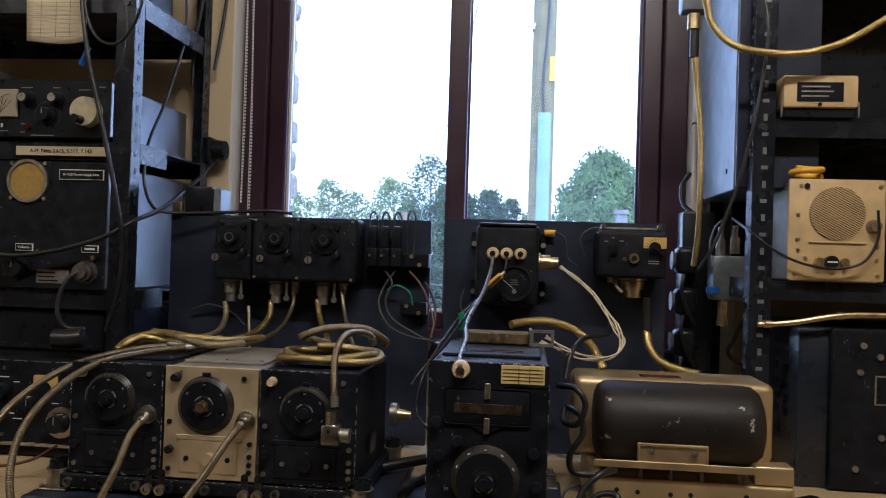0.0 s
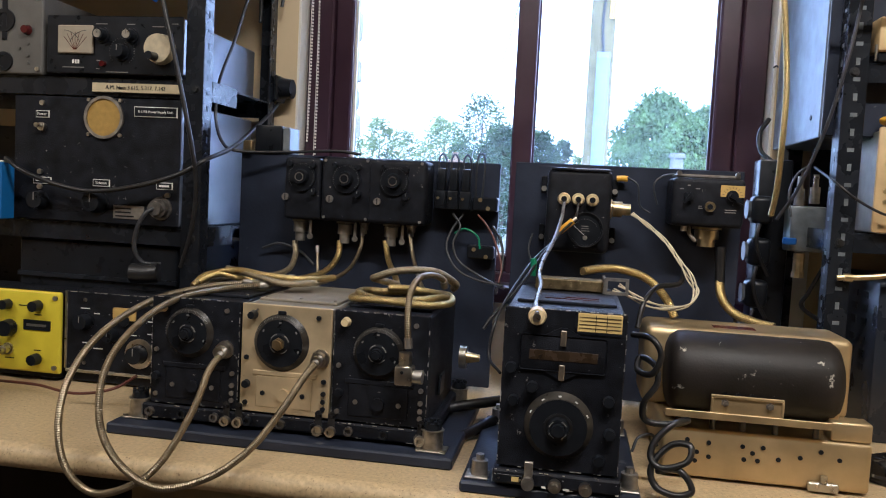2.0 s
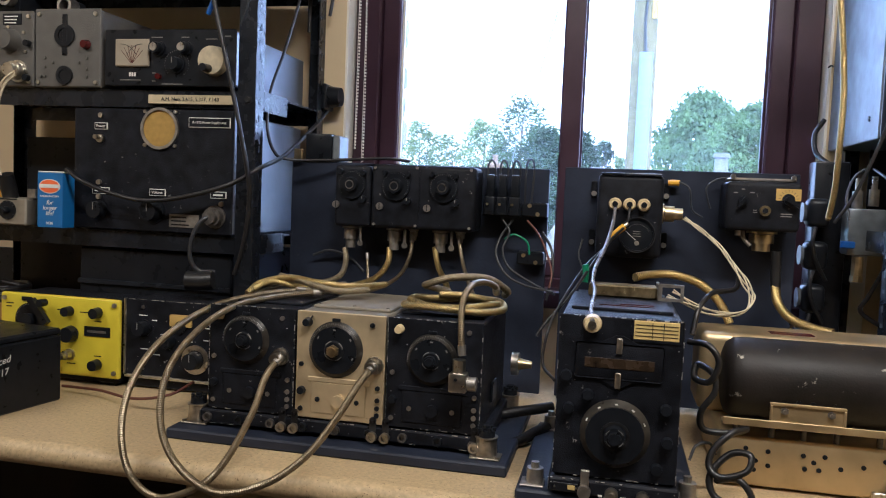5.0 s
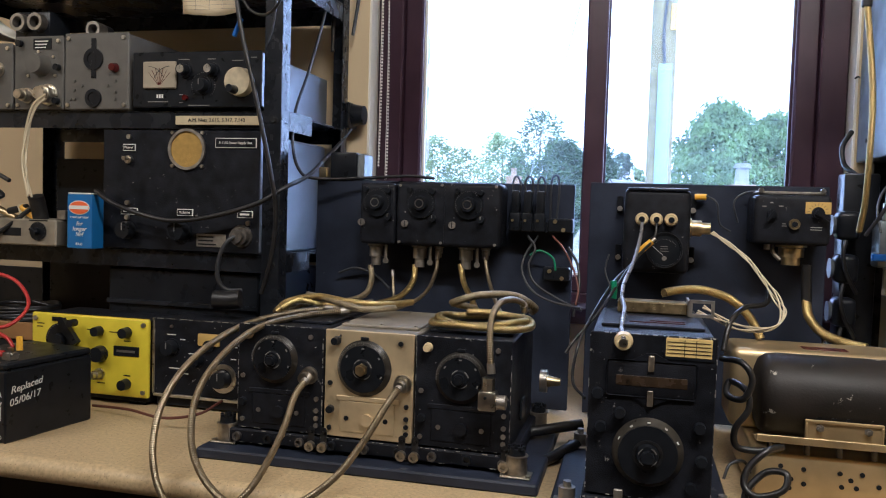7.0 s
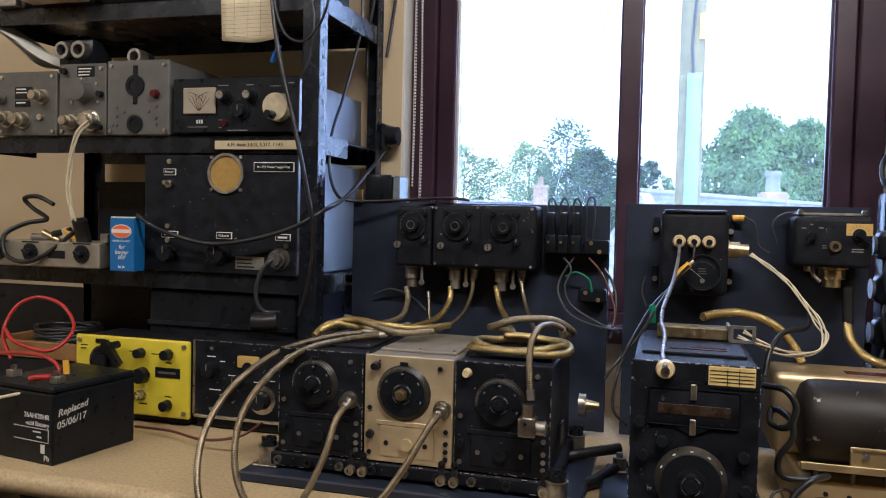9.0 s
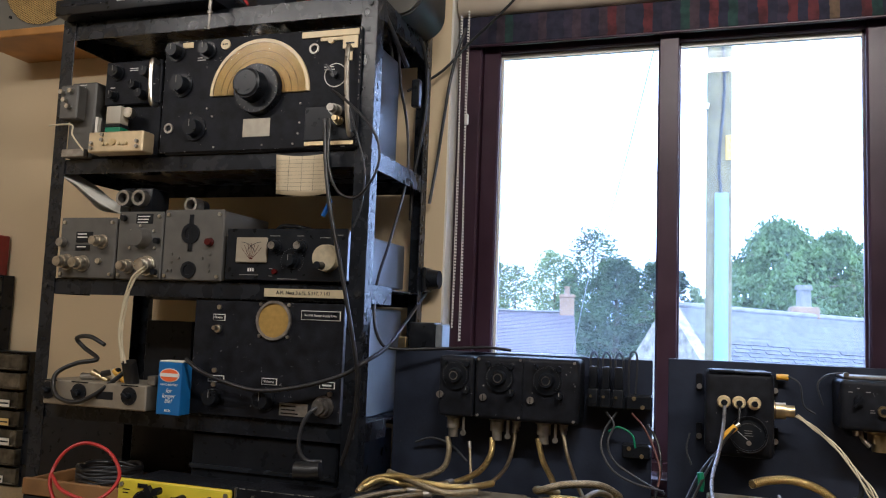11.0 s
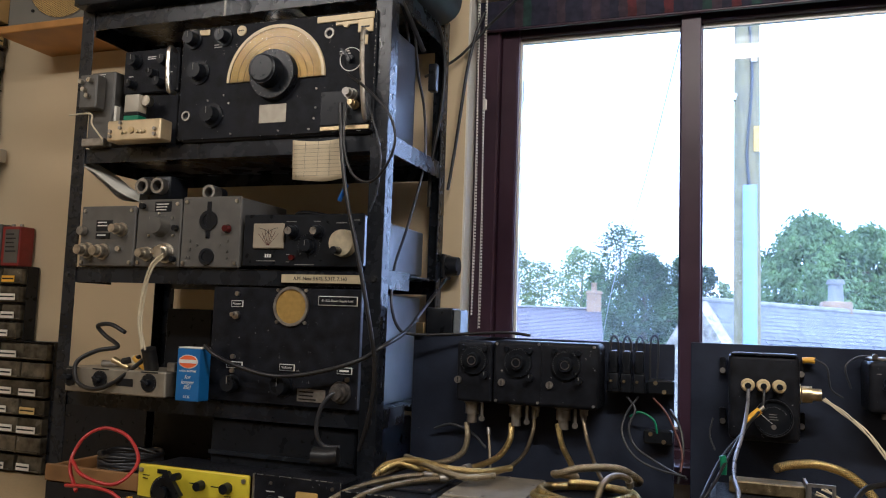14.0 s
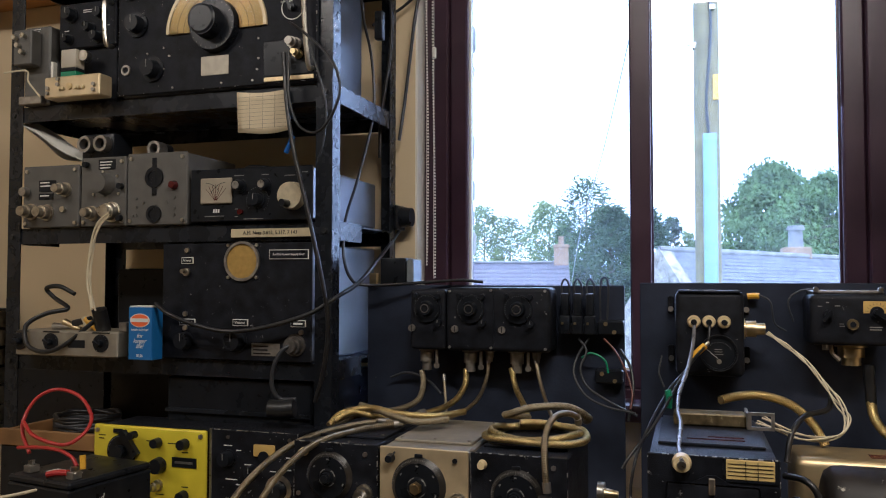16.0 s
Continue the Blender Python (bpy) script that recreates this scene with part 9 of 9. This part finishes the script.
wire("battery_hose", [(-0.258, 1.4, 0.786), (-0.214, 1.42, 0.792), (-0.159, 1.45, 0.798)], 0.01, "cable", "thick black hose between mounts", "hose", "hoses")
wire("battery_hose", [(-0.243, 1.3, 0.761), (-0.209, 1.32, 0.765), (-0.18, 1.36, 0.774), (-0.15, 1.42, 0.778)], 0.01, "cable", "thick black hose between mounts", "hose", "hoses")
wire("bonding_lead", [(-0.547, 1.195, 0.963), (-0.542, 1.21, 0.977), (-0.545, 1.3, 0.98), (-0.508, 1.36, 0.977), (-0.433, 1.4, 0.986)], 0.0016, "cable", "thin black wire across the receiver lid", "cable", "")
wire("bench_lead", [(-1.138, 1.36, 0.767), (-1.04, 1.34, 0.772), (-0.938, 1.3, 0.775), (-0.862, 1.3, 0.789), (-0.834, 1.34, 0.808)], 0.0028, "brownw", "brown lead lying on the worktop", "cable", "")
wire("aerial_feeder", [(-0.914, 1.49, 1.756), (-0.897, 1.475, 1.641), (-0.877, 1.47, 1.538), (-0.848, 1.47, 1.427), (-0.819, 1.47, 1.307), (-0.802, 1.472, 1.226), (-0.799, 1.48, 1.177), (-0.803, 1.485, 1.12), (-0.815, 1.49, 1.06), (-0.835, 1.495, 1.0)], 0.0048, "cable", "thick black feeder cable hanging down the rack", "cable", "rack cables")
wire("looped_lead", [(-0.9, 1.49, 1.756), (-0.892, 1.475, 1.654), (-0.864, 1.47, 1.588), (-0.815, 1.46, 1.571), (-0.774, 1.45, 1.609), (-0.76, 1.45, 1.665), (-0.783, 1.45, 1.722), (-0.844, 1.46, 1.781), (-0.894, 1.48, 1.818)], 0.003, "cable", "black lead looping from the receiver", "cable", "rack cables")
wire("phone_lead", [(-0.86, 1.49, 1.79), (-0.821, 1.475, 1.697), (-0.801, 1.47, 1.626), (-0.807, 1.47, 1.55), (-0.825, 1.475, 1.508)], 0.0022, "cable_grey", "thin grey lead with a blue plug", "cable", "rack cables")
wire("mains_lead", [(-0.846, 1.72, 2.062), (-0.841, 1.74, 1.976), (-0.84, 1.76, 1.905), (-0.828, 1.78, 1.819), (-0.82, 1.78, 1.713), (-0.82, 1.76, 1.635), (-0.829, 1.7, 1.499), (-0.823, 1.62, 1.399), (-0.81, 1.58, 1.321), (-0.794, 1.58, 1.266), (-0.766, 1.6, 1.248), (-0.664, 1.635, 1.252), (-0.564, 1.65, 1.259), (-0.509, 1.66, 1.255)], 0.0036, "cable", "black mains lead running onto the board top", "cable", "rack cables")
wire("mains_lead", [(-0.8, 1.93, 1.402), (-0.813, 1.88, 1.355), (-0.8, 1.75, 1.304), (-0.78, 1.6, 1.254), (-0.787, 1.5, 1.224), (-0.841, 1.478, 1.188), (-0.944, 1.475, 1.158), (-1.039, 1.475, 1.147), (-1.123, 1.47, 1.162), (-1.178, 1.46, 1.184), (-1.22, 1.47, 1.206)], 0.0048, "cable", "black mains lead swagged across the power supply", "cable", "rack cables")
wire("black_lead", [(-0.868, 1.6, 2.078), (-0.844, 1.7, 2.077), (-0.814, 1.8, 2.057), (-0.804, 1.85, 1.978), (-0.808, 1.86, 1.853), (-0.833, 1.86, 1.683), (-0.836, 1.86, 1.576)], 0.005, "cable", "thick black lead down the back of the rack", "cable", "rack cables")
wire("black_lead", [(-0.89, 1.6, 2.11), (-0.86, 1.66, 2.071), (-0.848, 1.7, 1.994), (-0.848, 1.72, 1.924)], 0.0034, "cable", "black lead down the side of the rack", "cable", "rack cables")
wire("overhead_lead", [(-0.453, 1.93, 2.422), (-0.486, 1.93, 2.333), (-0.545, 1.935, 2.242), (-0.624, 1.94, 2.16), (-0.71, 1.94, 2.083), (-0.782, 1.93, 2.005), (-0.849, 1.92, 1.961), (-0.875, 1.9, 1.94)], 0.004, "cable", "black lead slung across the window head", "cable", "")
wire("black_lead", [(-0.728, 1.95, 2.125), (-0.747, 1.94, 2.061), (-0.764, 1.93, 1.967), (-0.777, 1.93, 1.87), (-0.793, 1.93, 1.742), (-0.806, 1.92, 1.63)], 0.0044, "cable", "black lead hanging beside the window", "cable", "")
wire("psu_lead", [(-0.89, 1.49, 1.121), (-0.904, 1.475, 1.108), (-0.919, 1.47, 1.078), (-0.924, 1.47, 1.036), (-0.912, 1.48, 1.007), (-0.88, 1.495, 1.003)], 0.0048, "cable_grey", "grey lead from the power supply socket", "cable", "rack cables")
wire("red_lead", [(-1.318, 1.22, 0.919), (-1.356, 1.24, 0.952), (-1.371, 1.26, 0.981), (-1.359, 1.28, 1.017), (-1.328, 1.3, 1.032), (-1.271, 1.3, 1.02), (-1.223, 1.28, 0.985), (-1.215, 1.25, 0.957), (-1.235, 1.22, 0.94), (-1.306, 1.22, 0.952), (-1.354, 1.24, 0.974)], 0.0038, "red", "red lead looping above the battery", "cable", "battery leads")
wire("red_lead", [(-1.326, 1.2, 0.933), (-1.263, 1.19, 0.939), (-1.208, 1.18, 0.939), (-1.174, 1.175, 0.93), (-1.157, 1.17, 0.916)], 0.0036, "red", "red lead bolted to the battery terminal", "cable", "battery leads")
wire("white_lead", [(-1.262, 1.1, 0.868), (-1.232, 1.12, 0.873), (-1.197, 1.15, 0.881)], 0.003, "wire_white", "white lead with a red clip on the battery", "cable", "battery leads")
wire("braided_cable", [(0.321, 1.6, 1.586), (0.332, 1.6, 1.494), (0.339, 1.6, 1.404), (0.339, 1.6, 1.314), (0.341, 1.62, 1.225), (0.338, 1.64, 1.168)], 0.0056, "rope", "brass-coloured braided cable hanging beside the window", "cable", "braided cables", woven=True)
wire("braided_cable", [(0.318, 1.5, 1.669), (0.332, 1.5, 1.62), (0.369, 1.49, 1.579), (0.432, 1.49, 1.565), (0.499, 1.49, 1.566), (0.568, 1.49, 1.588), (0.64, 1.49, 1.631)], 0.0064, "rope", "brass-coloured braided cable draped across the rack", "cable", "braided cables", woven=True)
wire("black_lead", [(0.427, 1.52, 1.692), (0.436, 1.51, 1.614), (0.43, 1.515, 1.531), (0.414, 1.52, 1.426), (0.394, 1.54, 1.321), (0.367, 1.58, 1.219), (0.345, 1.62, 1.163)], 0.0034, "cable_grey", "dark grey lead sloping past the rack post", "cable", "")
wire("black_lead", [(0.378, 1.9, 1.387), (0.356, 1.88, 1.352), (0.357, 1.86, 1.311), (0.375, 1.82, 1.285)], 0.0055, "cable", "short black cable loop by the window", "cable", "")
wire("speaker_lead", [(0.418, 1.66, 1.269), (0.422, 1.54, 1.236), (0.458, 1.52, 1.204), (0.508, 1.515, 1.18), (0.568, 1.515, 1.172), (0.617, 1.515, 1.186), (0.641, 1.515, 1.23), (0.64, 1.515, 1.282)], 0.0026, "cable", "thin dark lead draped over the speaker unit", "cable", "")
wire("black_lead", [(0.381, 1.66, 1.169), (0.379, 1.68, 1.216), (0.395, 1.7, 1.253), (0.414, 1.7, 1.271)], 0.0026, "cable_grey", "thin lead above the switch block", "cable", "")
wire("black_lead", [(0.47, 1.7, 1.089), (0.443, 1.72, 1.015), (0.434, 1.73, 0.983), (0.479, 1.72, 0.951)], 0.0045, "cable", "black lead beside the rack post", "cable", "")

st = thing("white_wire_bundle", (0.068, 1.6, 1.159), "loose bundle of cream wires curving behind the transmitter", "cable")
for k in range(4):
    line = [(x + 0.0022 * math.sin(1.57 * k + 1.9 * i) * (1 + i // 4), y + 0.0022 * math.cos(1.57 * k + 1.9 * i) * (1 + i // 4), z + 0.0022 * math.sin(1.57 * k + 1.9 * i) * (1 + i // 4)) for i, (x, y, z) in enumerate([(0.068, 1.6, 1.159), (0.099, 1.57, 1.137), (0.128, 1.53, 1.111), (0.146, 1.5, 1.085), (0.166, 1.46, 1.053), (0.175, 1.43, 1.025), (0.152, 1.4, 1.004), (0.096, 1.37, 1.007), (0.032, 1.34, 1.037)])]
    part("strand", tube(B(), line, 0.0015, 6, 10), "wire_white", st, angle=60)

st = thing("white_wire_bundle", (-1.357, 1.475, 1.412), "bundle of cream wires hanging from a round connector", "cable")
for k in range(4):
    line = [(x + 0.0035 * math.sin(2.1 * k + 1.3 * i), y + 0.0035 * math.cos(2.1 * k + 1.1 * i), z + 0.004 * math.sin(1.7 * k + 0.9 * i)) for i, (x, y, z) in enumerate([(-1.357, 1.475, 1.412), (-1.382, 1.47, 1.384), (-1.4, 1.47, 1.322), (-1.405, 1.47, 1.26), (-1.391, 1.47, 1.191)])]
    part("strand", tube(B(), line, 0.0024, 6, 10), "wire_white", st, angle=60)

# ---- slates of the near roof, one by one along the stretch nearest the window ----
rnd = random.Random(21)
p0, ux, upn, rise, nr = SL
SW, SE = 0.21, 0.118
rest = B()
made, meshes = 0, []
for k in range(4):
    bm = B()
    th = 0.012 + 0.004 * k
    j = 0.012 * rnd.random()
    vs = [bm.verts.new(c) for c in ((0, 0, th), (SW - 0.012, 0, th + j), (SW - 0.012, SE * 1.2, 0.004), (0, SE * 1.2, 0.004), (0, 0, 0), (SW - 0.012, 0, 0), (SW - 0.012, SE * 1.2, 0), (0, SE * 1.2, 0))]
    for f in ((0, 1, 2, 3), (0, 4, 5, 1), (1, 5, 6, 2), (2, 6, 7, 3), (3, 7, 4, 0)):
        bm.faces.new([vs[i] for i in f])
    me = bpy.data.meshes.new("slate")
    bmesh.ops.recalc_face_normals(bm, faces=bm.faces)
    bm.to_mesh(me)
    bm.free()
    me.materials.append(M["slate"])
    meshes.append(me)
basis = Matrix((ux, upn, nr)).transposed().to_4x4()
for r in range(int(rise / SE)):
    s = 0.02 - 0.5 * SW * (r % 2) + SW * 0.5
    while s < 15.4:
        m = Matrix.Translation(p0 + ux * s + upn * (r * SE) + nr * (0.006 + 0.006 * rnd.random())) @ basis
        if s < 8.6 and r >= int(rise / SE) - 16 and made < 300:
            ob = new("slate", meshes[rnd.randrange(4)])
            ob.parent = rf2
            ob.matrix_basis = Matrix.Translation(-ORIGIN[rf2]) @ m
            made += 1
        else:
            a, b, c, d = [m @ Vector(q) for q in ((0, 0, 0.016), (SW - 0.012, 0, 0.016 + 0.008 * rnd.random()), (SW - 0.012, SE * 1.2, 0.004), (0, SE * 1.2, 0.004))]
            rest.faces.new([rest.verts.new(q) for q in (a, b, c, d)])
        s += SW
part("slates", rest, "slate", rf2)["kind"] = "stuff"
